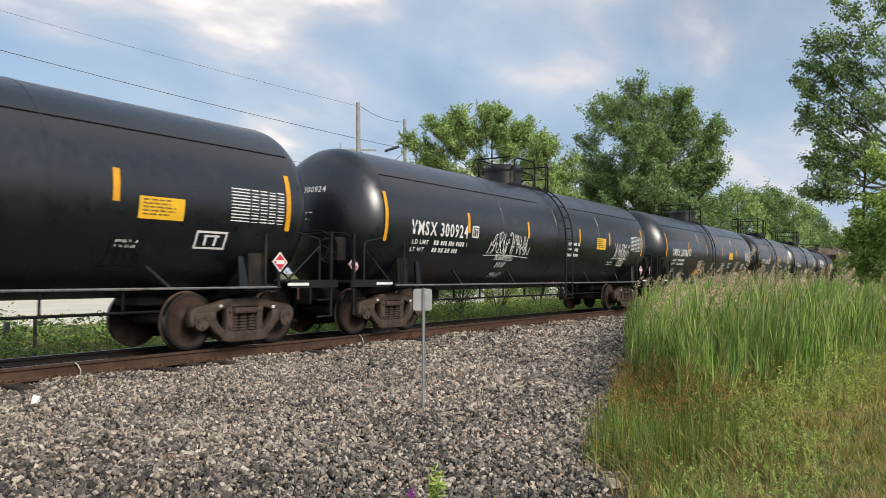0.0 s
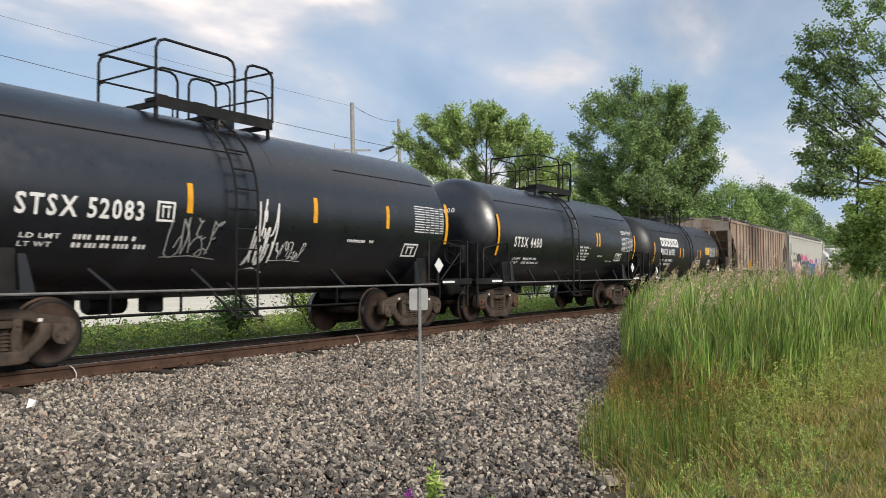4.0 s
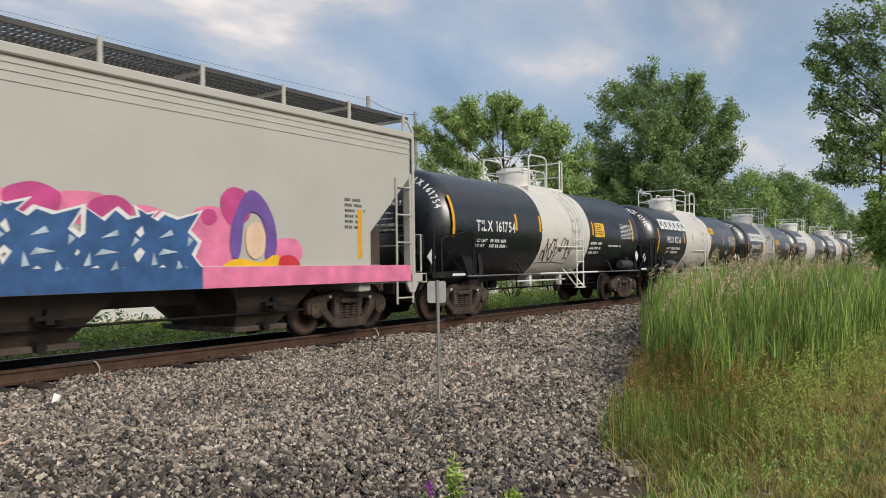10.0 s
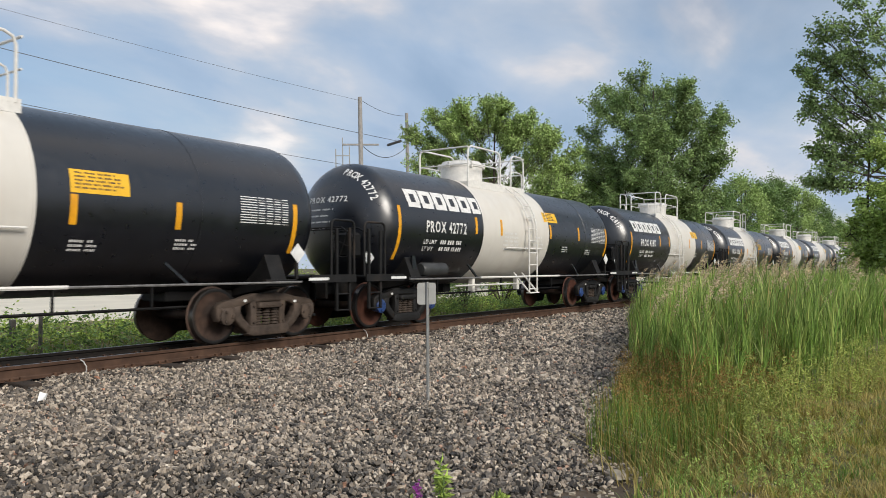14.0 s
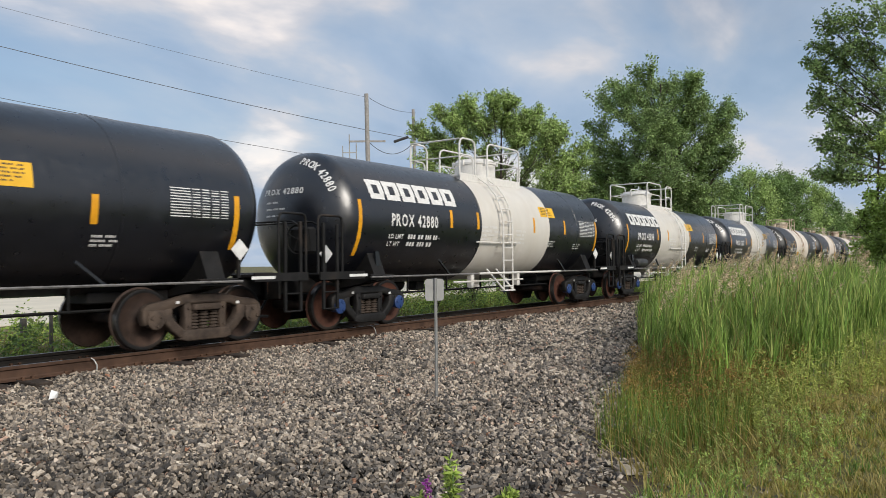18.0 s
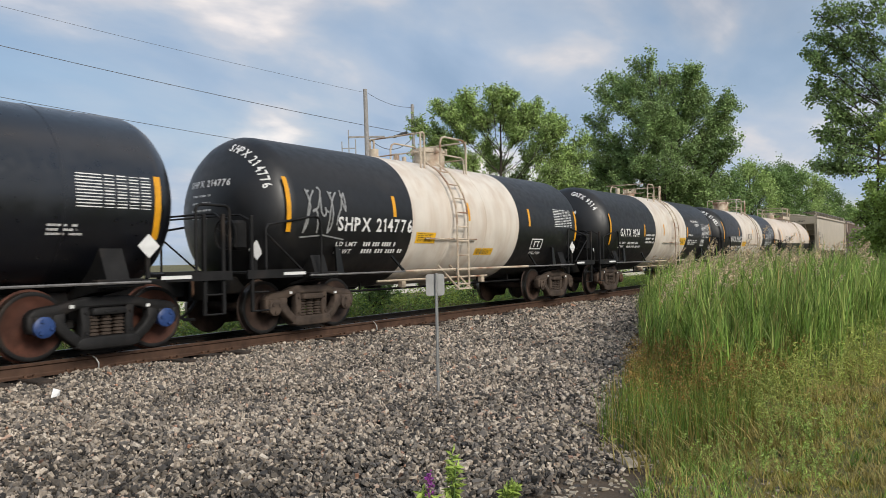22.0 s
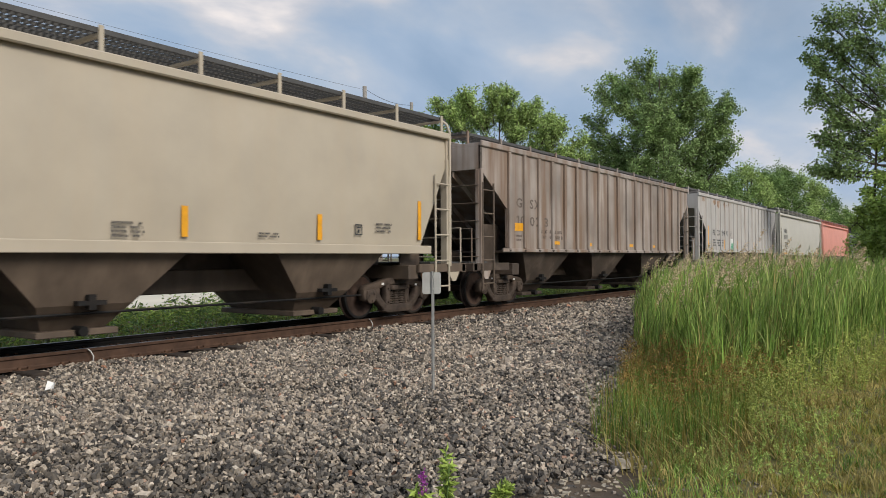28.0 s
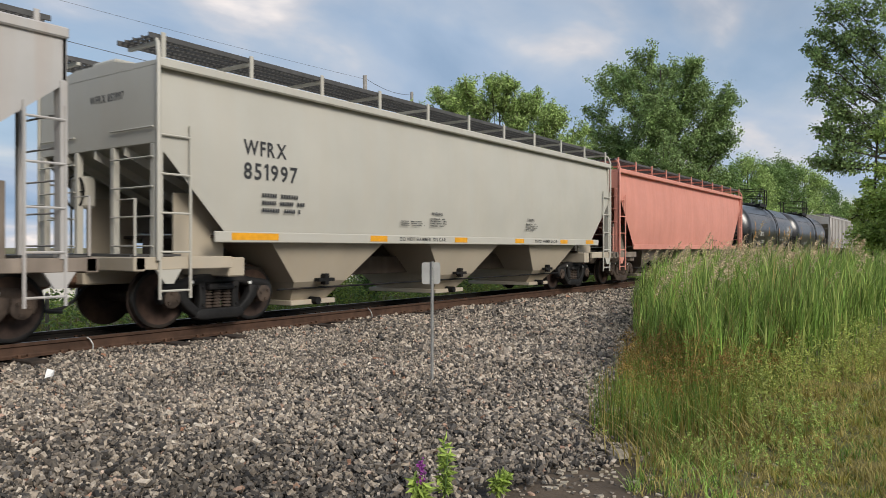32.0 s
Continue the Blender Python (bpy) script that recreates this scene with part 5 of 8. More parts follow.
for z in (-2.9, -6.0):
    for s in (-1, 1):
        g = Geo()
        g.lathe([(-0.75, 0.05), (-0.7, 0.13), (0.7, 0.13), (0.75, 0.05)], "X", (0, 0, 0), 10)
        part("insulator", g, M_DARKLET, pb, at=Matrix.Translation(Vector((0, 0, h2 + z)) + dx * (-s) * -1.25 * 1.0) @ pose(0, 0, 0, 0, 0 if s < 0 else 18, 130.8))
# wires run on to the left and pass high over the track side
far = polar(74, 70)
W1 = Vector((*p1, 0))
dirw = (Vector((*p1, 0)) - Vector((*p2, 0)))
lft = Vector((*polar(72, 56), 0))
cable("power_cable", (*p1, h1 - 0.3), (lft.x, lft.y, 19.12), 0.2, 0.012, "thin bare overhead wire")
cable("power_cable", (*p2, h2 - 2.9), (lft.x, lft.y, 16.58), 0.3, 0.024, "dark overhead power cable")
cable("power_cable", (*p2, h2 - 6.0), (lft.x, lft.y, 13.10), 0.3, 0.02, "dark overhead power cable")
cable("power_cable", (*p1, h1 - 0.3), (*p2, h2 - 0.2), 0.4, 0.02, "thin bare overhead wire")
cable("power_cable", (*p2, h2 - 2.9), (*p1, h1 - 4.3), 1.2, 0.03, "slack dark jumper cable")

# foreground weed with a purple spike
def weed(x, y, h, flower, seed, label):
    rnd, rs_ = random.Random(seed), np.random.RandomState(seed)
    z0 = float(bed(y)) if y > edge(x) else float(ground_z(np.array(x), np.array(y)))
    ob = tagged(new("weed"), label, "weed")
    for k in range(4):
        dx_, dy_ = rnd.uniform(-0.06, 0.06), rnd.uniform(-0.06, 0.06)
        hh_ = h * rnd.uniform(0.6, 1)
        g = Geo()
        pts = [(x + dx_ * t, y + dy_ * t, z0 - 0.03 + hh_ * t) for t in (0, 0.5, 1)]
        g.tube(pts, 0.005, 5)
        st = part("stem", g, M_LEAF3, ob)
        P = np.array([(x + dx_ * t, y + dy_ * t, z0 + hh_ * t) for t in rs_.uniform(0.1, 1, 46)])
        part("leaves", leaves("leaves", P, 0.07, M_BUSH, rs_, -0.1, 0.3), None, st)
        if flower and k == 0:
            P = np.array([(x + dx_, y + dy_, z0 + hh_ + t) for t in rs_.uniform(-0.02, 0.12, 90)]) + rs_.normal(size=(90, 3)) * 0.012
            part("flower_spike", leaves("flower_spike", P, 0.022, M_FLOWER, rs_, 0, 0.9), None, st, "purple flower spike")
    return ob


weed(3.75, -8.04, 0.27, True, 3, "leafy green weed with a purple flower spike in ballast")
weed(4.02, -8.0, 0.42, False, 4, "leafy green weed growing in the ballast")
weed(4.33, -8.22, 0.15, False, 9, "low leafy green weed at the ballast's edge")


# ---- railway cars ----
rng = random.Random(7)
M_SIDERAIL = material("worn dark pipe", (0.16, 0.155, 0.15), 0.5, vary=0.3, scale=9)
WHEELSETS = []        # (wheelset, place of its axle along the train)
CARS = []             # (car, place of its middle along the train)


def wheel_mesh(mat):
    g = Geo()
    prof = [(0.664, 0.10), (0.664, 0.40), (0.664, 0.475), (0.682, 0.487), (0.697, 0.470), (0.70, 0.459), (0.80, 0.454), (0.806, 0.445), (0.802, 0.40), (0.775, 0.36), (0.755, 0.22), (0.785, 0.14), (0.80, 0.12), (0.80, 0.085)]
    g.lathe(prof, "Y", n=36)
    for i in range(5 * 36, 6 * 36):
        g.m[i] = 1
    for i in range(6 * 36, 8 * 36):
        g.m[i] = 2
    return g.mesh("wheel", [mat, M_TREAD, M_FRAME], 40)


def cap_mesh(mat):
    g = Geo()
    g.lathe([(0.93, 0.115), (1.05, 0.125), (1.06, 0.14), (1.115, 0.14), (1.125, 0.125), (1.135, 0.06), (1.135, 0.001)], "Y", n=20)
    for k in range(3):
        a = 2 * math.pi * k / 3 + 0.3
        g.box(-0.022, 0.022, 1.125, 1.152, -0.022, 0.022, at=(0.085 * math.cos(a), 0, 0.085 * math.sin(a)))
    return g.mesh("bearing_cap", mat, 40)


AXLE = Geo().lathe([(-1.0, 0.08), (-0.8, 0.085), (0.8, 0.085), (1.0, 0.08)], "Y", n=16).mesh("wheelset", M_WHEEL, 40)
WHEELS = {"brown": (wheel_mesh(M_WHEEL), cap_mesh(M_BOGIE)), "blue": (wheel_mesh(M_WHEELR), cap_mesh(M_BLUECAP))}
WHEELS["rust"] = (WHEELS["brown"][0], cap_mesh(M_RUST))


def cast(g, pts, y0, y1, c=0.022):
    """A thick plate with rounded outline edges, as cast steel has."""
    n = len(pts)
    area = sum(pts[i][0] * pts[(i + 1) % n][1] - pts[(i + 1) % n][0] * pts[i][1] for i in range(n))
    pts = pts if area > 0 else pts[::-1]
    inner = []
    for i in range(n):
        (ax, az), (bx, bz), (cx, cz) = pts[i - 1], pts[i], pts[(i + 1) % n]
        e, f = Vector((bx - ax, bz - az)).normalized(), Vector((cx - bx, cz - bz)).normalized()
        m = Vector((-e.y - f.y, e.x + f.x))
        m = m.normalized() * c / max(0.5, m.length / 2) if m.length > 1e-6 else Vector((0, 0))
        inner.append((bx + m.x, bz + m.y))
    mid = [((p[0] * 0.7 + q[0] * 0.3), (p[1] * 0.7 + q[1] * 0.3)) for p, q in zip(pts, inner)]
    vs = []
    for ring_, y in ((inner, y0), (mid, y0 + c * 0.4), (pts, y0 + c), (pts, y1 - c), (mid, y1 - c * 0.4), (inner, y1)):
        vs += [(x, y, z) for x, z in ring_]
    fs = [tuple(range(n)), tuple(range(6 * n - 1, 5 * n - 1, -1))]
    for k in range(5):
        fs += [(k * n + i, (k + 1) * n + i, (k + 1) * n + (i + 1) % n, k * n + (i + 1) % n) for i in range(n)]
    g.add(vs, fs)


def side_frame_mesh(mat):
    g = Geo()
    y0, y1 = -0.09, 0.08
    cast(g, [(-1.09, 0.56), (-1.07, 0.63), (-1.0, 0.685), (-0.86, 0.715), (-0.66, 0.735), (-0.46, 0.785), (-0.30, 0.815), (0.30, 0.815), (0.46, 0.785), (0.66, 0.735), (0.86, 0.715), (1.0, 0.685), (1.07, 0.63), (1.09, 0.56),
             (1.04, 0.555), (0.72, 0.575), (0.58, 0.60), (0.46, 0.645), (0.30, 0.665), (-0.30, 0.665), (-0.46, 0.645), (-0.58, 0.60), (-0.72, 0.575), (-1.04, 0.555)], y0, y1, 0.03)
    for s in (-1, 1):
        cast(g, [(s * x, z) for x, z in [(0.27, 0.20), (0.25, 0.45), (0.27, 0.72), (0.40, 0.71), (0.375, 0.45), (0.41, 0.20)]], y0 + 0.004, y1 - 0.003)
        cast(g, [(s * x, z) for x, z in [(0.60, 0.63), (0.755, 0.61), (0.765, 0.50), (0.74, 0.41), (0.62, 0.28), (0.48, 0.165), (0.36, 0.115), (0.28, 0.13), (0.29, 0.25), (0.40, 0.285), (0.54, 0.41), (0.60, 0.50)]], y0 - 0.012, y1 - 0.006, 0.03)
        cast(g, [(s * x, z) for x, z in [(1.01, 0.61), (1.085, 0.60), (1.095, 0.47), (1.06, 0.38), (1.015, 0.39), (1.005, 0.52)]], y0 - 0.006, y1 - 0.006)
        g.box(s * 0.889 - 0.13, s * 0.889 + 0.13, y0 - 0.02, y1 + 0.02, 0.49, 0.60, bev=0.02)
        for x, z in ((0.325, 0.60), (0.325, 0.33)):
            g.lathe([(y0 - 0.02, 0.001), (y0 - 0.02, 0.022), (y0 + 0.02, 0.024)], "Y", (s * x, 0, z), 8)
    cast(g, [(-0.47, 0.14), (-0.43, 0.25), (-0.36, 0.275), (0.36, 0.275), (0.43, 0.25), (0.47, 0.14), (0.36, 0.10), (-0.36, 0.10)], y0 - 0.03, y1 + 0.03)
    cast(g, [(-0.24, 0.565), (-0.255, 0.62), (-0.22, 0.665), (0.22, 0.665), (0.255, 0.62), (0.24, 0.565)], y0 - 0.06, y1 + 0.05)
    g.box(-0.10, 0.10, y0 - 0.068, y1, 0.590, 0.635, bev=0.01)
    return g.mesh("side_frame", mat, 50)


SFRAME = {"brown": side_frame_mesh(M_BOGIE), "black": side_frame_mesh(M_BOGIE2)}
prof = []
for k in range(6):
    z = 0.275 + k * 0.049
    prof += [(z, 0.060), (z + 0.012, 0.082), (z + 0.028, 0.082), (z + 0.040, 0.060)]
SPRING = Geo().lathe(prof, "Z", n=12).mesh("spring", M_BOGIE, 50)
g = Geo()
g.box(-0.17, 0.17, -0.95, 0.95, 0.42, 0.66, bev=0.03)
g.lathe([(0.62, 0.2), (0.80, 0.2), (0.80, 0.001)], "Z", n=20)
for s in (-1, 1):
    g.box(s * 0.38 - 0.06, s * 0.38 + 0.06, -0.8, 0.8, 0.38, 0.5, bev=0.02)     # brake beams
    for y in (-0.72, 0.72):
        g.box(s * 0.43 - 0.03, s * 0.43 + 0.05, y - 0.05, y + 0.05, 0.32, 0.6, bev=0.015)
BOLSTER = g.mesh("bogie", M_BOGIE2, 30)


STICKER = Geo().box(-0.03, 0.03, -0.006, 0.006, -0.022, 0.022).mesh("data_sticker", M_PALE, None)


def bogie(car, x, place, wheels="brown", frame_kind="brown"):
    b = part("bogie", BOLSTER, None, car, "cast steel four-wheel bogie", at=(x, 0, 0))
    for s in (-1, 1):
        part("side_frame", SFRAME[frame_kind], None, b, at=pose(0, s * 1.0, 0, 0, 0, 0 if s < 0 else 180))
        for dx, z in ((0.60, 0.655), (-0.52, 0.70)):
            part("data_sticker", STICKER, None, b, "small white sticker", at=(dx, s * 1.0935, z))
        for dx in (-0.185, 0.0, 0.185):
            part("spring", SPRING, None, b, at=(dx, s * 1.0, 0))
    for s in (-1, 1):
        w = part("wheelset", AXLE, None, car, at=(x + s * 0.889, 0, 0.457))
        for t in (0, 180):
            part("wheel", WHEELS[wheels][0], None, w, at=pose(0, 0, 0, 0, 0, t))
            part("bearing_cap", WHEELS[wheels][1], None, w, "blue bearing cap" if wheels == "blue" else "", at=pose(0, 0, 0, 0, 0, t))
        WHEELSETS.append((w, place + s * 0.889, x + s * 0.889))
    return b


g = Geo()
g.box(-0.15, 0.55, -0.09, 0.09, 0.74, 0.92, bev=0.03)
g.prism([(0.50, 0.66), (0.50, 0.98), (0.70, 1.0), (0.80, 0.93), (0.78, 0.66), (0.64, 0.62)][::-1], -0.15, 0.02)
g.box(0.62, 0.82, -0.02, 0.15, 0.68, 0.97, bev=0.04)
COUPLER = g.mesh("coupler", M_RUST, 30)
g = Geo()
g.tube([(0.1, -0.32, 0.72), (0.3, -0.32, 0.62), (0.5, -0.26, 0.42), (0.72, -0.2, 0.32), (0.95, -0.15, 0.30)], 0.026, 8)
HOSE = g.mesh("air_hose", M_DARKLET, 60)


def running_gear(car, a, place, end, wheels, frame_kind, off=0.0):
    for s in (-1, 1):
        bogie(car, s * a - off, place + s * a - off, wheels, frame_kind)
        turn = pose(s * (end - 0.80), 0, 0, 0, 0, 0 if s > 0 else 180)
        part("coupler", COUPLER, None, car, at=turn)
        part("air_hose", HOSE, None, car, "black rubber brake hose", at=turn)


def ladder(name, car, x, y, z0, z1, mat, w=0.42, step=0.33, r=0.017, bend=None, parent=None):
    """Two stiles and rungs; bend(z) gives y."""
    g = Geo()
    f = bend or (lambda z: y)
    n = max(2, int((z1 - z0) / 0.25))
    for s in (-1, 1):
        g.tube([(x + s * w / 2, f(z0 + (z1 - z0) * i / n), z0 + (z1 - z0) * i / n) for i in range(n + 1)], r * 1.25, 6)
    z = z0 + 0.12
    while z < z1:
        g.tube([(x - w / 2, f(z), z), (x + w / 2, f(z), z)], r, 6)
        z += step
    return part(name, g, mat, parent or car, smooth=50)


def hoop(x0, z0, y, w, h, r=0.022, k=0.09):
    """An upside-down U of pipe standing along x."""
    return [(x0, y, z0), (x0, y, z0 + h - k), (x0 + k * 0.3, y, z0 + h - k * 0.3), (x0 + k, y, z0 + h), (x0 + w - k, y, z0 + h), (x0 + w - k * 0.3, y, z0 + h - k * 0.3), (x0 + w, y, z0 + h - k), (x0 + w, y, z0)]


def diamond(name, car, x, y, z, mat, r=0.17):
    g = Geo()
    s = -1 if y < 0 else 1
    g.prism([(x, z - r), (x + r, z), (x, z + r), (x - r, z)], y - 0.008, y + 0.008, 0)
    g.prism([(x, z - r * 0.8), (x + r * 0.8, z), (x, z + r * 0.8), (x - r * 0.8, z)], y + s * 0.009, y + s * 0.012, 1)
    g.prism([(x - r * 0.55, z - r * 0.2), (x + r * 0.55, z - r * 0.2), (x + r * 0.55, z + r * 0.2), (x - r * 0.55, z + r * 0.2)], y + s * 0.013, y + s * 0.016, 0)
    p = part(name, g, [M_PALE, mat], car, "diamond hazard placard")
    part("placard_bracket", Geo().box(x - 0.03, x + 0.03, y + 0.008, y + 0.06, z - 0.45, z, bev=0.006), M_FRAME, p)
    return p


def tank_car(u0, u1, spec):
    """A tank car with bogie centres at u0 and u1 along the train."""
    a, place = (u1 - u0) / 2, (u0 + u1) / 2
    R, zc, end = spec["R"], spec["zc"], a + 1.92
    L = a + spec.get("head", 1.15)              # half length of the tank with its heads
    look_ = spec.get("look", "black")
    body = spec.get("paint", M_BLACK)
    pipe = spec.get("pipe", M_FRAME)
    frame_mat = spec.get("frame_mat", M_FRAME)
    car = tagged(new("tank_car"), spec["label"], "tank car", "cars of the freight train")
    CARS.append((car, place))
    running_gear(car, a, place, end, spec.get("wheels", "brown"), spec.get("bogie", "brown"))
    # shell, in rings where the paint changes
    hd = R * 0.55
    head = [(-L + hd * (1 - math.cos(t)) if False else -L + hd * (1 - math.sin(math.acos(min(1, k)))), R * k) for k in (0.001, 0.25, 0.45, 0.62, 0.76, 0.86, 0.93, 0.975, 0.995)]
    head.append((-L + hd, R))
    cuts = spec.get("cuts", [])
    zones = [(-L + hd, cuts[0][0] if cuts else L - hd, body)]
    for i, (x, m) in enumerate(cuts):
        zones.append((x, cuts[i + 1][0] if i + 1 < len(cuts) else L - hd, m))
    if look_ == "split":
        for nm, m, b0, b1 in (("tank_top", spec["top"], spec["at"], 180 - spec["at"]), ("tank_bottom", body, 180 - spec["at"], 360 + spec["at"])):
            g = Geo()
            prof = head + [(x, R) for x in np.linspace(-L + hd, L - hd, 9)[1:-1]] + [(-x, r) for x, r in head[::-1]]
            g.lathe(prof, "X", (0, 0, zc), 32, 0, b0, b1)
            part(nm, g, m, car, smooth=60)
    else:
        for i, (x0, x1, m) in enumerate(zones):
            g = Geo()
            prof = [(x, R) for x in np.linspace(x0, x1, max(2, int((x1 - x0) / 1.4)))]
            if i == 0:
                prof = head[:-1] + prof
            if i == len(zones) - 1:
                prof = prof + [(-x, r) for x, r in head[:-1][::-1]]
            g.lathe(prof, "X", (0, 0, zc), 64)
            part("tank_shell", g, m, car, smooth=60)
    # weld and jacket seams
    for x in spec.get("seams", []):
        g = Geo()
        g.lathe([(x - 0.02, R + 0.001), (x - 0.015, R + 0.006), (x + 0.015, R + 0.006), (x + 0.02, R + 0.001)], "X", (0, 0, zc), 64)
        part("seam_band", g, [z[2] for z in zones if z[0] <= x <= z[1] + 0.01][0] if look_ != "split" else spec["top"], car, smooth=40)
    # stub sills, saddles, bolsters
    for s in (-1, 1):
        g = Geo()
        g.box(min(s * (a - 1.5), s * (end - 0.12)), max(s * (a - 1.5), s * (end - 0.12)), -0.33, 0.33, 0.70, 1.0, bev=0.02)
        g.box(min(s * (end - 0.16), s * (end - 0.1)), max(s * (end - 0.16), s * (end - 0.1)), -0.45, 0.45, 0.62, 1.08, bev=0.015)
        part("stub_sill", g, frame_mat, car, smooth=30)
        g = Geo()
        g.prism_x([(-1.35, 0.92), (-1.35, 1.02), (-R * 0.86, zc - R * 0.52), (-R * 0.6, zc - R * 0.8), (0, zc - R), (R * 0.6, zc - R * 0.8), (R * 0.86, zc - R * 0.52), (1.35, 1.02), (1.35, 0.92), (0.3, 0.75), (-0.3, 0.75)], s * a - 0.17, s * a + 0.17)
        part("saddle", g, frame_mat, car, smooth=30)
        for y in (-1.36, 1.36):
            part("bolster_pad", Geo().box(s * a - 0.35, s * a + 0.35, y - 0.06, y + 0.06, 0.94, 1.05, bev=0.01), frame_mat, car)
        # end platform
        x0, x1 = sorted((s * (a + 0.62), s * (end - 0.12)))
        g = Geo()
        g.box(x0, x1, -1.48, -1.02, 1.05, 1.10, bev=0.01)
        g.box(x0, x1, 1.02, 1.48, 1.05, 1.10, bev=0.01)
        xe0, xe1 = sorted((s * (end - 0.55), s * (end - 0.12)))
        g.box(xe0, xe1, -1.02, 1.02, 1.06, 1.09, bev=0.008)
        g.box(x0, x1, -1.50, -1.46, 0.98, 1.12)
        platform = part("end_platform", g, M_FRAME, car, "steel end platform")
        g = Geo()
        g.box(*sorted((s * (a + 0.55), s * (a + 1.05))), -1.503, -1.501, 1.02, 1.07)
        part("reflector", g, M_PALE, platform, "white reflective strip")
        short = look_ == "band" and spec.get("logo")
        for y in (-1.44, 1.44):
            if short:
                g = Geo()
                hx = x0 if s < 0 else x1 - 0.62
                g.tube(hoop(hx, 1.08, y, 0.62, spec.get("hoop", 1.12)), 0.024, 8)
                part("corner_handrail", g, spec.get("endpipe", M_FRAME), car, smooth=50)
            else:
                g = Geo()
                xa, xb_ = s * (end - 0.55), s * (a + 0.1)
                g.tube([(xa, y, 1.08), (xa, y, 1.78), (xa - s * 0.05, y, 1.86), (xb_ + s * 0.14, y, 2.04), (xb_ + s * 0.04, y, 2.0), (xb_, y, 1.9), (xb_, y, 1.02)], 0.022, 8)
                part("corner_handrail", g, spec.get("endpipe", M_FRAME), car, smooth=50)
                g = Geo()
                g.tube([(xa, y, 1.72), (s * (a + 0.55), y, 1.08)], 0.018, 6)
                part("handrail_brace", g, M_FRAME, car, smooth=50)
            for dx in ((0.05, 0.40) if short else (0.05,)):
                g = Geo()
                px = s * (end - 0.2 - dx)
                g.box(px - 0.028, px + 0.028, y - 0.028, y + 0.028, 0.45, 1.98 if dx > 0.2 else 2.0, bev=0.008)
                part("end_post", g, M_FRAME, car)
            for z in (0.46, 0.76):
                g = Geo()
                g.tube([(s * (end - 0.25), y, z), (s * (end - 0.6), y, z)], 0.016, 6)
                part("step", g, M_FRAME, car, smooth=50)
        g = Geo()
        g.tube([(s * (end - 0.25), -1.44, 1.9), (s * (end - 0.22), -1.2, 2.02), (s * (end - 0.2), 1.2, 2.02), (s * (end - 0.25), 1.44, 1.9)], 0.018, 6)
        part("end_handrail", g, spec.get("endpipe", M_FRAME), car, smooth=50)
    # pipe rail along the side and its brackets
    for y in (-1.47, 1.47):
        g = Geo()
        g.tube([(-a - 0.4, y, 1.0), (a + 0.4, y, 1.0)], 0.02, 6)
        part("side_rail", g, spec.get("rail_mat", M_SIDERAIL), car, smooth=50)
    for s in (-1, 1):
        for k in spec.get("stays", (0.58,) if look_ == "band" else (0.35, 0.72)):
            g = Geo()
            g.box(-0.02, 0.02, -0.02, 0.02, -0.26, 0.26, rot=Matrix.Rotation(radians(-52 * 1), 3, "Y"), at=(s * a * k, -1.44, 1.16))
            part("rail_stay", g, body, car)
    if look_ == "band" and cuts:
        g = Geo()
        g.tube([(cuts[0][0] - 0.35, -1.474, 1.003), (cuts[1][0] + 0.35, -1.474, 1.003)], 0.028, 6)
        part("white_rail", g, pipe, car, smooth=50)
        for x in (cuts[0][0] + 0.7, cuts[1][0] - 0.5):
            part("outlet_leg", Geo().box(x - 0.07, x + 0.07, -0.62, -0.48, 0.62, zc - R * 0.86, bev=0.015), pipe, car)
        g = Geo()
        g.tube([(cuts[0][0] - 0.5, -0.85, 0.80), (cuts[1][0] - 0.7, -0.85, 0.80)], 0.024, 6)
        part("steam_pipe", g, pipe, car, smooth=50)
        g = Geo()
        xm = (cuts[0][0] + cuts[1][0]) / 2
        g.lathe([(0.58, 0.001), (0.58, 0.13), (0.66, 0.13), (0.68, 0.09), (zc - R + 0.02, 0.16)], "Z", (xm, 0, 0), 14)
        part("outlet_valve", g, pipe, car, smooth=40)
    if spec.get("jacket"):
        P = on_tank(0, zc + R * math.sin(radians(spec["jacket"])), R, zc, 0.004)
        for x0, x1 in ((-L + hd, -0.6), (1.6, L - hd)):
            g = Geo()
            g.tube([P(x0, 0), P(x1, 0)], 0.009, 5)
            part("jacket_seam", g, M_FRAME, car, smooth=60)
    # brake gear under the tank
    g = Geo()
    g.tube([(-a + 1.2, -0.55, 0.62), (a - 1.2, -0.55, 0.62)], 0.022, 6)
    g.tube([(-a + 1.4, 0.4, 0.55), (a - 1.4, 0.4, 0.55)], 0.018, 6)
    part("brake_pipe", g, M_FRAME, car, smooth=50)
    for x in np.linspace(-a + 1.9, a - 1.9, spec.get("hangers", 5)):
        part("pipe_hanger", Geo().box(x - 0.013, x + 0.013, -0.57, -0.53, 0.60, 1.0), M_FRAME, car)
    g = Geo()
    bx = spec.get("brake_at", -a + 2.3)
    g.lathe([(bx - 0.32, 0.001), (bx - 0.32, 0.15), (bx - 0.28, 0.17), (bx + 0.28, 0.17), (bx + 0.32, 0.15), (bx + 0.32, 0.001)], "X", (0, 0.25, 0.78), 16)
    part("brake_cylinder", g, M_FRAME, car, smooth=40)
    part("brake_valve", Geo().box(bx + 0.55, bx + 0.85, -0.1, 0.2, 0.62, 0.88, bev=0.03), M_FRAME, car)
    g = Geo()
    for x in spec.get("reservoir", []):
        g = Geo()
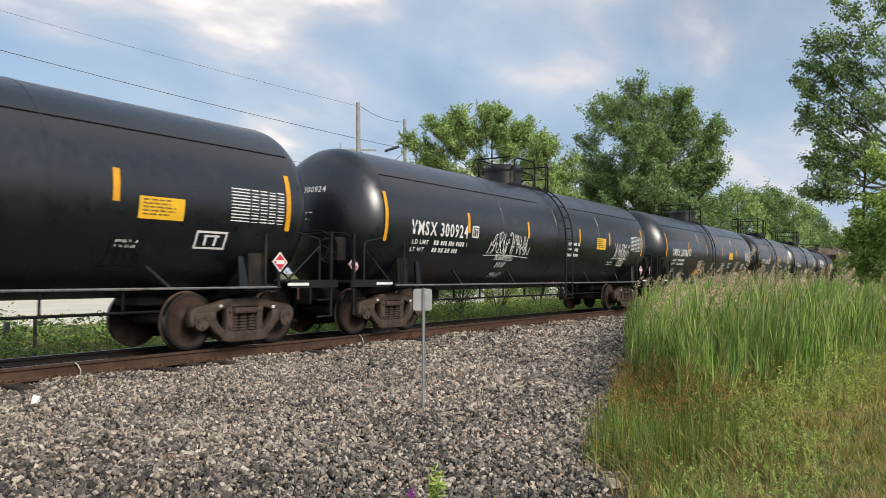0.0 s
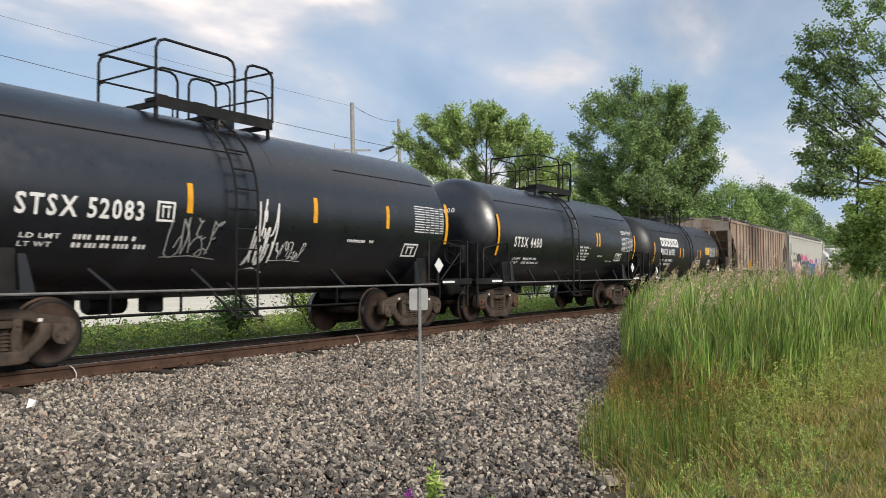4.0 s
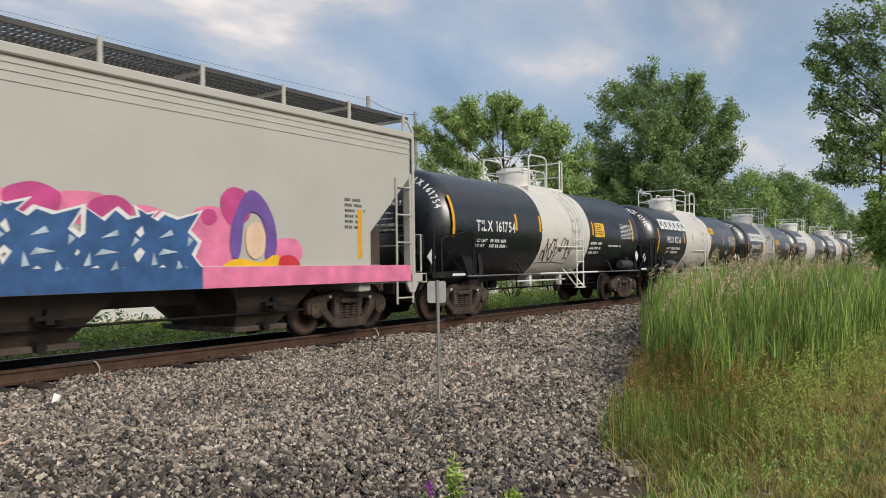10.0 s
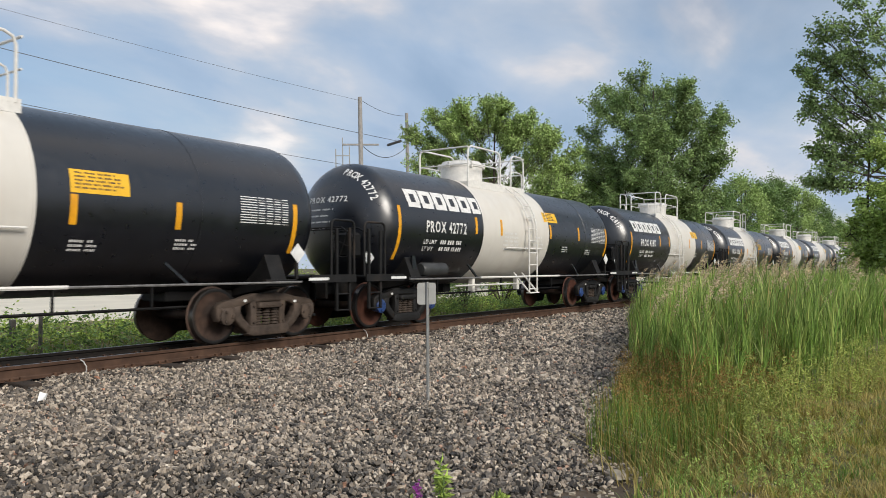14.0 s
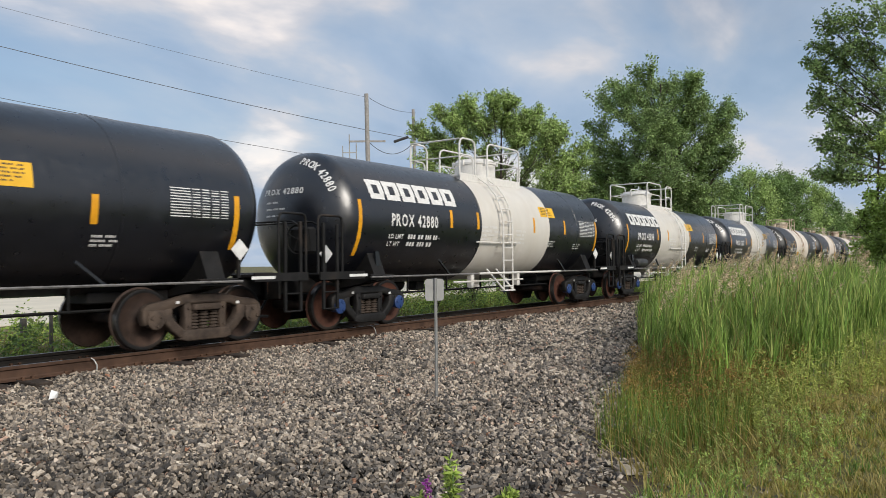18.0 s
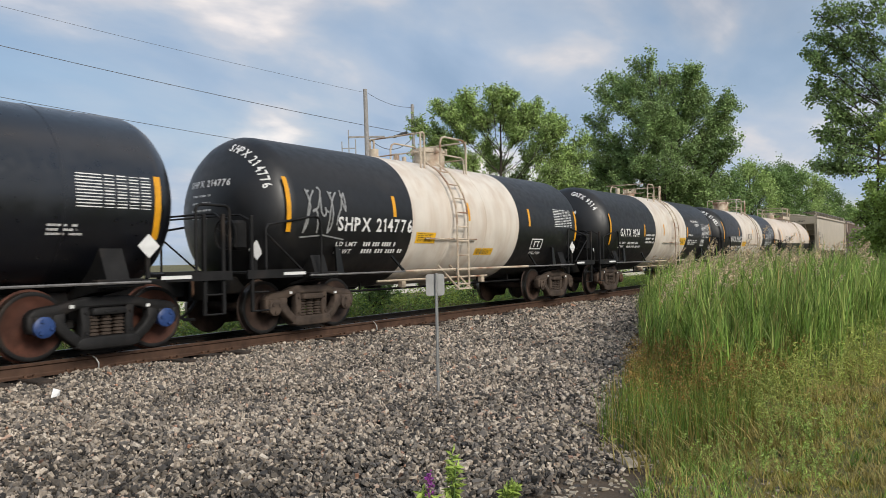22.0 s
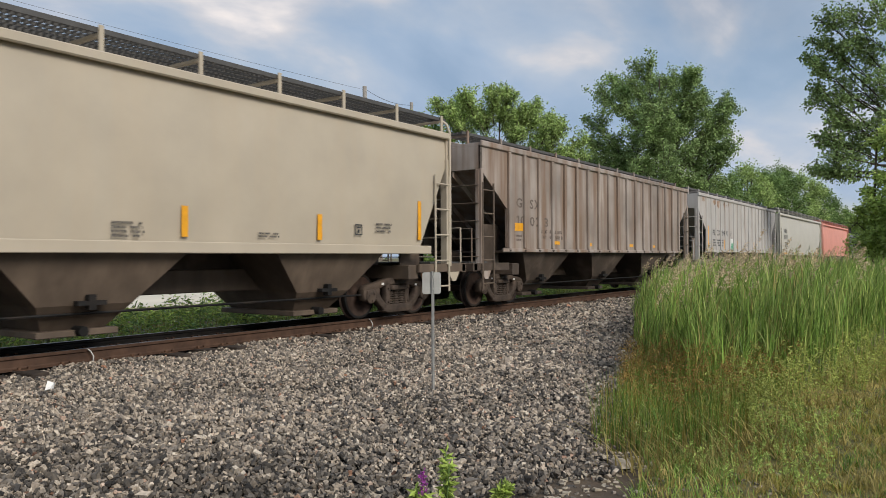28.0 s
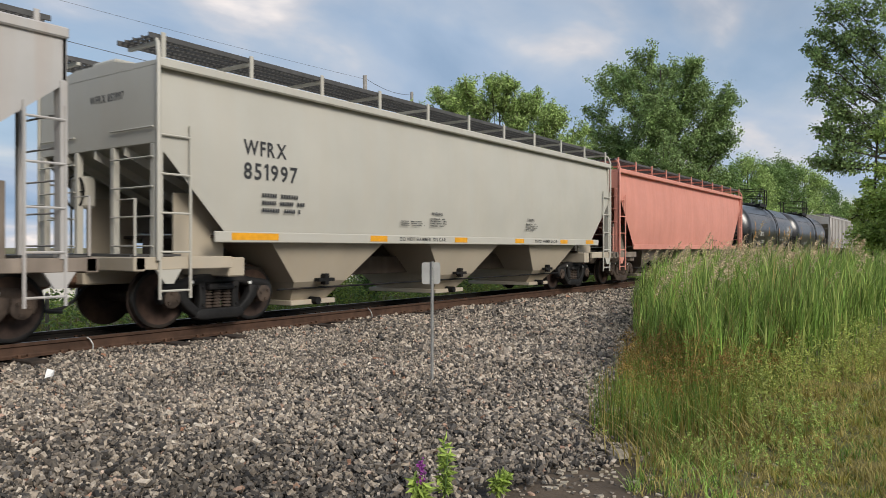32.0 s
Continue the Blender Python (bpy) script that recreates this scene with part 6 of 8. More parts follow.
        g.lathe([(x - 0.46, 0.001), (x - 0.46, 0.12), (x - 0.41, 0.155), (x + 0.41, 0.155), (x + 0.46, 0.12), (x + 0.46, 0.001)], "X", (0, -1.27, 1.20), 16)
        part("air_reservoir", g, M_RESERVOIR if spec.get("grey_res") else M_FRAME, car, smooth=40)
    for x in spec.get("saddle_plates", []):
        g = Geo()
        g.prism([(x - 0.10, 1.0), (x + 0.09, 1.0), (x - 0.04, 1.5), (x - 0.14, 1.5)], -R * 0.93 - 0.02, -R * 0.93 + 0.03)
        part("bolster_web", g, body if spec.get("webs_dark") else M_BLACK2, car)
    # top fittings
    for bx0, bx1 in spec.get("platform", []):
        z = zc + R + spec.get("deck_z", 0.10)
        g = Geo()
        wp = spec.get("deck_w", 0.78)
        g.box(bx0, bx1, -wp, -wp + 0.28, z - 0.03, z + 0.02)
        g.box(bx0, bx1, wp - 0.28, wp, z - 0.03, z + 0.02)
        g.box(bx0, bx1, -wp - 0.008, -wp, z - 0.13, z + 0.06)
        g.box(bx0, bx1, wp, wp + 0.008, z - 0.13, z + 0.06)
        for k in range(int((bx1 - bx0) / 0.11)):
            for y in (-wp, wp - 0.28):
                g.box(bx0 + 0.05 + k * 0.11, bx0 + 0.075 + k * 0.11, y, y + 0.28, z + 0.02, z + 0.032)
        for x in (bx0 + 0.05, (bx0 + bx1) / 2, bx1 - 0.05):
            g.box(x - 0.03, x + 0.03, -wp, wp, z - 0.12, z - 0.032)
            for y in (-wp + 0.06, wp - 0.06):
                g.box(x - 0.025, x + 0.025, y - 0.025, y + 0.025, zc + R * 0.75, z - 0.04)
        part("top_platform", g, spec.get("deck", pipe), car)
        h = spec.get("rail_h", 0.95)
        for y in (-wp, wp):
            for xa, xb_ in spec.get("hoops", [(bx0, bx0 + (bx1 - bx0) * 0.64), (bx1 - 0.62, bx1)]):
                g = Geo()
                g.tube(hoop(xa, z, y, xb_ - xa, h, k=min(0.16, (xb_ - xa) * 0.4)), 0.024, 8)
                if xb_ - xa > 0.5:
                    g.tube(hoop(xa, z, y, xb_ - xa - 0.1, h * 0.52, k=0.12), 0.018, 6)
                part("guard_rail", g, pipe, car, smooth=50)
        for x in (bx0, bx1):
            g = Geo()
            g.tube([(x, -wp, z + h * 0.97), (x, wp, z + h * 0.97)], 0.021, 6)
            g.tube([(x, -wp, z + h * 0.5), (x, wp, z + h * 0.5)], 0.017, 6)
            part("cross_rail", g, pipe, car, smooth=50)
    for x, r, h in spec.get("domes", []):
        g = Geo()
        z = zc + R
        g.lathe([(z - 0.12, r), (z + h * 0.7, r), (z + h * 0.72, r + 0.03), (z + h * 0.82, r + 0.03), (z + h * 0.84, r), (z + h, r * 0.9), (z + h, 0.001)], "Z", (x, 0, 0), 28)
        d = part("manway", g, spec.get("dome_mat", pipe), car, smooth=40)
        for k in range(6):
            t = k * 1.047
            part("cover_bolt", Geo().box(-0.03, 0.03, -0.03, 0.03, 0, 0.14, at=(x + (r + 0.03) * math.cos(t), (r + 0.03) * math.sin(t), z + h * 0.66)), spec.get("dome_mat", pipe), d)
    for x, r, h in spec.get("valves", []):
        z = zc + R
        g = Geo()
        g.lathe([(z - 0.1, r * 1.3), (z + 0.05, r * 1.3), (z + 0.06, r), (z + h, r), (z + h, 0.001)], "Z", (x, 0.1, 0), 14)
        part("top_valve", g, pipe, car, smooth=40)
    # ladder over the side
    for x in spec.get("ladders", []):
        def bend(z, R=R, zc=zc):
            t = min(0.98, max(-1, (z - zc) / (R + 0.12)))
            return -max((R + 0.12) * math.sqrt(1 - t * t), 0.3) if z > zc else -(R + 0.12)
        ladder("ladder", car, x, 0, 0.55, zc + R * 0.97, pipe, 0.44, 0.32, bend=bend)
        g = Geo()
        for s in (-1, 1):
            g.tube([(x + s * 0.22, -R - 0.12, 0.58), (x + s * 0.22 - 0.4, -R * 0.9, 1.1)], 0.024, 6)
        g.box(x - 0.26, x + 0.26, -R - 0.17, -R - 0.05, 0.55, 0.58)
        part("ladder_brace", g, pipe, car, smooth=40)
        if look_ == "band":
            g = Geo()
            g.tube([(x - 1.25, -R * 0.97 - 0.04, zc - 0.42), (x + 0.75, -R * 0.97 - 0.04, zc - 0.42)], 0.018, 6)
            part("grab_rail", g, pipe, car, smooth=50)
    # strips and lettering on the shell
    for x, z0, z1 in spec.get("strips", []):
        g = Geo()
        P = on_tank(x, z0, R, zc, 0.004)
        h = R * (math.asin(max(-1, min(1, (z1 - zc) / R))) - math.asin(max(-1, min(1, (z0 - zc) / R))))
        patch(g, P, -0.05, 0.05, 0, h, 6)
        part("reflector_strip", g, M_YELLOW, car, "yellow reflective strip")
    for x, z, text, h, w in spec.get("marks", []):
        for i in range(text.count(" ") + 1):
            g = Geo()
            letters(g, text, h, on_tank(x, z, R, zc, 0.004), w, word=i)
            part("lettering", g, spec.get("mark_mat", M_LETTER), car, "painted car marks")
    for x, z, w, h, rows, words in spec.get("bars", []):
        g = Geo()
        if rows == 2 and w > 1.0:
            limits(g, on_tank(x, z, R, zc, 0.004), w, h, rng, words)
        else:
            bars(g, on_tank(x, z, R, zc, 0.004), w, h, rows, rng, 0, words)
        tagged(part("small_lettering", g, spec.get("mark_mat", M_LETTER), car), kind="stuff")
    for x, z, w, h in spec.get("panels", []):
        g = Geo()
        P = on_tank(x, z, R, zc, 0.004)
        patch(g, P, 0, w, 0, h, 4)
        P2 = on_tank(x, z, R, zc, 0.007)
        bars(g, lambda p, q: P2(p + w * 0.08, q + h * 0.1), w * 0.84, h * 0.8, 5, rng, 1, 5, 0.45)
        part("warning_panel", g, [M_SIGN, M_DARKLET], car, "yellow warning panel with fine print")
    for x, z, w, h in spec.get("charts", []):
        g = Geo()
        P = on_tank(x, z, R, zc, 0.004)
        for k in range(11):
            y = h * k / 11
            patch(g, P, 0, w * 0.33, y, y + h / 11 * 0.36, 1)
            for c in range(4):
                patch(g, P, w * (0.36 + 0.165 * c), w * (0.49 + 0.165 * c), y, y + h / 11 * (0.4 if (k + c) % 3 else 0.22), 1)
        part("data_chart", g, M_LETTER, car, "white stencilled test chart")
    for x, z, w, h in spec.get("frames", []):
        g = Geo()
        P = on_tank(x, z, R, zc, 0.004)
        t = 0.035
        for q in ((0, w, 0, t), (0, w, h - t, h), (0, t, t, h - t), (w - t, w, t, h - t), (w * 0.28, w * 0.36, h * 0.2, h * 0.8), (w * 0.6, w * 0.68, h * 0.2, h * 0.8), (w * 0.25, w * 0.75, h * 0.68, h * 0.78)):
            patch(g, P, q[0], q[1], q[2], q[3], 1)
        part("stencil_frame", g, M_LETTER, car)
    for x, z, w, h in spec.get("logo", []):
        # the owner's name as plain broad blocks
        n = 6
        for k in range(n):
            g = Geo()
            P = on_tank(x + k * w / n, z, R, zc, 0.004)
            c, t = w / n * 0.92, h * 0.27
            patch(g, P, 0, c, h - t, h, 2)
            patch(g, P, c * 0.04, c * 0.96, 0, t, 2)
            patch(g, P, 0, c * 0.31, t, h - t, 3)
            patch(g, P, c * 0.69, c, t, h - t, 3)
            part("logo_block", g, M_LETTER, car, "white painted name block")
    for x, y, z, m in spec.get("placards", []):
        diamond("placard", car, x, y, z, m)
    # marks on the head that faces the camera's way
    if spec.get("head_mark"):
        def on_head(x0, z0):
            def place(p, q):
                y, z = -(x0 + p) , z0 + q
                r = min(0.995, math.hypot(y, z - zc) / R)
                return (-L + hd * (1 - math.sqrt(1 - r * r)) - 0.006, y, z)
            return place
        g = Geo()
        letters(g, spec["head_mark"], 0.12, on_head(-0.62, zc + R * 0.34), 1.1)
        for k in range(4):
            bars(g, on_head(-0.5, zc + R * 0.34 - 0.2 - 0.13 * k), rng.uniform(0.5, 0.85), 0.06, 1, rng, 0, 3)
        part("head_lettering", g, M_LETTER, car)
        if spec.get("arc_mark"):
            g = Geo()
            n = len(spec["arc_mark"])
            for k, ch in enumerate(spec["arc_mark"]):
                if ch == " ":
                    continue
                t0 = radians(80 - k * 5.6)

                def place(p, q, t0=t0):
                    rr = R * 0.80 + q
                    t = t0 - p / rr
                    k_ = min(0.995, rr / R)
                    return (-L + hd * (1 - math.sqrt(1 - k_ * k_)) - 0.008, -rr * math.cos(t), zc + rr * math.sin(t))
                letters(g, ch, 0.13, place)
            part("arc_lettering", g, M_LETTER, car)
    # brake wheel and gear on the near end
    g = Geo()
    xe = -end + 0.28
    ring = [(xe, -0.75 + 0.27 * math.cos(t), 1.72 + 0.27 * math.sin(t)) for t in np.linspace(0, 2 * math.pi, 21)]
    g.tube(ring, 0.018, 6)
    for k in range(4):
        t = k * math.pi / 2 + 0.4
        g.tube([(xe, -0.75, 1.72), (xe, -0.75 + 0.27 * math.cos(t), 1.72 + 0.27 * math.sin(t))], 0.012, 5)
    part("brake_wheel", g, M_FRAME, car, "hand brake wheel", smooth=50)
    part("brake_housing", Geo().box(xe + 0.03, xe + 0.28, -1.0, -0.5, 1.45, 1.95, bev=0.05), M_FRAME, car)
    # graffiti
    for kind, x, z, w, h, m in spec.get("paintings", []):
        g = Geo()
        P = on_tank(x, z, R, zc, 0.005)
        if kind == "tag":
            scrawl(g, P, 0, 0, w, h, rng, min(0.034, max(0.014, h * 0.045)), max(5, int(w / h * 3.2)))
        else:
            for k in range(9):
                blob(g, P, w * (k + 0.5) / 9, h * rng.uniform(0.35, 0.65), w / 13, h * rng.uniform(0.25, 0.5), rng, 10, 0.35)
        part("spray_tag", g, m, car, "sprayed graffiti tag")
    return car


def hopper_car(u0, u1, spec):
    """A covered hopper car with bogie centres at u0 and u1 along the train."""
    off = spec.get("shift", 0.0)
    a, place = (u1 - u0) / 2, (u0 + u1) / 2 + off
    car = tagged(new("hopper_car"), spec["label"], "hopper car", "cars of the freight train")
    CARS.append((car, place))
    end = a + spec.get("over", 1.95)
    running_gear(car, a, place, end, spec.get("wheels", "brown"), spec.get("bogie", "brown"), off)
    paint, chute = spec["paint"], spec.get("chute", M_CHUTE)
    E, zs, ze, zr = end - 0.62 + spec.get("ext", 0.0), spec["sill"], spec["eave"], spec["roof"]    # end plane, sill, eave, roof crown
    W = 1.6
    zt, xb, zb = spec["cut"]                     # where the end cut begins, and its inner corner
    bulge = spec.get("bulge", 0.0)
    # side walls
    for s in (-1, 1):
        g = Geo()
        poly = [(-E, zt), (-xb, zb), (-xb, zs), (xb, zs), (xb, zb), (E, zt), (E, ze), (-E, ze)]
        t = 0.06
        if bulge:
            rows = 7
            cols = [-E, -xb] + list(np.linspace(-xb, xb, 25))[1:-1] + [xb, E]
            vs, fs = [], []
            for i, x in enumerate(cols):
                lo = zt if abs(x) >= E - 1e-6 else zs
                for j in range(rows + 1):
                    z = lo + (ze - lo) * j / rows
                    k = (z - zs) / (ze - zs)
                    vs.append((x, s * (W - bulge + bulge * math.sin(math.pi * min(1, max(0, k * 0.85 + 0.1)))), z))
            for i in range(len(cols) - 1):
                for j in range(rows):
                    q = (i * (rows + 1) + j, (i + 1) * (rows + 1) + j, (i + 1) * (rows + 1) + j + 1, i * (rows + 1) + j + 1)
                    fs.append(q if s < 0 else q[::-1])
            g.add(vs, fs)
        else:
            g.prism(poly, s * W if s < 0 else s * W - t, s * W + t if s < 0 else s * W)
        part("side_wall", g, paint, car, smooth=35 if bulge else None)
        g = Geo()
        g.box(-xb - 0.25, xb + 0.25, min(s * W, s * (W + 0.05)), max(s * W, s * (W + 0.05)), zs - spec.get("sill_h", 0.09 if spec.get("ribs") else 0.17), zs, bev=0.012)
        part("side_sill", g, spec.get("sill_mat", paint), car)
        g = Geo()
        g.box(-E - 0.01, E + 0.01, min(s * (W - 0.02), s * (W + 0.055)), max(s * (W - 0.02), s * (W + 0.055)), ze - 0.04, ze + 0.10, bev=0.02)
        part("top_chord", g, paint, car)
        for x in spec.get("ribs", []):
            z0 = zs if abs(x) < xb else zb + (zt - zb) * (abs(x) - xb) / (E - xb)
            g = Geo()
            rw, rd = spec.get("rib", (0.05, 0.07))
            g.box(x - rw, x + rw, min(s * W, s * (W + rd)), max(s * W, s * (W + rd)), z0, ze - 0.04, bev=0.012)
            part("side_rib", g, paint, car)
            g = Geo()
            g.prism([(x - 0.05, z0 - 0.03), (x + 0.05, z0 - 0.03), (x + 0.02, z0 - 0.07), (x - 0.02, z0 - 0.07)], min(s * (W - 0.02), s * (W + rd)), max(s * (W - 0.02), s * (W + rd)))
            part("rib_foot", g, M_CHUTEB, car)
        for dz in spec.get("lines", []):
            part("side_seam", Geo().box(-E, E, min(s * (W - bulge * 0.5), s * (W + 0.012)), max(s * (W - bulge * 0.5), s * (W + 0.012)), ze - dz - 0.012, ze - dz + 0.012), paint, car)
    # roof, end sheets, slopes
    g = Geo()
    sec = [(-W, ze), (-W, ze + 0.06), (-1.05, zr - 0.10), (-0.5, zr), (0.5, zr), (1.05, zr - 0.10), (W, ze + 0.06), (W, ze)]
    g.prism_x(sec, -E, E)
    part("roof", g, paint, car, smooth=25)
    for s in (-1, 1):
        g = Geo()
        g.box(min(s * E, s * (E - 0.06)), max(s * E, s * (E - 0.06)), -W, W, zt, ze, bev=0.01)
        part("end_sheet", g, paint, car)
        g = Geo()
        xi, zi = a * 0.62, 1.05
        vs = [(s * (E - 0.03), -W + 0.06, zt + 0.03), (s * (E - 0.03), W - 0.06, zt + 0.03), (s * xi, 1.0, zi), (s * xi, -1.0, zi),
              (s * (E - 0.12), -W + 0.06, zt + 0.03), (s * (E - 0.12), W - 0.06, zt + 0.03), (s * (xi - 0.09), 1.0, zi), (s * (xi - 0.09), -1.0, zi)]
        g.add(vs, [(0, 1, 2, 3), (7, 6, 5, 4), (0, 3, 7, 4), (1, 5, 6, 2), (0, 4, 5, 1), (3, 2, 6, 7)])
        slope = part("slope_sheet", g, spec.get("slope", paint), car)
        for y in (-1.18, 1.18):
            fall = lambda x: zt - (E - x) / (E - xi) * (zt - zi)
            g = Geo()
            q = [(s * (xb - 0.25), 1.08), (s * (E - 0.55), 1.08), (s * (E - 0.55), min(2.05, fall(E - 0.55) - 0.04)), (s * (xb - 0.25), min(2.05, fall(xb - 0.25) - 0.04))]
            g.prism(q if s > 0 else q[::-1], y - 0.02, y + 0.02)
            part("shear_plate", g, chute, car, "upright plate under the slope sheet")
        for y in (-0.8, 0.0, 0.8):
            g = Geo()
            g.add([(s * (E - 0.02), y - 0.03, zt), (s * (E - 0.02), y + 0.03, zt), (s * (xi + 0.25), y + 0.03, 1.0), (s * (xi + 0.25), y - 0.03, 1.0), (s * (E + 0.0), y, zt - 0.12), (s * (xi + 0.4), y, 0.98)], [(0, 4, 5, 3), (1, 2, 5, 4), (0, 1, 4), (3, 5, 2)])
            part("slope_rib", g, spec.get("slope", paint), slope)
        for y in (-1.5, -0.5, 0.5, 1.5):
            g = Geo()
            x = s * (E - 0.04)
            g.box(x - 0.05, x + 0.05, y - 0.05, y + 0.05, 1.02, zt, bev=0.01)
            part("end_post", g, spec.get("post", paint), car)
        for k in range(5):
            for y0, y1 in ((-1.55, -0.5), (0.5, 1.55)):
                g = Geo()
                g.tube([(s * (E + 0.03), y0, 1.25 + 0.42 * k), (s * (E + 0.03), y1, 1.25 + 0.42 * k)], 0.014, 6)
                part("end_rung", g, spec.get("rail_mat", paint), car, smooth=50)
        # end platform, sill and steps
        g = Geo()
        x0, x1 = sorted((s * (xi + 0.5), s * (end - 0.12)))
        g.box(x0, x1, -0.33, 0.33, 0.68, 1.0, bev=0.02)
        x0, x1 = sorted((s * (xb - 0.1), s * (end - 0.15)))
        g.box(x0, x1, -W, -W + 0.08, 0.92, 1.10, bev=0.01)
        g.box(x0, x1, W - 0.08, W, 0.92, 1.10, bev=0.01)
        x0, x1 = sorted((s * (end - 0.30), s * (end - 0.12)))
        g.box(x0, x1, -W, W, 0.90, 1.10, bev=0.015)
        g.box(s * a - 0.16 - off, s * a + 0.16 - off, -1.5, 1.5, 0.78, 1.08, bev=0.02)
        part("end_frame", g, spec.get("frame_mat", chute), car)
        g = Geo()
        g.box(*sorted((s * (E - 0.5), s * (end - 0.16))), -1.45, 1.45, 1.105, 1.135)
        part("end_platform", g, M_GRATE, car)
        for y in (-W + 0.02, W - 0.02):
            part("corner_post", Geo().box(*sorted((s * (E + 0.005), s * (E - 0.09))), y - 0.045, y + 0.045, 1.08, zt + 0.02, bev=0.012), paint, car)
        ladder("side_ladder", car, s * (E - 0.28), -W - 0.03, 0.5, min(3.0, ze - 0.3), spec.get("rail_mat", paint), 0.5, 0.55, 0.018)
        ladder("side_ladder", car, s * (E - 0.28), W + 0.03, 0.5, min(3.0, ze - 0.3), spec.get("rail_mat", paint), 0.5, 0.55, 0.018)
        for y in (-1.2, 1.2):
            g = Geo()
            g.tube([(s * (end - 0.2), y - 0.3, 1.12), (s * (end - 0.2), y - 0.3, 1.9), (s * (end - 0.2), y + 0.3, 1.9), (s * (end - 0.2), y + 0.3, 1.12)], 0.02, 6)
            part("end_handrail", g, spec.get("rail_mat", paint), car, smooth=50)
        g = Geo()
        g.prism([(s * (end - 0.45), 0.92), (s * (end - 0.85), 0.92), (s * (end - 0.72), 0.72), (s * (end - 0.58), 0.72)], -W - 0.03, -W + 0.02)
        part("jacking_pad", g, paint, car)
        if not spec.get("ribs"):
            for y, k in ((-W - 0.04, 1), (W + 0.04, -1)):
                g = Geo()
                g.tube([(s * E, y, 1.05), (s * E, y, ze + 0.12), (s * (E - 0.03), y + 0.06 * k, ze + 0.30), (s * (E - 0.10), y + 0.22 * k, ze + 0.42), (s * (E - 0.32), y + 0.30 * k, ze + 0.44)], 0.03, 8)
                part("corner_rail", g, spec.get("rail_mat", paint), car, "tall corner rail bent over the roof", smooth=50)
    # hoppers
    nb = spec.get("bays", 3)
    span = 2 * xb * spec.get("bay_span", 0.965)
    part("underframe", Geo().box(-xb, xb, -1.5, 1.5, zs - 0.10, zs - 0.05), M_CHUTEB, car, "near-black underside between the hoppers")
    for k in range(nb):
        w = span / nb
        x = -span / 2 + w * (k + 0.5)
        ht, hb = w * spec.get("bay_half", 0.33), min(0.45, w * 0.12)
        for nm, g in (("hopper", Geo()),):
            z0, z1 = 0.28, zs - 0.06
            vs = []
            for z, h, y in ((z1, ht, W - 0.1), (0.62, hb + 0.22, 1.18), (z0, hb, 0.85)):
                vs += [(x - h, -y, z), (x + h, -y, z), (x + h, y, z), (x - h, y, z)]
            fs = [(8, 11, 10, 9), (0, 1, 2, 3)]
            for o in (0, 4):
                fs += [(o + i, o + 4 + i, o + 4 + (i + 1) % 4, o + (i + 1) % 4) for i in range(4)]
            g.add(vs, fs)
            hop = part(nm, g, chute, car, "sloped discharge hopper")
        g = Geo()
        g.box(x - hb - 0.12, x + hb + 0.12, -1.0, 1.0, 0.19, 0.28, bev=0.01)
        part("outlet_gate", g, spec.get("gate", chute), hop)
        g = Geo()
        g.lathe([(-1.12, 0.001), (-1.12, 0.07), (-0.9, 0.07)], "Y", (x, 0, 0.26), 12)
        part("gate_shaft", g, M_FRAME, hop, smooth=40)
        g = Geo()
        g.prism([(x - 0.2, 0.62), (x - 0.05, 0.62), (x - 0.05, 0.56), (x + 0.05, 0.56), (x + 0.05, 0.62), (x + 0.2, 0.62), (x + 0.2, 0.68), (x + 0.05, 0.68), (x + 0.05, 0.76), (x - 0.05, 0.76), (x - 0.05, 0.68), (x - 0.2, 0.68)], -1.34, -1.22)
        part("gate_latch", g, M_FRAME, hop)
    g = Geo()
    g.box(-xb, xb, -0.3, 0.3, 0.66, 1.05, bev=0.02)
    part("centre_sill", g, M_CHUTEC, car)
    # Added plate, near-black to stand for the chutes' shadow above the sill.
    part("centre_web", Geo().box(-xb - 0.3, xb + 0.3, -0.14, 0.14, 0.985, zs - 0.105), M_CHUTEB, car, "dark web added as shade over the centre sill")
    if spec.get("sill_pipe"):
        g = Geo()
        g.tube([(-xb + 0.9, -W + 0.35, 0.95), (-xb + 1.15, -W + 0.05, 1.1), (-xb + 1.5, -W - 0.05, zs - 0.12), (-xb + 1.9, -W - 0.09, zs - 0.06), (xb - 0.6, -W - 0.09, zs - 0.06)], 0.026, 8)
        part("sill_pipe", g, paint, car, "pale pipe along the lower edge", smooth=60)
        for k in range(7):
            x = -xb + 2.2 + k * (2 * xb - 3.4) / 6
            part("pipe_clip", Geo().box(x - 0.03, x + 0.03, -W - 0.125, -W - 0.03, zs - 0.10, zs - 0.02, bev=0.008), paint, car)
    for x, z, w, h in spec.get("stains", []):
        g = Geo()
        blob(g, on_side(x, z, -W - 0.0015), 0, 0, w, h, rng, 16, 0.35)
        for q in range(3):
            blob(g, on_side(x, z, -W - 0.0015), rng.uniform(-0.8, 0.8) * w, -h * rng.uniform(0.4, 0.9), w * 0.3, h * rng.uniform(0.5, 1.0), rng, 12, 0.35)
        part("rust_stain", g, M_STAIN, car, "flaking rust stain below the eave")
    g = Geo()
    g.tube([(-a + 1.2, -1.1, 0.5), (a - 1.2, -1.1, 0.5)], 0.02, 6)
    part("brake_pipe", g, M_FRAME, car, smooth=50)
    # running boards on the roof
    wide = not spec.get("ribs")
    z = zr + (0.20 if wide else 0.14)
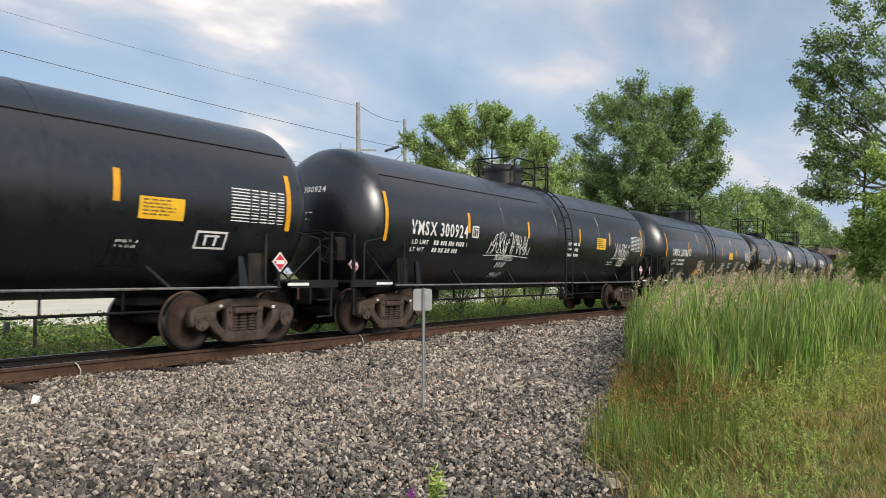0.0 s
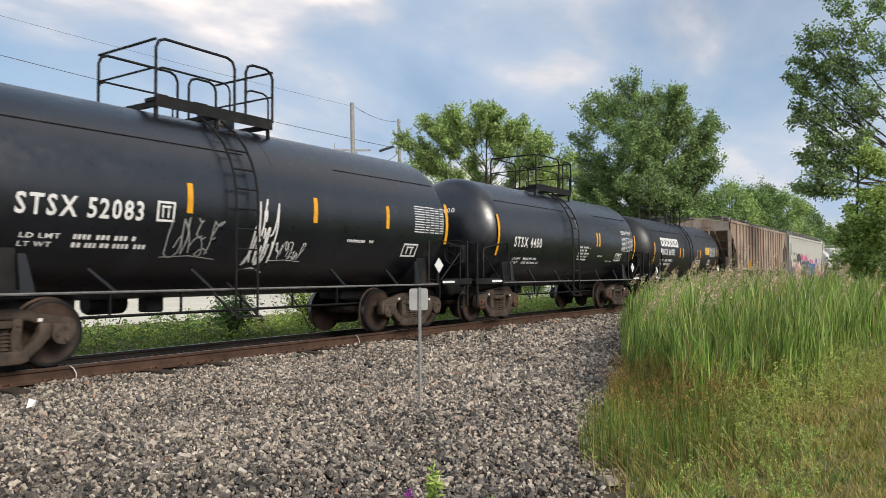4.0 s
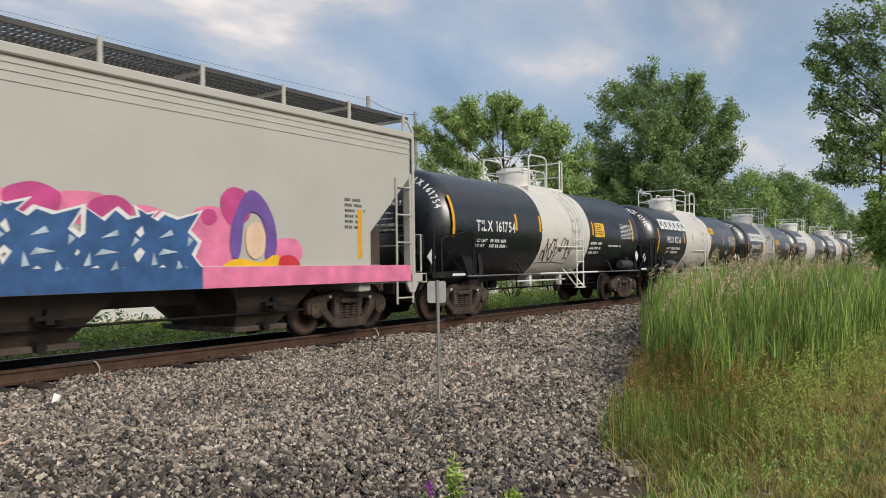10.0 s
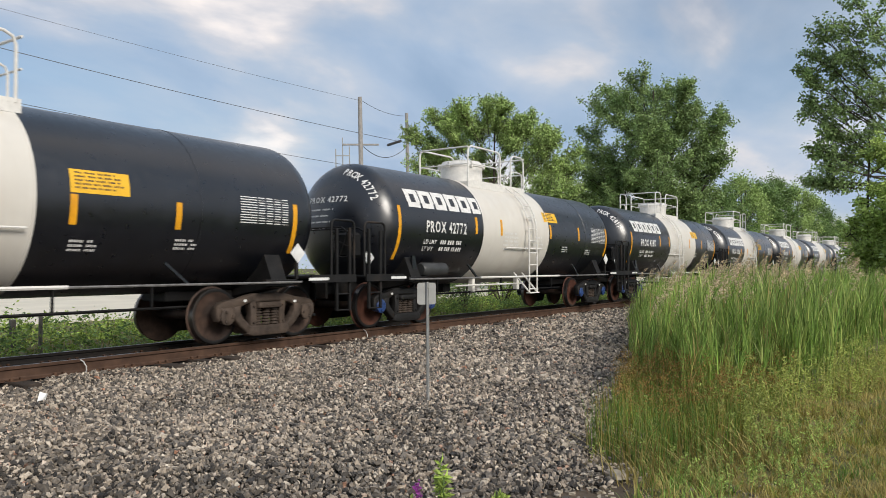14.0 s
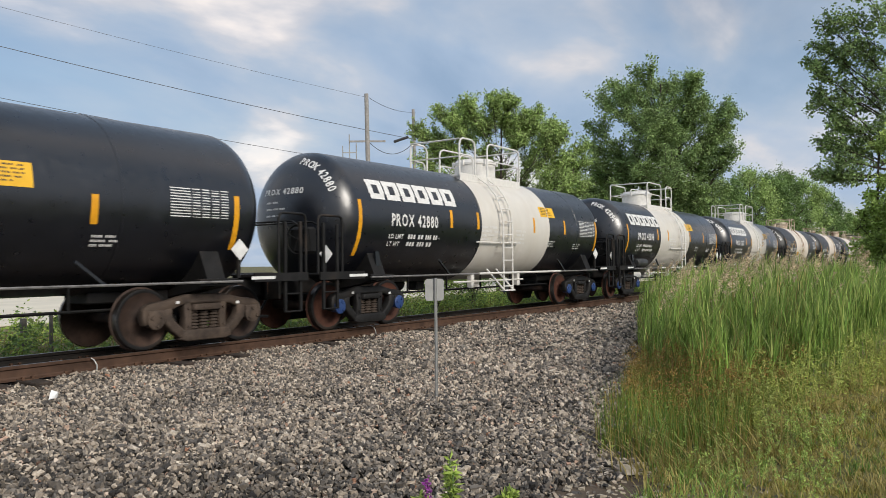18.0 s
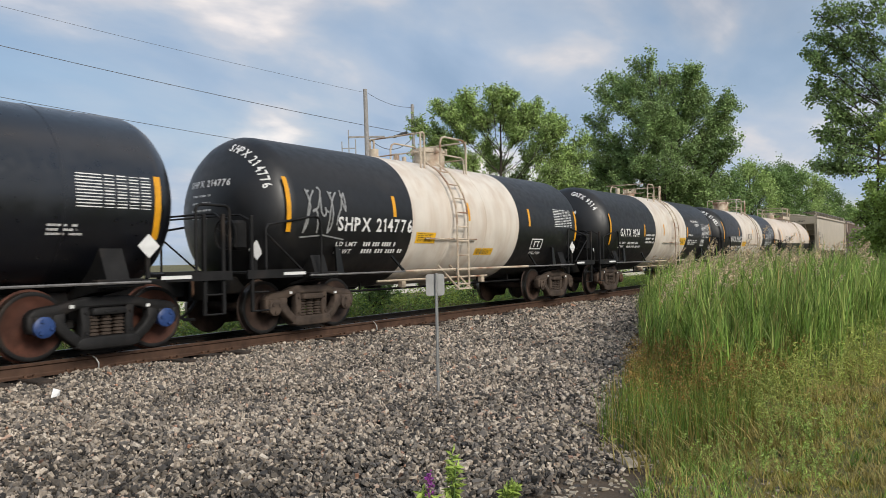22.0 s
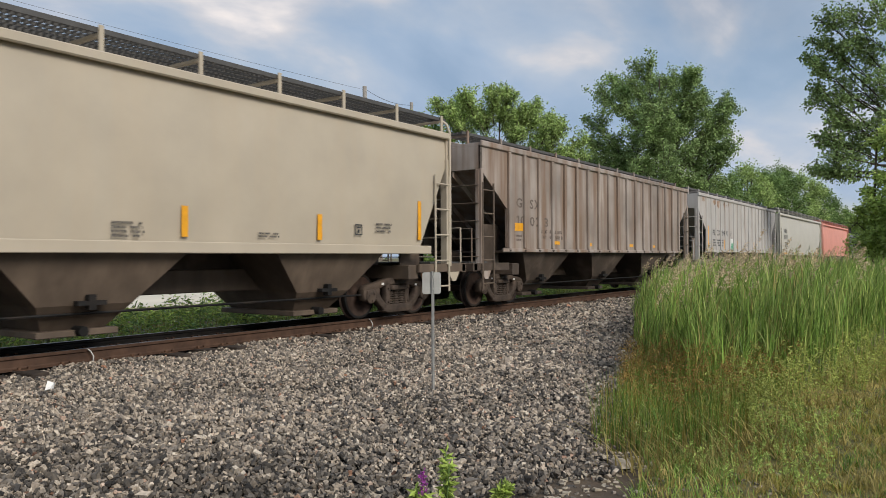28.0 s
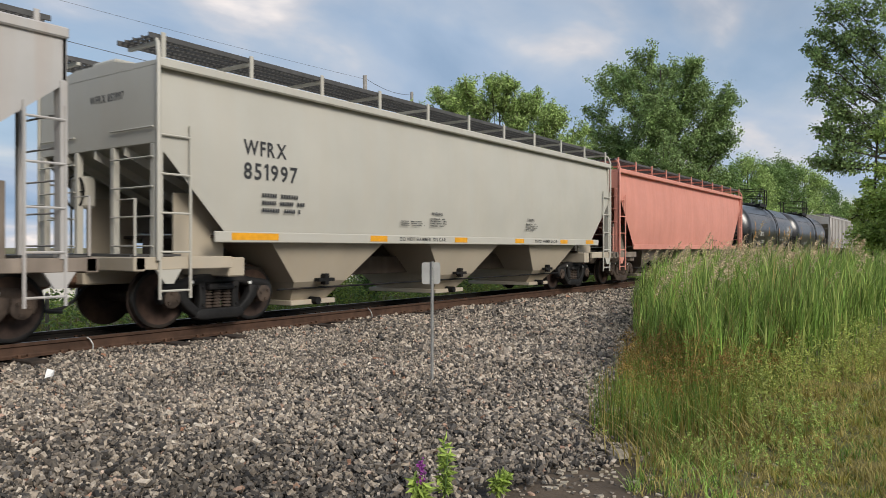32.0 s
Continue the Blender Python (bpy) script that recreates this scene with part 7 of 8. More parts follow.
    yo = 1.50 if wide else 1.12
    for s in (-1, 1):
        g = Geo()
        y0, y1 = sorted((s * (yo - (0.8 if wide else 0.62)), s * yo))
        g.box(-E - 0.05, E + 0.05, y0, y0 + 0.03, z, z + 0.07)
        g.box(-E - 0.05, E + 0.05, y1 - 0.03, y1, z, z + 0.07)
        nx = int(2 * E / 0.09)
        for k in range(nx):
            x = -E + k * (2 * E) / nx
            g.box(x, x + 0.02, y0 + 0.03, y1 - 0.03, z + 0.02, z + 0.05)
        for k in range(3):
            y = y0 + (k + 1) * (y1 - y0) / 4
            g.box(-E - 0.05, E + 0.05, y, y + 0.008, z + 0.015, z + 0.055)
        part("running_board", g, spec.get("board", M_GRATE), car, "steel grating running board")
        nsup = spec.get("supports", 11)
        for k in range(nsup):
            x = -E + 0.15 + (2 * E - 0.3) * k / (nsup - 1)
            g = Geo()
            g.box(x - 0.035, x + 0.035, min(s * (yo + 0.01), s * (yo + 0.05)), max(s * (yo + 0.01), s * (yo + 0.05)), (ze + 0.02) if wide else zr - 0.16, z + 0.10, bev=0.008)
            g.box(x - 0.03, x + 0.03, y0, y1, z - 0.05, z)
            part("board_support", g, paint, car)
    g = Geo()
    for k in range(spec.get("hatches", 4)):
        w = 2 * E / spec.get("hatches", 4)
        x = -E + w * (k + 0.5)
        g = Geo()
        g.box(x - w / 2 + 0.15, x + w / 2 - 0.15, -0.32, 0.32, zr, zr + 0.12, bev=0.03)
        part("roof_hatch", g, paint, car)
    # brake gear on the near end
    g = Geo()
    xe = -end + 0.5
    g.tube([(xe, 0.6 + 0.26 * math.cos(t), 2.1 + 0.26 * math.sin(t)) for t in np.linspace(0, 2 * math.pi, 19)], 0.018, 6)
    g.tube([(xe, 0.34, 2.1), (xe, 0.86, 2.1)], 0.012, 5)
    g.tube([(xe, 0.6, 1.84), (xe, 0.6, 2.36)], 0.012, 5)
    part("brake_wheel", g, M_FRAME, car, "hand brake wheel", smooth=50)
    part("brake_housing", Geo().box(xe + 0.03, xe + 0.25, 0.4, 0.8, 1.85, 2.35, bev=0.04), spec.get("post", paint), car)
    ys = -W - 0.004 if not spec.get("ribs") else -W - 0.004
    for x, z0, z1 in spec.get("strips", []):
        part("reflector_strip", Geo().box(x - 0.055, x + 0.055, ys - 0.072 if spec.get("ribs") and any(abs(x - r) < 0.06 for r in spec["ribs"]) else ys - 0.002, ys, z0, z1), M_YELLOW, car, "yellow reflective strip")
    for x0, x1, z0, z1 in spec.get("stripes", []):
        part("reflector_strip", Geo().box(x0, x1, -W - 0.054, -W - 0.051, z0, z1), M_YELLOW, car, "yellow reflective strip")
    for x, z, text, h, w in spec.get("marks", []):
        for i in range(text.count(" ") + 1):
            g = Geo()
            letters(g, text, h, on_side(x, z, ys), w, word=i)
            part("lettering", g, spec.get("mark_mat", M_DARKLET), car, "painted car marks")
    for x, z, text, h, w in spec.get("sill_text", []):
        g = Geo()
        letters(g, text, h, on_side(x, z, -W - 0.053), w)
        part("lettering", g, M_DARKLET, car)
    for x, z, text, h, w in spec.get("end_marks", []):
        g = Geo()
        letters(g, text, h, lambda p, q, x=x, z=z: (-E - 0.004, -(x + p), z + q), w)
        part("lettering", g, spec.get("mark_mat", M_DARKLET), car)
    for x, z, w, h, rows, words in spec.get("bars", []):
        g = Geo()
        if rows == 2 and w > 1.0:
            limits(g, on_side(x, z, ys), w, h, rng, words)
        else:
            bars(g, on_side(x, z, ys), w, h, rows, rng, 0, words)
        tagged(part("small_lettering", g, spec.get("mark_mat", M_DARKLET), car), kind="stuff")
    for x, z, w, h in spec.get("boxes", []):
        g = Geo()
        P, e = on_side(x, z, ys), 0.022
        for q in ((0, w, 0, e), (0, w, h - e, h), (0, e, e, h - e), (w - e, w, e, h - e), (w * 0.2, w * 0.8, h * 0.66, h * 0.78), (w * 0.38, w * 0.62, h * 0.2, h * 0.5)):
            patch(g, P, *q, 1)
        part("stencil_frame", g, spec.get("mark_mat", M_DARKLET), car, "small stencilled frame")
    for x, z, w, h, m in spec.get("patches", []):
        g = Geo()
        patch(g, on_side(x, z, ys - 0.001), 0, w, 0, h, 1)
        part("painted_patch", g, m, car)
    for fn in spec.get("art", []):
        fn(car, ys)
    return car


# ---- the train ----
PROX = dict(R=1.34, zc=2.17, look="band", paint=M_BLACK, pipe=M_WPIPE, head=1.32, wheels="blue", bogie="black", cuts=[(-2.2, M_WHITE), (1.35, M_BLACK)], deck_w=0.75, deck_z=-0.10, rail_h=0.92, hoops=[(-1.97, -0.36), (0.22, 0.94)],
            label="black tank car with a broad white band and white railings", platform=[(-1.97, 0.97)], domes=[(-1.12, 0.56, 0.53)], ladders=[0.16], reservoir=[-4.25], grey_res=True,
            saddle_plates=[-4.85], strips=[(-5.5, 1.42, 2.55), (-2.5, 2.05, 2.45), (-1.3, 2.05, 2.45), (1.48, 2.05, 2.45), (3.4, 2.05, 2.45), (5.55, 1.6, 2.5)],
            logo=[(-5.15, 2.54, 3.05, 0.44)], bars=[(-4.6, 1.62, 1.75, 0.32, 2, 4), (4.0, 1.62, 0.5, 0.18, 3, 2), (2.3, 1.66, 0.5, 0.2, 3, 2), (-1.15, 1.66, 0.9, 0.5, 5, 2), (0.5, 1.7, 0.6, 0.4, 4, 2)], panels=[(1.15, 2.52, 0.85, 0.30)], charts=[(4.35, 2.02, 1.1, 0.48)],
            placards=[(5.35, -1.40, 1.5, M_PALE), (-6.05, -0.95, 1.45, M_PALE)], seams=[-2.2, 1.35, 3.9], hoop=1.05, webs_dark=True)


def variant(base, **changes):
    d = dict(base)
    d.update(changes)
    return d


def prox(number, kind="b", **changes):
    d = variant(PROX, marks=[(-4.55, 2.03, "PROX " + number, 0.25, 1.6)], head_mark="PROX " + number, arc_mark="PROX " + number)
    if kind == "a":
        d.update(cuts=[(-2.1, M_WHITE), (0.9, M_BLACK)], seams=[-2.1, 0.9, 3.4], marks=[(-4.73, 1.93, "PROX " + number, 0.24, 1.66)], wheels="brown", bogie="brown", logo=[(-5.15, 2.36, 3.05, 0.42)], panels=[(1.35, 2.24, 0.85, 0.32)], platform=[(-2.02, 1.0)], hoops=[(-2.02, -0.36), (0.23, 0.93)], ladders=[0.05], charts=[(4.15, 1.98, 1.05, 0.46)],
                 strips=[(-5.5, 1.35, 2.3), (-2.8, 1.82, 2.22), (-1.35, 1.82, 2.22), (1.4, 1.82, 2.22), (3.0, 1.82, 2.22), (5.35, 1.5, 2.35)], bars=[(-4.7, 1.5, 1.85, 0.32, 2, 4), (3.0, 1.5, 0.45, 0.2, 3, 2), (1.4, 1.45, 0.45, 0.2, 3, 2), (-1.0, 1.55, 0.6, 0.6, 5, 2)])
    if kind == "c":
        d.update(reservoir=[], platform=[(-1.2, 1.76)], hoops=[(-1.2, -0.5), (0.08, 1.74)], domes=[(0.66, 0.55, 0.5)], ladders=[-0.13], cuts=[(-1.16, M_WHITE), (2.38, M_BLACK)], seams=[-1.16, 2.38, 4.2], panels=[(1.95, 2.5, 0.85, 0.30)], strips=[(-5.5, 1.42, 2.5), (-2.42, 2.05, 2.45), (-1.3, 2.05, 2.45), (1.5, 2.05, 2.45), (3.35, 2.05, 2.45), (5.55, 1.6, 2.5)])
    d.update(changes)
    return d


BIG = dict(R=1.53, zc=2.36, paint=M_BLACK, head=1.54, label="long black tank car with yellow strips and white marks", platform=[(-0.95, 1.45)], hoops=[(-0.69, 0.56), (1.30, 1.43)], deck_w=0.6, deck_z=-0.10, domes=[(-0.32, 0.54, 0.52)], ladders=[0.71],
           strips=[(-7.63, 1.9, 2.9), (-4.5, 2.2, 2.7), (-1.6, 2.2, 2.65), (1.6, 2.2, 2.65), (4.2, 2.2, 2.65), (7.36, 1.95, 2.9)], panels=[(2.8, 2.08, 0.8, 0.34)], charts=[(6.15, 2.05, 1.12, 0.56)],
           bars=[(-6.7, 1.72, 2.2, 0.34, 2, 4), (0.95, 1.72, 1.0, 0.5, 3, 2), (4.3, 1.55, 0.5, 0.16, 2, 2)], frames=[(5.57, 1.6, 0.58, 0.3)], placards=[(7.2, -1.5, 1.42, M_RED), (-8.0, -1.0, 1.42, M_RED)],
           seams=[-2.9, 0.2, 3.3], webs_dark=True, saddle_plates=[-6.4, 6.5], pipe=M_FRAME, deck=M_FRAME, dome_mat=M_BLACK2, hangers=9, rail_h=0.8, jacket=36)
MID = dict(R=1.48, zc=2.32, paint=M_BLACK, head=1.28, label="black tank car with yellow strips and white marks", platform=[(-0.6, 1.3)], domes=[(-0.1, 0.3, 0.2)], ladders=[0.35],
           strips=[(-4.95, 1.7, 2.75), (-1.35, 1.95, 2.45), (1.5, 1.95, 2.45), (3.2, 1.95, 2.4), (4.95, 1.8, 2.7)], charts=[(4.0, 2.1, 0.75, 0.55)], bars=[(-3.6, 1.5, 1.9, 0.28, 2, 4), (2.2, 1.7, 1.1, 0.1, 1, 2)],
           frames=[(3.9, 1.4, 0.5, 0.3)], placards=[(4.9, -1.42, 1.42, M_PALE)], seams=[0.0], saddle_plates=[-4.1, 4.1], pipe=M_FRAME, deck=M_FRAME, dome_mat=M_BLACK2, webs_dark=True, jacket=34)

tank_car(-5.3, 8.38, variant(BIG, marks=[], panels=[(4.55, 1.99, 0.74, 0.32)], label="long black tank car with yellow strips and faded tag", paintings=[("tag", 4.2, 1.35, 0.6, 0.4, M_FRAME)]))
tank_car(12.35, 26.05, variant(BIG, marks=[(-6.79, 2.08, "VMSX 300924", 0.30, 2.2), (-2.92, 1.42, "2017", 0.16, 0.5)], head_mark="VMSX 300924", frames=[(5.2, 1.55, 0.5, 0.3), (-4.40, 2.1, 0.29, 0.28)], panels=[(3.09, 2.06, 0.73, 0.36)], strips=[(-7.63, 1.9, 2.9), (-4.55, 2.21, 2.67), (-1.57, 2.21, 2.65), (1.76, 2.22, 2.63), (4.14, 2.21, 2.64), (7.25, 1.95, 2.9)],
     charts=[(6.15, 2.09, 1.0, 0.54)], paintings=[("tag", -3.6, 1.76, 2.1, 0.5, M_LETTER), ("tag", -3.1, 1.62, 0.9, 0.14, M_LETTER), ("tag", -2.9, 1.18, 0.6, 0.16, M_LETTER), ("tag", 4.6, 1.85, 1.3, 0.46, M_LETTER)]))
tank_car(30.1, 43.68, variant(BIG, ladders=[-0.83], platform=[(-1.9, 0.82)], hoops=[(-2.0, -1.12), (-0.41, 0.80)], domes=[(-0.3, 0.62, 0.5)], marks=[(-6.68, 2.05, "VMSX 281066", 0.30, 2.1)], head_mark="VMSX 281066", panels=[(2.62, 2.08, 0.74, 0.34), (-2.75, 1.29, 0.72, 0.30)],
     strips=[(-7.52, 2.0, 2.93), (-4.53, 2.2, 2.67), (-1.60, 2.21, 2.66), (1.27, 2.21, 2.68), (4.2, 2.2, 2.65), (7.36, 1.95, 2.9)], frames=[(-4.43, 2.11, 0.28, 0.27), (5.57, 1.6, 0.58, 0.3)], bars=[(-6.5, 1.68, 1.8, 0.34, 2, 4), (-2.8, 1.63, 0.95, 0.29, 4, 2), (-0.35, 1.52, 0.5, 0.36, 4, 2), (1.36, 1.47, 0.8, 0.45, 5, 2), (2.69, 1.62, 0.65, 0.3, 4, 2)]))
tank_car(47.64, 56.4, variant(MID, R=1.51, zc=2.36, marks=[(-4.31, 2.0, "STSX 52083", 0.27, 1.75)], head_mark="STSX 52083", ladders=[-0.81], platform=[(-1.9, 0.5)], strips=[(-5.19, 1.85, 2.85), (-1.8, 2.15, 2.6), (0.87, 2.15, 2.6), (2.95, 2.15, 2.6), (5.1, 1.9, 2.8)], charts=[(3.88, 2.12, 1.1, 0.6)], bars=[(-4.2, 1.6, 1.9, 0.24, 2, 4), (1.8, 1.8, 1.0, 0.1, 1, 2)],
     frames=[(3.6, 1.6, 0.5, 0.3), (-2.35, 2.0, 0.3, 0.3)], paintings=[("tag", -2.1, 1.55, 0.9, 0.55, M_GREY), ("tag", -0.55, 1.4, 0.5, 1.1, M_LETTER), ("tag", 0.0, 1.5, 0.7, 0.3, M_LETTER)]))
tank_car(60.2, 68.85, variant(MID, R=1.47, zc=2.30, marks=[(-4.1, 1.95, "STSX 4400", 0.27, 1.6), (3.69, 2.58, "CORN SYRUP", 0.14, 0.97)], head_mark="STSX 4400", strips=[(-4.95, 1.7, 2.75), (1.5, 2.1, 2.55), (1.72, 2.1, 2.55), (5.04, 1.75, 2.6)], ladders=[-0.45], platform=[(-1.5, 1.0)], charts=[(3.72, 2.0, 1.1, 0.5)], frames=[(3.27, 1.65, 0.55, 0.28)],
     bars=[(-4.0, 1.5, 1.7, 0.24, 2, 4), (0.1, 1.6, 0.9, 0.5, 5, 2), (1.7, 1.75, 0.6, 0.07, 1, 2), (2.5, 1.6, 0.6, 0.06, 1, 2)], wheels="rust"))
tank_car(72.88, 81.4, variant(MID, R=1.365, zc=2.18, paint=M_BLACK2, head=1.55, marks=[(-4.18, 1.98, "PROX 60251", 0.25, 1.83)], head_mark="PROX 60251", logo=[(-4.1, 2.32, 2.35, 0.36)], panels=[(2.54, 2.1, 0.7, 0.34)], ladders=[-0.21], platform=[(-1.5, 1.08)], hoops=[(-1.08, -0.36), (0.32, 1.07)], deck_w=0.6, deck_z=-0.20, domes=[(-0.25, 0.42, 0.22)],
     charts=[(3.32, 2.02, 1.08, 0.46)], strips=[(-4.96, 1.5, 2.45), (-1.54, 1.9, 2.3), (-1.08, 1.9, 2.3), (1.23, 1.9, 2.3), (1.67, 1.9, 2.3), (4.71, 1.6, 2.4)], bars=[(-4.15, 1.55, 1.7, 0.34, 2, 3), (1.15, 1.5, 0.9, 0.36, 3, 2), (-2.0, 1.15, 1.2, 0.06, 1, 3)], frames=[(3.1, 1.62, 0.45, 0.26)],
     reservoir=[4.55], placards=[(4.75, -1.40, 1.42, M_PALE), (-4.6, -1.3, 1.3, M_PALE)], label="dull black tank car with a white painted name", rail_h=0.88))
tank_car(122.0, 131.95, variant(PROX, R=1.37, zc=2.17, cuts=[(-1.54, M_WHITE), (1.55, M_BLACK)], seams=[-1.54, 1.55], logo=[], wheels="brown", bogie="brown", marks=[(-4.81, 2.07, "TILX 161754", 0.26, 1.83)], head_mark="TILX 161754", arc_mark="TILX 161754", reservoir=[4.6],
     strips=[(-5.75, 1.9, 2.85), (-2.92, 2.12, 2.55), (-1.63, 2.12, 2.55), (1.81, 2.12, 2.55), (5.13, 2.0, 2.75)], bars=[(-4.75, 1.68, 1.7, 0.26, 2, 4), (1.7, 1.5, 0.9, 0.45, 3, 2), (3.1, 1.75, 1.2, 0.1, 1, 3)], panels=[(1.98, 2.08, 0.72, 0.44)], charts=[(4.05, 2.08, 1.1, 0.5)], ladders=[0.58], platform=[(-1.15, 1.0)], hoops=[(-1.1, -0.02), (0.82, 0.98)], domes=[(-0.58, 0.46, 0.5)],
     paintings=[("tag", -1.4, 1.35, 1.7, 0.65, M_RUST)], saddle_plates=[-4.5], label="black tank car with a white band and sprayed scrawl"))
tank_car(135.4, 145.3, prox("42766"))
tank_car(149.25, 159.2, prox("42598", "a"))
tank_car(163.1, 173.0, prox("42772"))
tank_car(176.6, 186.4, prox("42811", "c"))
tank_car(190.35, 200.25, prox("42500", "a"))
tank_car(204.15, 214.05, prox("42880", "c"))
tank_car(217.95, 227.85, prox("42896"))
tank_car(231.65, 241.5, prox("42851", "c"))
tank_car(245.4, 255.2, variant(PROX, R=1.43, zc=2.10, head=1.4, paint=M_BLACK2, pipe=M_WORNPIPE, cuts=[(-2.3, M_WHITE2), (2.17, M_BLACK2)], seams=[-0.9, 0.6], logo=[], wheels="brown", bogie="brown", marks=[(-4.53, 1.80, "SHPX 214776", 0.26, 2.22)], head_mark="SHPX 214776", arc_mark="SHPX 214776", reservoir=[],
     strips=[(-5.74, 1.75, 2.7), (-2.89, 2.1, 2.52), (-0.16, 2.1, 2.52), (2.74, 2.05, 2.5), (5.55, 1.7, 2.55)], bars=[(-4.5, 1.38, 2.1, 0.30, 2, 4), (3.0, 1.3, 0.7, 0.1, 2, 2)], panels=[(-2.14, 1.58, 0.7, 0.24), (0.3, 1.32, 0.8, 0.18)], charts=[(4.2, 2.08, 1.1, 0.52)], frames=[(2.96, 1.45, 0.62, 0.3)], ladders=[-0.62], platform=[(-1.1, 0.8)], hoops=[(-1.08, -0.94), (-0.31, 0.78)], deck_z=-0.30, rail_h=0.90, domes=[(0.27, 0.38, 0.42)], valves=[(-1.7, 0.10, 0.22), (-0.9, 0.07, 0.2), (-0.6, 0.05, 0.16)],
     paintings=[("tag", -5.4, 1.75, 1.0, 0.75, M_GREY)], saddle_plates=[-4.4, 4.3], label="dull black tank car with a rust-stained white band"))
tank_car(259.2, 269.5, variant(PROX, R=1.43, zc=2.12, head=1.35, paint=M_BLACK2, pipe=M_WORNPIPE, cuts=[(-1.6, M_WHITE2), (2.05, M_BLACK2)], seams=[-0.2, 1.0], logo=[], wheels="rust", bogie="brown", marks=[(-5.02, 1.88, "GATX 9514", 0.26, 1.75), (2.94, 2.55, "PHOSPHORIC", 0.11, 1.0), (3.35, 2.40, "ACID", 0.11, 0.36)], head_mark="GATX 9514", arc_mark="GATX 9514", reservoir=[],
     strips=[(-5.84, 1.6, 2.6), (-2.75, 1.9, 2.32), (-0.68, 1.95, 2.38), (2.23, 1.92, 2.35), (5.5, 1.65, 2.55)], bars=[(-5.0, 1.5, 2.1, 0.26, 2, 4), (2.35, 1.95, 0.8, 0.1, 1, 3), (2.3, 1.6, 1.5, 0.24, 3, 4), (-2.6, 1.6, 0.95, 0.4, 3, 2), (3.7, 2.4, 0.4, 0.1, 1, 1)], panels=[(1.26, 1.6, 0.76, 0.3)], charts=[(4.25, 1.95, 1.15, 0.6)], frames=[(4.15, 1.58, 0.48, 0.28)], ladders=[0.5], platform=[(-0.95, 1.02)], hoops=[(-0.5, 0.22), (0.84, 0.99)], deck_z=-0.32, domes=[(-0.38, 0.17, 0.2)], valves=[(-1.4, 0.08, 0.26), (-0.15, 0.07, 0.18)],
     rail_h=0.76, saddle_plates=[-4.5, 4.5], label="dull black tank car with a worn white band"))
tank_car(273.35, 282.95, variant(PROX, R=1.43, zc=2.11, head=1.4, paint=M_BLACK2, pipe=M_WORNPIPE, cuts=[(-2.45, M_WHITE2), (2.18, M_BLACK2)], seams=[-0.9, 0.6], logo=[], wheels="brown", bogie="brown", marks=[(-4.63, 1.81, "SHPX 214857", 0.26, 2.2)], head_mark="SHPX 214857", arc_mark="SHPX 214857", reservoir=[],
     strips=[(-5.86, 1.8, 2.75), (-2.99, 2.1, 2.52), (-0.1, 2.1, 2.52), (2.67, 2.05, 2.48), (5.45, 1.8, 2.7)], bars=[(-4.6, 1.38, 2.1, 0.30, 2, 4)], panels=[(-2.27, 1.58, 0.73, 0.26)], charts=[(3.95, 2.2, 1.25, 0.46)], frames=[(2.9, 1.55, 0.6, 0.3)], ladders=[0.6], platform=[(-0.72, 1.24)], hoops=[(-0.72, 0.37), (1.06, 1.22)], deck_z=-0.32, rail_h=0.92, domes=[(-0.84, 0.36, 0.48)], valves=[(-0.2, 0.07, 0.2), (0.2, 0.06, 0.18)],
     paintings=[("tag", -1.56, 1.6, 1.05, 0.62, M_DARKLET), ("tag", 0.85, 1.68, 1.0, 0.4, M_DARKLET), ("tag", 2.85, 1.75, 1.6, 0.55, M_LETTER)], saddle_plates=[-4.4, 4.3], label="dull black tank car with a dirty white band and tags"))
tank_car(287.0, 295.3, dict(R=1.37, zc=2.12, look="split", at=-12, top=M_CREAM, paint=M_BLACK2, head=1.25, label="tank car with a cream upper half and black lower half", mark_mat=M_DARKLET, marks=[(-3.94, 2.0, "UTLX 300147", 0.25, 2.0)], head_mark="", platform=[(-1.6, 0.65)], domes=[(-1.5, 0.24, 0.42)], deck_w=0.8, rail_h=0.62,
     ladders=[0.55], strips=[(-5.0, 1.9, 2.75), (-1.95, 2.1, 2.5), (0.0, 2.1, 2.5), (2.45, 2.1, 2.5), (4.9, 1.9, 2.75)], panels=[(1.33, 1.47, 0.85, 0.24)], pipe=M_WORNPIPE, deck=M_WORNPIPE, seams=[], bars=[(-3.8, 1.9, 1.2, 0.05, 1, 3)], saddle_plates=[-3.9, 3.9], webs_dark=True, wheels="rust"))
tank_car(386.6, 397.4, variant(MID, marks=[(-3.6, 1.93, "PROX", 0.25, 0.8)], label="black tank car with few white marks"))
tank_car(401.2, 412.0, variant(MID, marks=[], label="black tank car with few white marks"))


def curved(pts, n=4):
    """A closed smooth line through pts."""
    k, out = len(pts), []
    for i in range(k):
        p0, p1, p2, p3 = pts[i - 1], pts[i], pts[(i + 1) % k], pts[(i + 2) % k]
        for j in range(n):
            t = j / n
            out.append(tuple(0.5 * (2 * b + (c - a) * t + (2 * a - 5 * b + 4 * c - d) * t * t + (3 * b - a - 3 * c + d) * t ** 3) for a, b, c, d in zip(p0, p1, p2, p3)))
    return out


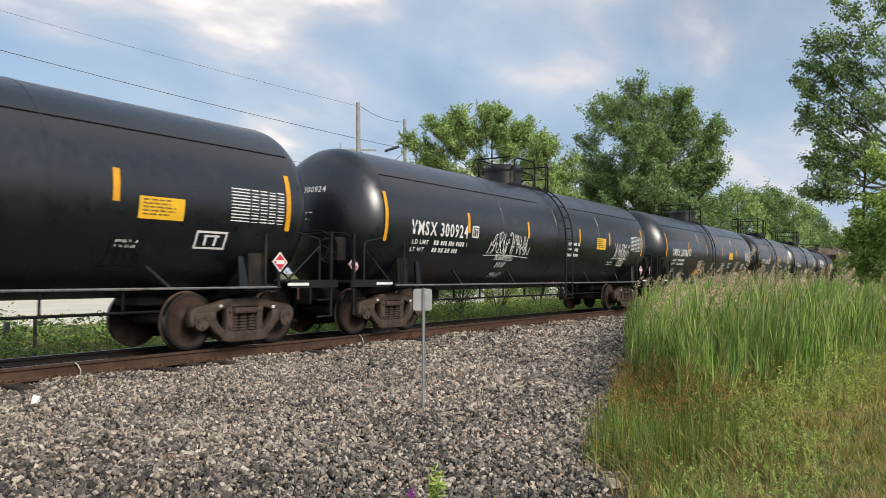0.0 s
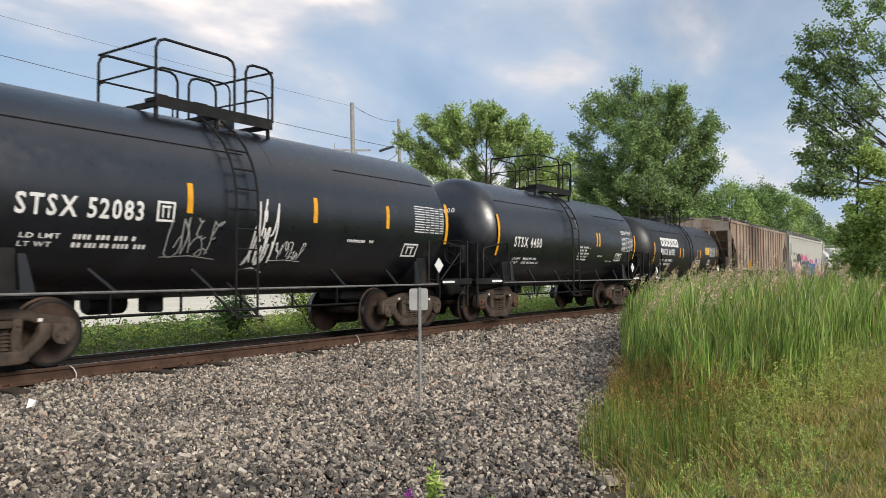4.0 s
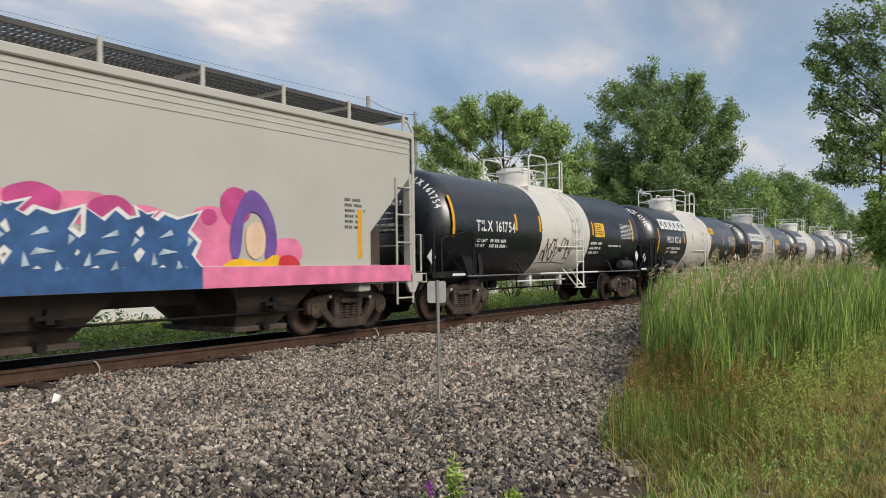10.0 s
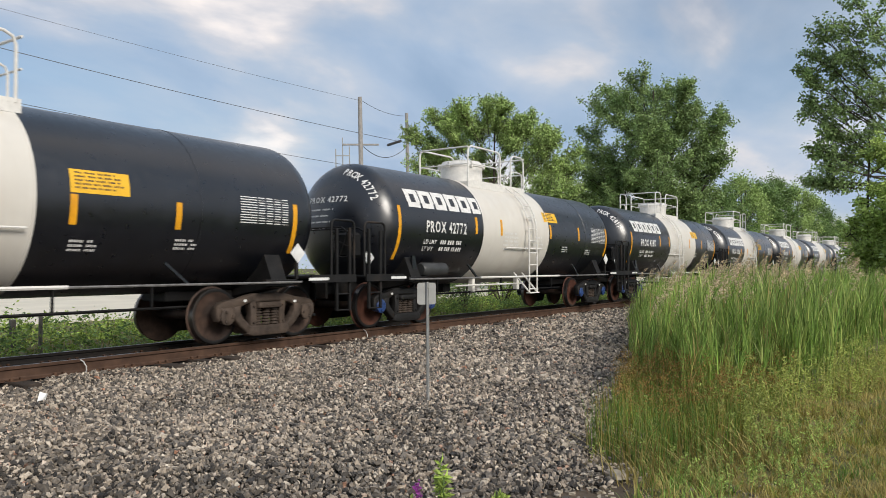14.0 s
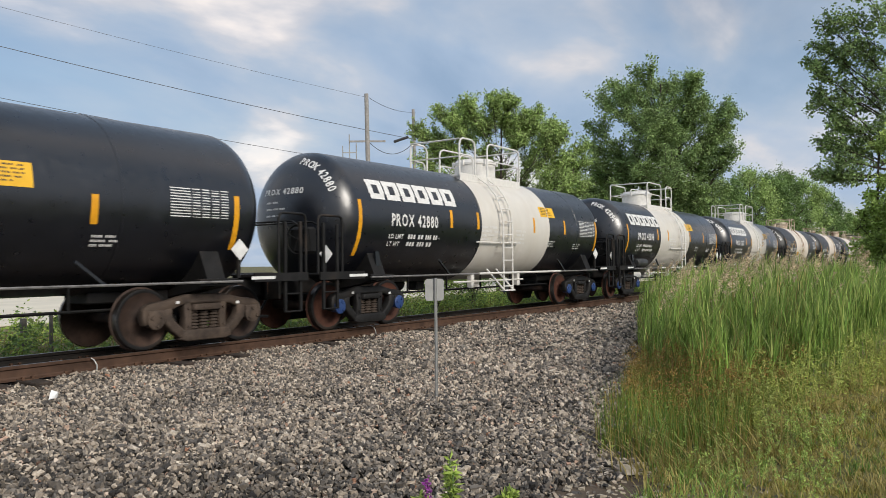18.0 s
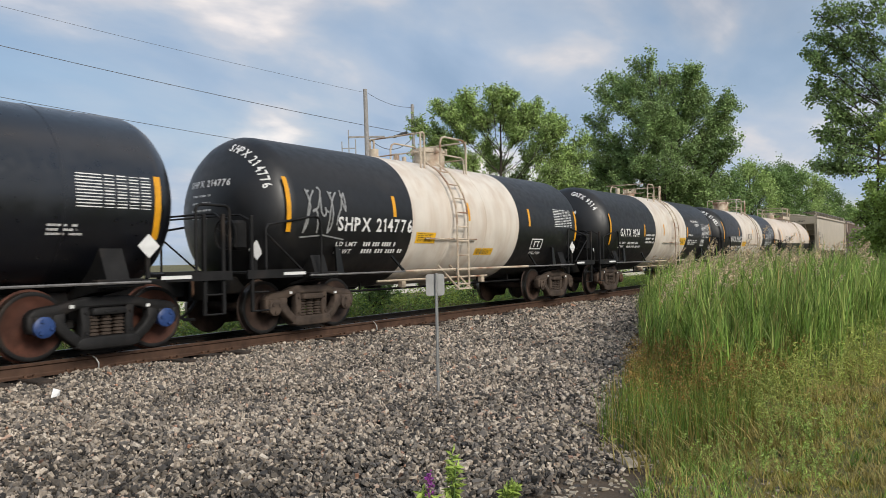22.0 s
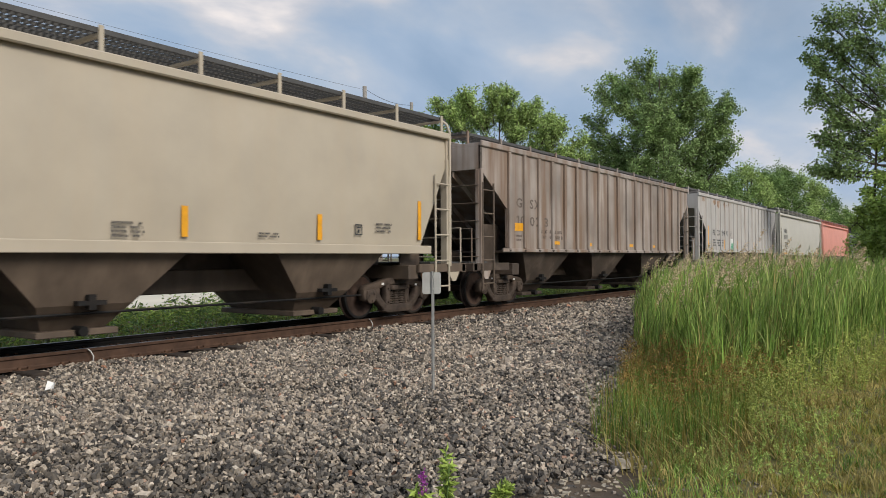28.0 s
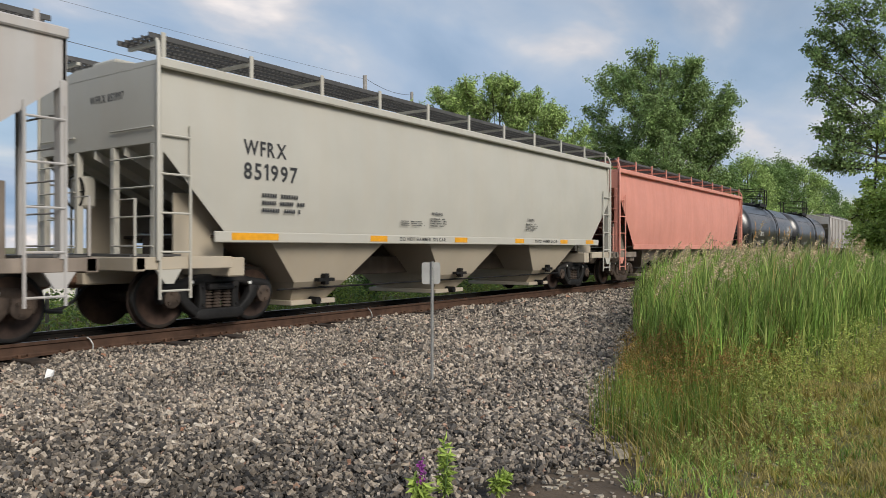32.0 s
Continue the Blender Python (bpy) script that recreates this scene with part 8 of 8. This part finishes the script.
def mural(car, y):
    """The big sprayed mural: purple and pink clouds, a dark round shape, angular black and blue blocks."""
    r = random.Random(4)

    def lay(name, mat, label, shapes, d, smooth=True):
        g = Geo()
        for i, pts in enumerate(shapes):
            q = curved(pts) if smooth else pts
            g.add([(p[0], y - d - 0.0006 * i, p[1]) for p in q], [tuple(range(len(q)))])
        return part(name, g, mat, car, label)

    def disc(x, z, rx, rz, wob=0.06, n=12):
        return [(x + rx * (1 + r.uniform(-wob, wob)) * math.cos(6.2832 * i / n), z + rz * (1 + r.uniform(-wob, wob)) * math.sin(6.2832 * i / n)) for i in range(n)]

    for x0, x1, m, lab in ((-6.35, -3.9, M_PINKP, "pink"), (-3.9, 0.25, M_DARKLET, "black"), (0.25, 3.9, M_BLUEP, "dark blue"), (3.9, 8.85, M_PINKP, "pink")):
        g = Geo()
        patch(g, on_side(0, 0, y - 0.056), x0, x1, 0.955, 1.272, 1)
        part("mural_band", g, m, car, lab + " sprayed band along the sill")
    g = Geo()
    patch(g, on_side(0, 0, y - 0.058), -8.6, -6.28, 0.955, 1.275, 1)
    part("mural_band", g, M_PURPLE, car, "purple sprayed band along the sill")
    lay("mural_cloud", M_PURPLE, "purple sprayed cloud", [disc(-8.0, 1.42, 0.36, 0.20), disc(-7.3, 1.40, 0.42, 0.24), disc(-6.75, 1.36, 0.34, 0.16), disc(-6.35, 1.31, 0.22, 0.08)], 0.004)
    lay("mural_cloud", M_PINKP, "pink sprayed cloud", [disc(-7.75, 1.34, 0.30, 0.12), disc(-5.78, 1.52, 0.48, 0.40), disc(-5.4, 1.38, 0.40, 0.16), disc(0.2, 1.75, 0.5, 0.42), disc(1.0, 1.98, 0.42, 0.26), disc(2.1, 2.05, 0.5, 0.22), disc(3.0, 1.9, 0.5, 0.22), disc(4.1, 1.7, 0.5, 0.5), disc(-2.3, 2.35, 0.5, 0.24), disc(-1.4, 2.3, 0.55, 0.26), disc(5.6, 1.5, 0.35, 0.24), disc(-0.35, 2.3, 0.36, 0.2)], 0.004)
    lay("mural_cloud", M_MAGENTA, "magenta sprayed cloud", [disc(-3.22, 2.38, 0.40, 0.34), disc(-2.86, 2.28, 0.34, 0.28), disc(-1.0, 2.33, 0.36, 0.26), disc(-0.62, 2.24, 0.30, 0.24), disc(0.05, 2.0, 0.34, 0.22), disc(1.5, 2.12, 0.36, 0.20), disc(2.5, 2.05, 0.30, 0.18), disc(4.55, 2.2, 0.3, 0.3), disc(4.05, 2.02, 0.14, 0.12)], 0.0125)
    lay("mural_dots", M_PINKP, "pink sprayed dots", [disc(-2.1 + 0.31 * k, 2.58 + r.uniform(-0.08, 0.1), r.uniform(0.05, 0.10), r.uniform(0.05, 0.09)) for k in range(9)] + [disc(-3.0, 2.66, 0.09, 0.07)], 0.019)
    g = Geo()
    stroke(g, on_side(0, 0, y - 0.003), curved([(-5.88, 2.62), (-5.72, 2.78), (-5.62, 2.5), (-5.9, 2.36), (-5.72, 2.15)])[:15], 0.10)
    stroke(g, on_side(0, 0, y - 0.003), [(-5.72, 2.2), (-5.55, 1.98), (-5.42, 1.8), (-5.25, 1.66)], 0.22)
    part("mural_smoke", g, M_SMOKE, car, "soft grey sprayed wisp")
    hair = [(-5.42, 2.33), (-5.32, 2.52), (-5.08, 2.62), (-4.72, 2.68), (-4.30, 2.66), (-3.95, 2.55), (-3.66, 2.40), (-3.53, 2.20), (-3.62, 1.98), (-3.86, 1.82), (-4.02, 1.86), (-4.16, 2.06), (-4.45, 2.02), (-4.78, 1.96), (-4.98, 1.84), (-5.06, 1.98), (-5.26, 2.06)]
    fringe = []
    for i, (p, q) in enumerate(curved(hair, 6)):
        k = 0.016 if i % 2 else -0.008
        cx0, cz0 = p + 4.45, q - 2.25
        n0 = math.hypot(cx0, cz0)
        fringe.append((p + k * cx0 / n0 * (q > 1.9), q + k * cz0 / n0))
    lay("mural_shape", M_BROWNP, "dark brown sprayed round shape", [fringe], 0.022, False)
    lay("mural_shape", M_DARKLET, "black sprayed round shape", [[(p * 0.9 - 0.47, q * 0.86 + 0.24) for p, q in hair]], 0.026)
    lay("mural_shape", M_SKINP, "peach sprayed patch", [disc(-4.56, 1.66, 0.46, 0.40), disc(-5.08, 1.34, 0.22, 0.18), disc(-4.5, 1.30, 0.3, 0.2)], 0.030)
    lay("mural_shape", M_BLUEP, "blue sprayed shape", [[(-3.66, 1.66), (-3.62, 1.40), (-3.80, 1.14), (-4.32, 1.14), (-4.12, 1.44)]], 0.034)
    lay("mural_shape", M_SIGN, "yellow sprayed shape", [[(-4.66, 1.14), (-4.16, 1.13), (-4.05, 1.40), (-3.72, 1.66), (-4.0, 1.60), (-4.28, 1.40), (-4.5, 1.30)]], 0.037)
    def blocks(edges, x0, x1, z0, z1, mat, inner, d):
        """A row of leaning, spiky sprayed blocks with a pale rim and pale inner cuts."""
        n = len(edges)
        w, h = (x1 - x0) / n, z1 - z0
        rim, fill, cuts = [], [], []
        for k, (lean, tall, notch, kick) in enumerate(edges):
            def at(p, q, k=k, lean=lean, tall=tall):
                return (x0 + w * (k + p + lean * (q - 0.5)), z0 + h * q * tall)
            body = [at(-0.10, 0.10), at(0.12, -0.02 - kick), at(0.38, 0.12), at(0.55, -0.06), at(0.80, 0.08), at(1.14, 0.0), at(0.94, 0.30), at(1.08, 0.52), at(0.90, 0.70), at(1.16, 1.06), at(0.72, 0.92), at(0.50, 1.0 + notch), at(0.36, 0.88), at(0.04, 1.08), at(0.10, 0.66), at(-0.06, 0.50), at(0.08, 0.34)]
            cx0, cz0 = at(0.5, 0.5)
            fill.append(body)
            rim.append([(cx0 + (p - cx0) * 1.09 + (0.03 if p > cx0 else -0.03), cz0 + (q - cz0) * 1.08 + (0.02 if q > cz0 else -0.02)) for p, q in body])
            cuts += [[at(0.34, 0.58), at(0.62, 0.64), at(0.58, 0.74)], [at(0.30, 0.28), at(0.68, 0.34), at(0.40, 0.40)], [at(0.86, 0.44), at(0.99, 0.56), at(0.90, 0.62)], [at(0.16, 0.10), at(0.22, 0.34), at(0.27, 0.12)], [at(0.60, 0.02), at(0.66, 0.20), at(0.72, 0.06)]]
        for k in range(n):
            lay("mural_rim", M_LETTER, "", [rim[k]], d + 0.001 * k, False)
        for k in range(n):
            lay("mural_block", mat, "", [fill[k]], d + 0.007 + 0.0008 * k, False)
        tagged(lay("mural_cuts", inner, "", cuts, d + 0.013, False), kind="stuff")
    blocks([(0.25, 0.92, 0.10, 0.06), (-0.12, 1.0, -0.05, 0.10), (0.10, 0.96, 0.12, 0.02), (0.30, 1.02, 0.0, 0.08)], -3.70, 0.12, 1.14, 2.17, M_DARKLET, M_LETTER, 0.044)
    blocks([(0.20, 1.0, 0.06, 0.02), (-0.15, 0.95, 0.0, 0.05), (0.18, 0.92, 0.08, 0.0), (-0.10, 0.96, 0.0, 0.04)], 0.30, 3.75, 1.22, 2.04, M_BLUEP, M_ICE, 0.044)
    lay("mural_shape", M_PURPLE, "purple sprayed shape", [[(4.42, 1.62), (4.50, 2.05), (4.78, 2.46), (5.08, 2.36), (5.30, 2.02), (5.36, 1.62), (5.26, 1.32), (5.12, 1.42), (5.14, 1.8), (4.98, 2.1), (4.72, 2.05), (4.62, 1.5), (4.5, 1.36)]], 0.022)
    lay("mural_shape", M_SKINP, "peach sprayed patch", [disc(4.92, 1.68, 0.2, 0.3)], 0.019)
    lay("mural_shape", M_SIGN, "yellow sprayed shape", [[(4.3, 1.30), (4.6, 1.40), (5.0, 1.34), (5.35, 1.46), (5.45, 1.16), (4.8, 1.12), (4.35, 1.14)]], 0.028)
    lay("mural_shape", M_RED, "red sprayed shape", [[(5.42, 1.42), (5.7, 1.44), (5.86, 1.28), (5.62, 1.14), (5.40, 1.18)]], 0.031)
    g = Geo()
    letters(g, "321", 0.20, on_side(-7.62, 1.05, y - 0.062), 0.55)
    scrawl(g, on_side(-6.95, 1.05, y - 0.062), 0, 0, 0.62, 0.18, r, 0.026, 4)
    part("mural_writing", g, M_LETTER, car)
    g = Geo()
    for j in range(3):
        scrawl(g, on_side(0, 0, y - 0.003), -8.25 + 0.05 * j, 3.22 - 0.33 * j, 0.48, 0.26, r, 0.018, 4)
    scrawl(g, on_side(0, 0, y - 0.012), -6.0, 1.55, 0.35, 0.34, r, 0.018, 4)
    part("spray_tag", g, M_DARKLET, car, "thin black sprayed tag")


def small_tag(x, z, w, h, mat):
    def paint(car, y):
        g = Geo()
        scrawl(g, on_side(x, z, y - 0.003), 0, 0, w, h, random.Random(int(x * 10) + 50), 0.03, 5)
        part("spray_tag", g, mat, car, "sprayed graffiti tag")
    return paint


def diamond_mark(x, z, r):
    """A small dark diamond stencilled on a car's side."""
    def paint(car, y):
        g = Geo()
        g.add([(x - r, y - 0.003, z), (x, y - 0.003, z - r * 1.1), (x + r, y - 0.003, z), (x, y - 0.003, z + r * 1.1)], [(0, 1, 2, 3)])
        part("diamond_mark", g, M_BROWNP, car, "dark brown diamond mark")
    return paint


def ribs(xb, n):
    return [float(x) for x in np.linspace(-xb, xb, n)]


hopper_car(85.55, 98.82, dict(shift=-0.32, paint=M_HBROWN, chute=M_CHUTEB, sill=1.46, eave=3.90, roof=4.04, cut=(3.45, 6.78, 2.33), ext=0.10, ribs=ribs(6.74, 18), label="rust-streaked tan hopper car with vertical ribs",
     strips=[(-6.57, 1.6, 2.1), (-3.61, 1.47, 1.92), (-1.14, 1.47, 1.92), (1.51, 1.47, 1.92), (4.0, 1.47, 1.92), (7.10, 1.47, 2.2)], boxes=[(5.84, 1.72, 0.38, 0.22)], patches=[(-4.95, 2.06, 0.5, 0.34, M_TEALP)], marks=[(-6.46, 2.45, "UT CX", 0.26, 1.3), (-6.43, 1.97, "50 16 6", 0.26, 1.55)], end_marks=[(-0.9, 3.55, "UTCX 50166", 0.14, 1.5)], bars=[(-6.11, 1.65, 1.7, 0.4, 3, 3)],
     board=M_GRATE, rail_mat=M_CHUTEC, post=M_HBROWN, art=[small_tag(-3.4, 1.46, 1.2, 0.42, M_DARKLET), diamond_mark(6.58, 1.76, 0.17), small_tag(2.0, 1.72, 1.0, 0.32, M_FADED), small_tag(4.45, 1.62, 0.7, 0.40, M_FADED), small_tag(5.05, 1.82, 0.4, 0.26, M_FADED)], mark_mat=M_STENCIL, hatches=8))
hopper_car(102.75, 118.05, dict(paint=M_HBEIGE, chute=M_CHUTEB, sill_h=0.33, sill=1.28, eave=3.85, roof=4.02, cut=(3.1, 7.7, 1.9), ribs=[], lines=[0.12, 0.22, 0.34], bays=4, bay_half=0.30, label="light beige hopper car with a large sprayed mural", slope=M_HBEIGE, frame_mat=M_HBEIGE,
     strips=[(-7.6, 1.4, 2.45), (7.4, 1.4, 2.3)], marks=[(-6.95, 2.5, "WFRX", 0.22, 0.75), (-7.0, 2.0, "880025", 0.24, 1.0)], end_marks=[(0.1, 3.55, "WFRX 880025", 0.11, 1.0)], bars=[(-7.0, 1.5, 1.1, 0.3, 2, 2), (7.0, 1.9, 0.6, 0.6, 6, 2)], art=[mural], supports=12, hatches=1, board=M_GRATE))
hopper_car(298.95, 312.6, dict(boxes=[(-5.38, 2.27, 0.28, 0.29), (4.9, 1.66, 0.2, 0.2)], paint=M_HTAN, chute=M_CHUTEC, sill=1.48, eave=3.85, roof=4.02, cut=(3.35, 7.0, 2.08), ext=-0.2, bulge=0.08, label="smooth tan hopper car with yellow strips", strips=[(-4.28, 1.55, 2.0), (-1.52, 1.55, 2.0), (1.23, 1.55, 2.0), (3.98, 1.55, 2.0), (6.89, 1.6, 2.4), (-6.9, 1.6, 2.4)],
     marks=[(-7.3, 2.5, "SOXX", 0.24, 1.0), (-7.3, 2.08, "517497", 0.26, 1.3)], end_marks=[(-0.4, 3.5, "SOXX 517497", 0.12, 1.2)], bars=[(-7.2, 1.6, 1.1, 0.36, 3, 2), (-2.9, 1.5, 0.6, 0.14, 3, 2), (0.1, 1.5, 0.6, 0.24, 4, 2), (2.6, 1.55, 0.5, 0.1, 2, 2), (5.5, 1.7, 0.6, 0.2, 3, 2)], supports=11, hatches=1, slope=M_HTAN))
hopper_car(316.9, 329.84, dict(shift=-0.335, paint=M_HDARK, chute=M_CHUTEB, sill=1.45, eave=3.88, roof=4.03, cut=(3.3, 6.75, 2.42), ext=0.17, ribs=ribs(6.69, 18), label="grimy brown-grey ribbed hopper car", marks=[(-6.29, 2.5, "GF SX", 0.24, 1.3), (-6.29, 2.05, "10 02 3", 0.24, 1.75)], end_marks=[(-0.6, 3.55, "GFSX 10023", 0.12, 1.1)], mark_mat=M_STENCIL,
     patches=[(-6.37, 1.90, 0.44, 0.2, M_YELLOW), (-4.30, 1.58, 0.46, 0.09, M_YELLOW), (-1.96, 1.56, 0.30, 0.09, M_YELLOW), (1.47, 1.56, 0.34, 0.10, M_YELLOW), (3.71, 1.56, 0.3, 0.08, M_YELLOW)], bars=[(-6.29, 1.6, 0.4, 0.2, 2, 1), (-4.99, 1.72, 1.5, 0.3, 2, 3)], hatches=8, rail_mat=M_CHUTEC, post=M_HDARK))
hopper_car(334.1, 347.2, dict(shift=-0.2, boxes=[(-2.70, 2.15, 0.27, 0.28), (-6.3, 1.6, 0.2, 0.12)], paint=M_HGREY, chute=M_CHUTE, sill=1.50, eave=3.88, roof=4.03, cut=(3.3, 6.75, 2.38), ext=0.07, rib=(0.075, 0.032), sill_pipe=True, stains=[(-5.25, 3.72, 0.30, 0.12), (-4.70, 3.66, 0.24, 0.16), (-4.40, 3.78, 0.20, 0.07), (-3.60, 3.68, 0.26, 0.13), (-2.75, 3.76, 0.22, 0.09), (-7.15, 3.75, 0.25, 0.08)], ribs=ribs(6.72, 18), label="weathered grey ribbed hopper car", marks=[(-5.69, 2.2, "PL CX", 0.25, 1.2), (-4.20, 2.2, "194 91", 0.25, 1.05)], end_marks=[(-0.5, 3.55, "PLCX 19491", 0.12, 1.0)],
     bars=[(-5.65, 1.65, 2.5, 0.36, 3, 5), (6.55, 1.6, 0.3, 0.2, 3, 1)], strips=[(-6.40, 1.65, 2.6), (-3.73, 1.6, 2.0), (-1.29, 1.6, 2.0), (2.35, 1.6, 1.95)], patches=[(-2.69, 1.58, 0.6, 0.5, M_PALE)], art=[small_tag(-2.62, 1.55, 0.6, 0.32, M_GREENP)], hatches=8))
hopper_car(351.15, 364.4, dict(paint=M_HBEIGE, chute=M_HTAN, sill=1.48, eave=3.80, roof=3.98, cut=(2.7, 6.9, 1.75), ext=0.15, bulge=0.10, label="clean light beige hopper car with yellow sill strips", bay_half=0.35, slope=M_HBEIGE, marks=[(-6.58, 2.70, "WFRX", 0.24, 0.9), (-6.58, 2.32, "851997", 0.26, 1.15), (-1.55, 1.92, "WARNING", 0.07, 0.4), (2.65, 1.92, "WARNING", 0.07, 0.4)],
     end_marks=[(-0.1, 3.4, "WFRX 851997", 0.12, 0.9)], bars=[(-6.2, 1.75, 1.0, 0.36, 3, 2), (-2.6, 1.66, 0.8, 0.12, 3, 2), (-1.6, 1.66, 0.7, 0.2, 4, 2), (2.6, 1.66, 0.7, 0.2, 4, 2)], stripes=[(-6.85, -5.9, 1.35, 1.46), (-3.6, -3.1, 1.35, 1.46), (-0.75, -0.25, 1.35, 1.46), (1.95, 2.4, 1.35, 1.46), (4.5, 4.95, 1.35, 1.46), (6.2, 6.75, 1.35, 1.46)], sill_text=[(-2.7, 1.37, "DO NOT HAMMER ON CAR", 0.075, 1.6), (3.0, 1.37, "DO NOT HAMMER ON CAR", 0.075, 1.3)], supports=11, hatches=1, bogie="black"))
hopper_car(368.2, 381.6, dict(paint=M_HPINK, chute=M_CHUTE, sill=1.35, eave=3.75, roof=3.92, cut=(3.2, 6.7, 2.0), ext=0.2, bulge=0.12, label="faded pink smooth-sided hopper car", bars=[(3.0, 1.5, 0.8, 0.1, 1, 3)], hatches=1, slope=M_HPINK, rail_mat=M_HPINK))
hopper_car(416.0, 429.0, dict(paint=M_HGREY, chute=M_CHUTE, sill=1.33, eave=3.86, roof=4.02, cut=(3.3, 6.8, 2.0), ext=0.3, ribs=ribs(6.75, 15), label="weathered grey ribbed hopper car", hatches=8))


def run_at(t):
    return float(np.interp(t, [r[0] for r in RUN], [r[1] for r in RUN]))


def motions():
    """The cars roll along the track; their wheelsets turn while they are near."""
    for car, u in CARS:
        walk(car, [(t, pose(u - s, 0, 0)) for t, s in RUN])
    ts, ss = [r[0] for r in RUN], [r[1] for r in RUN]
    for w, u, x in WHEELSETS:
        t_in = max(0.0, float(np.interp(u - 34, ss, ts)))
        t_out = min(32.0, float(np.interp(u + 1.0, ss, ts)))
        if t_out <= 0.07:
            t_out = 0.6
        f0, f1 = math.floor(t_in * 15), math.ceil(t_out * 15)
        rows, base = [], run_at(f0 / 15)
        keys = sorted({0.0, 32.0, *[min(32.0, f / 15) for f in range(f0, f1 + 1)]})
        for t in keys:
            s = run_at(min(max(t, f0 / 15), f1 / 15)) - base
            rows.append((t, pose(x, 0, 0.457, 0, -math.degrees(s / 0.457), 0)))
        walk(w, rows)


motions()
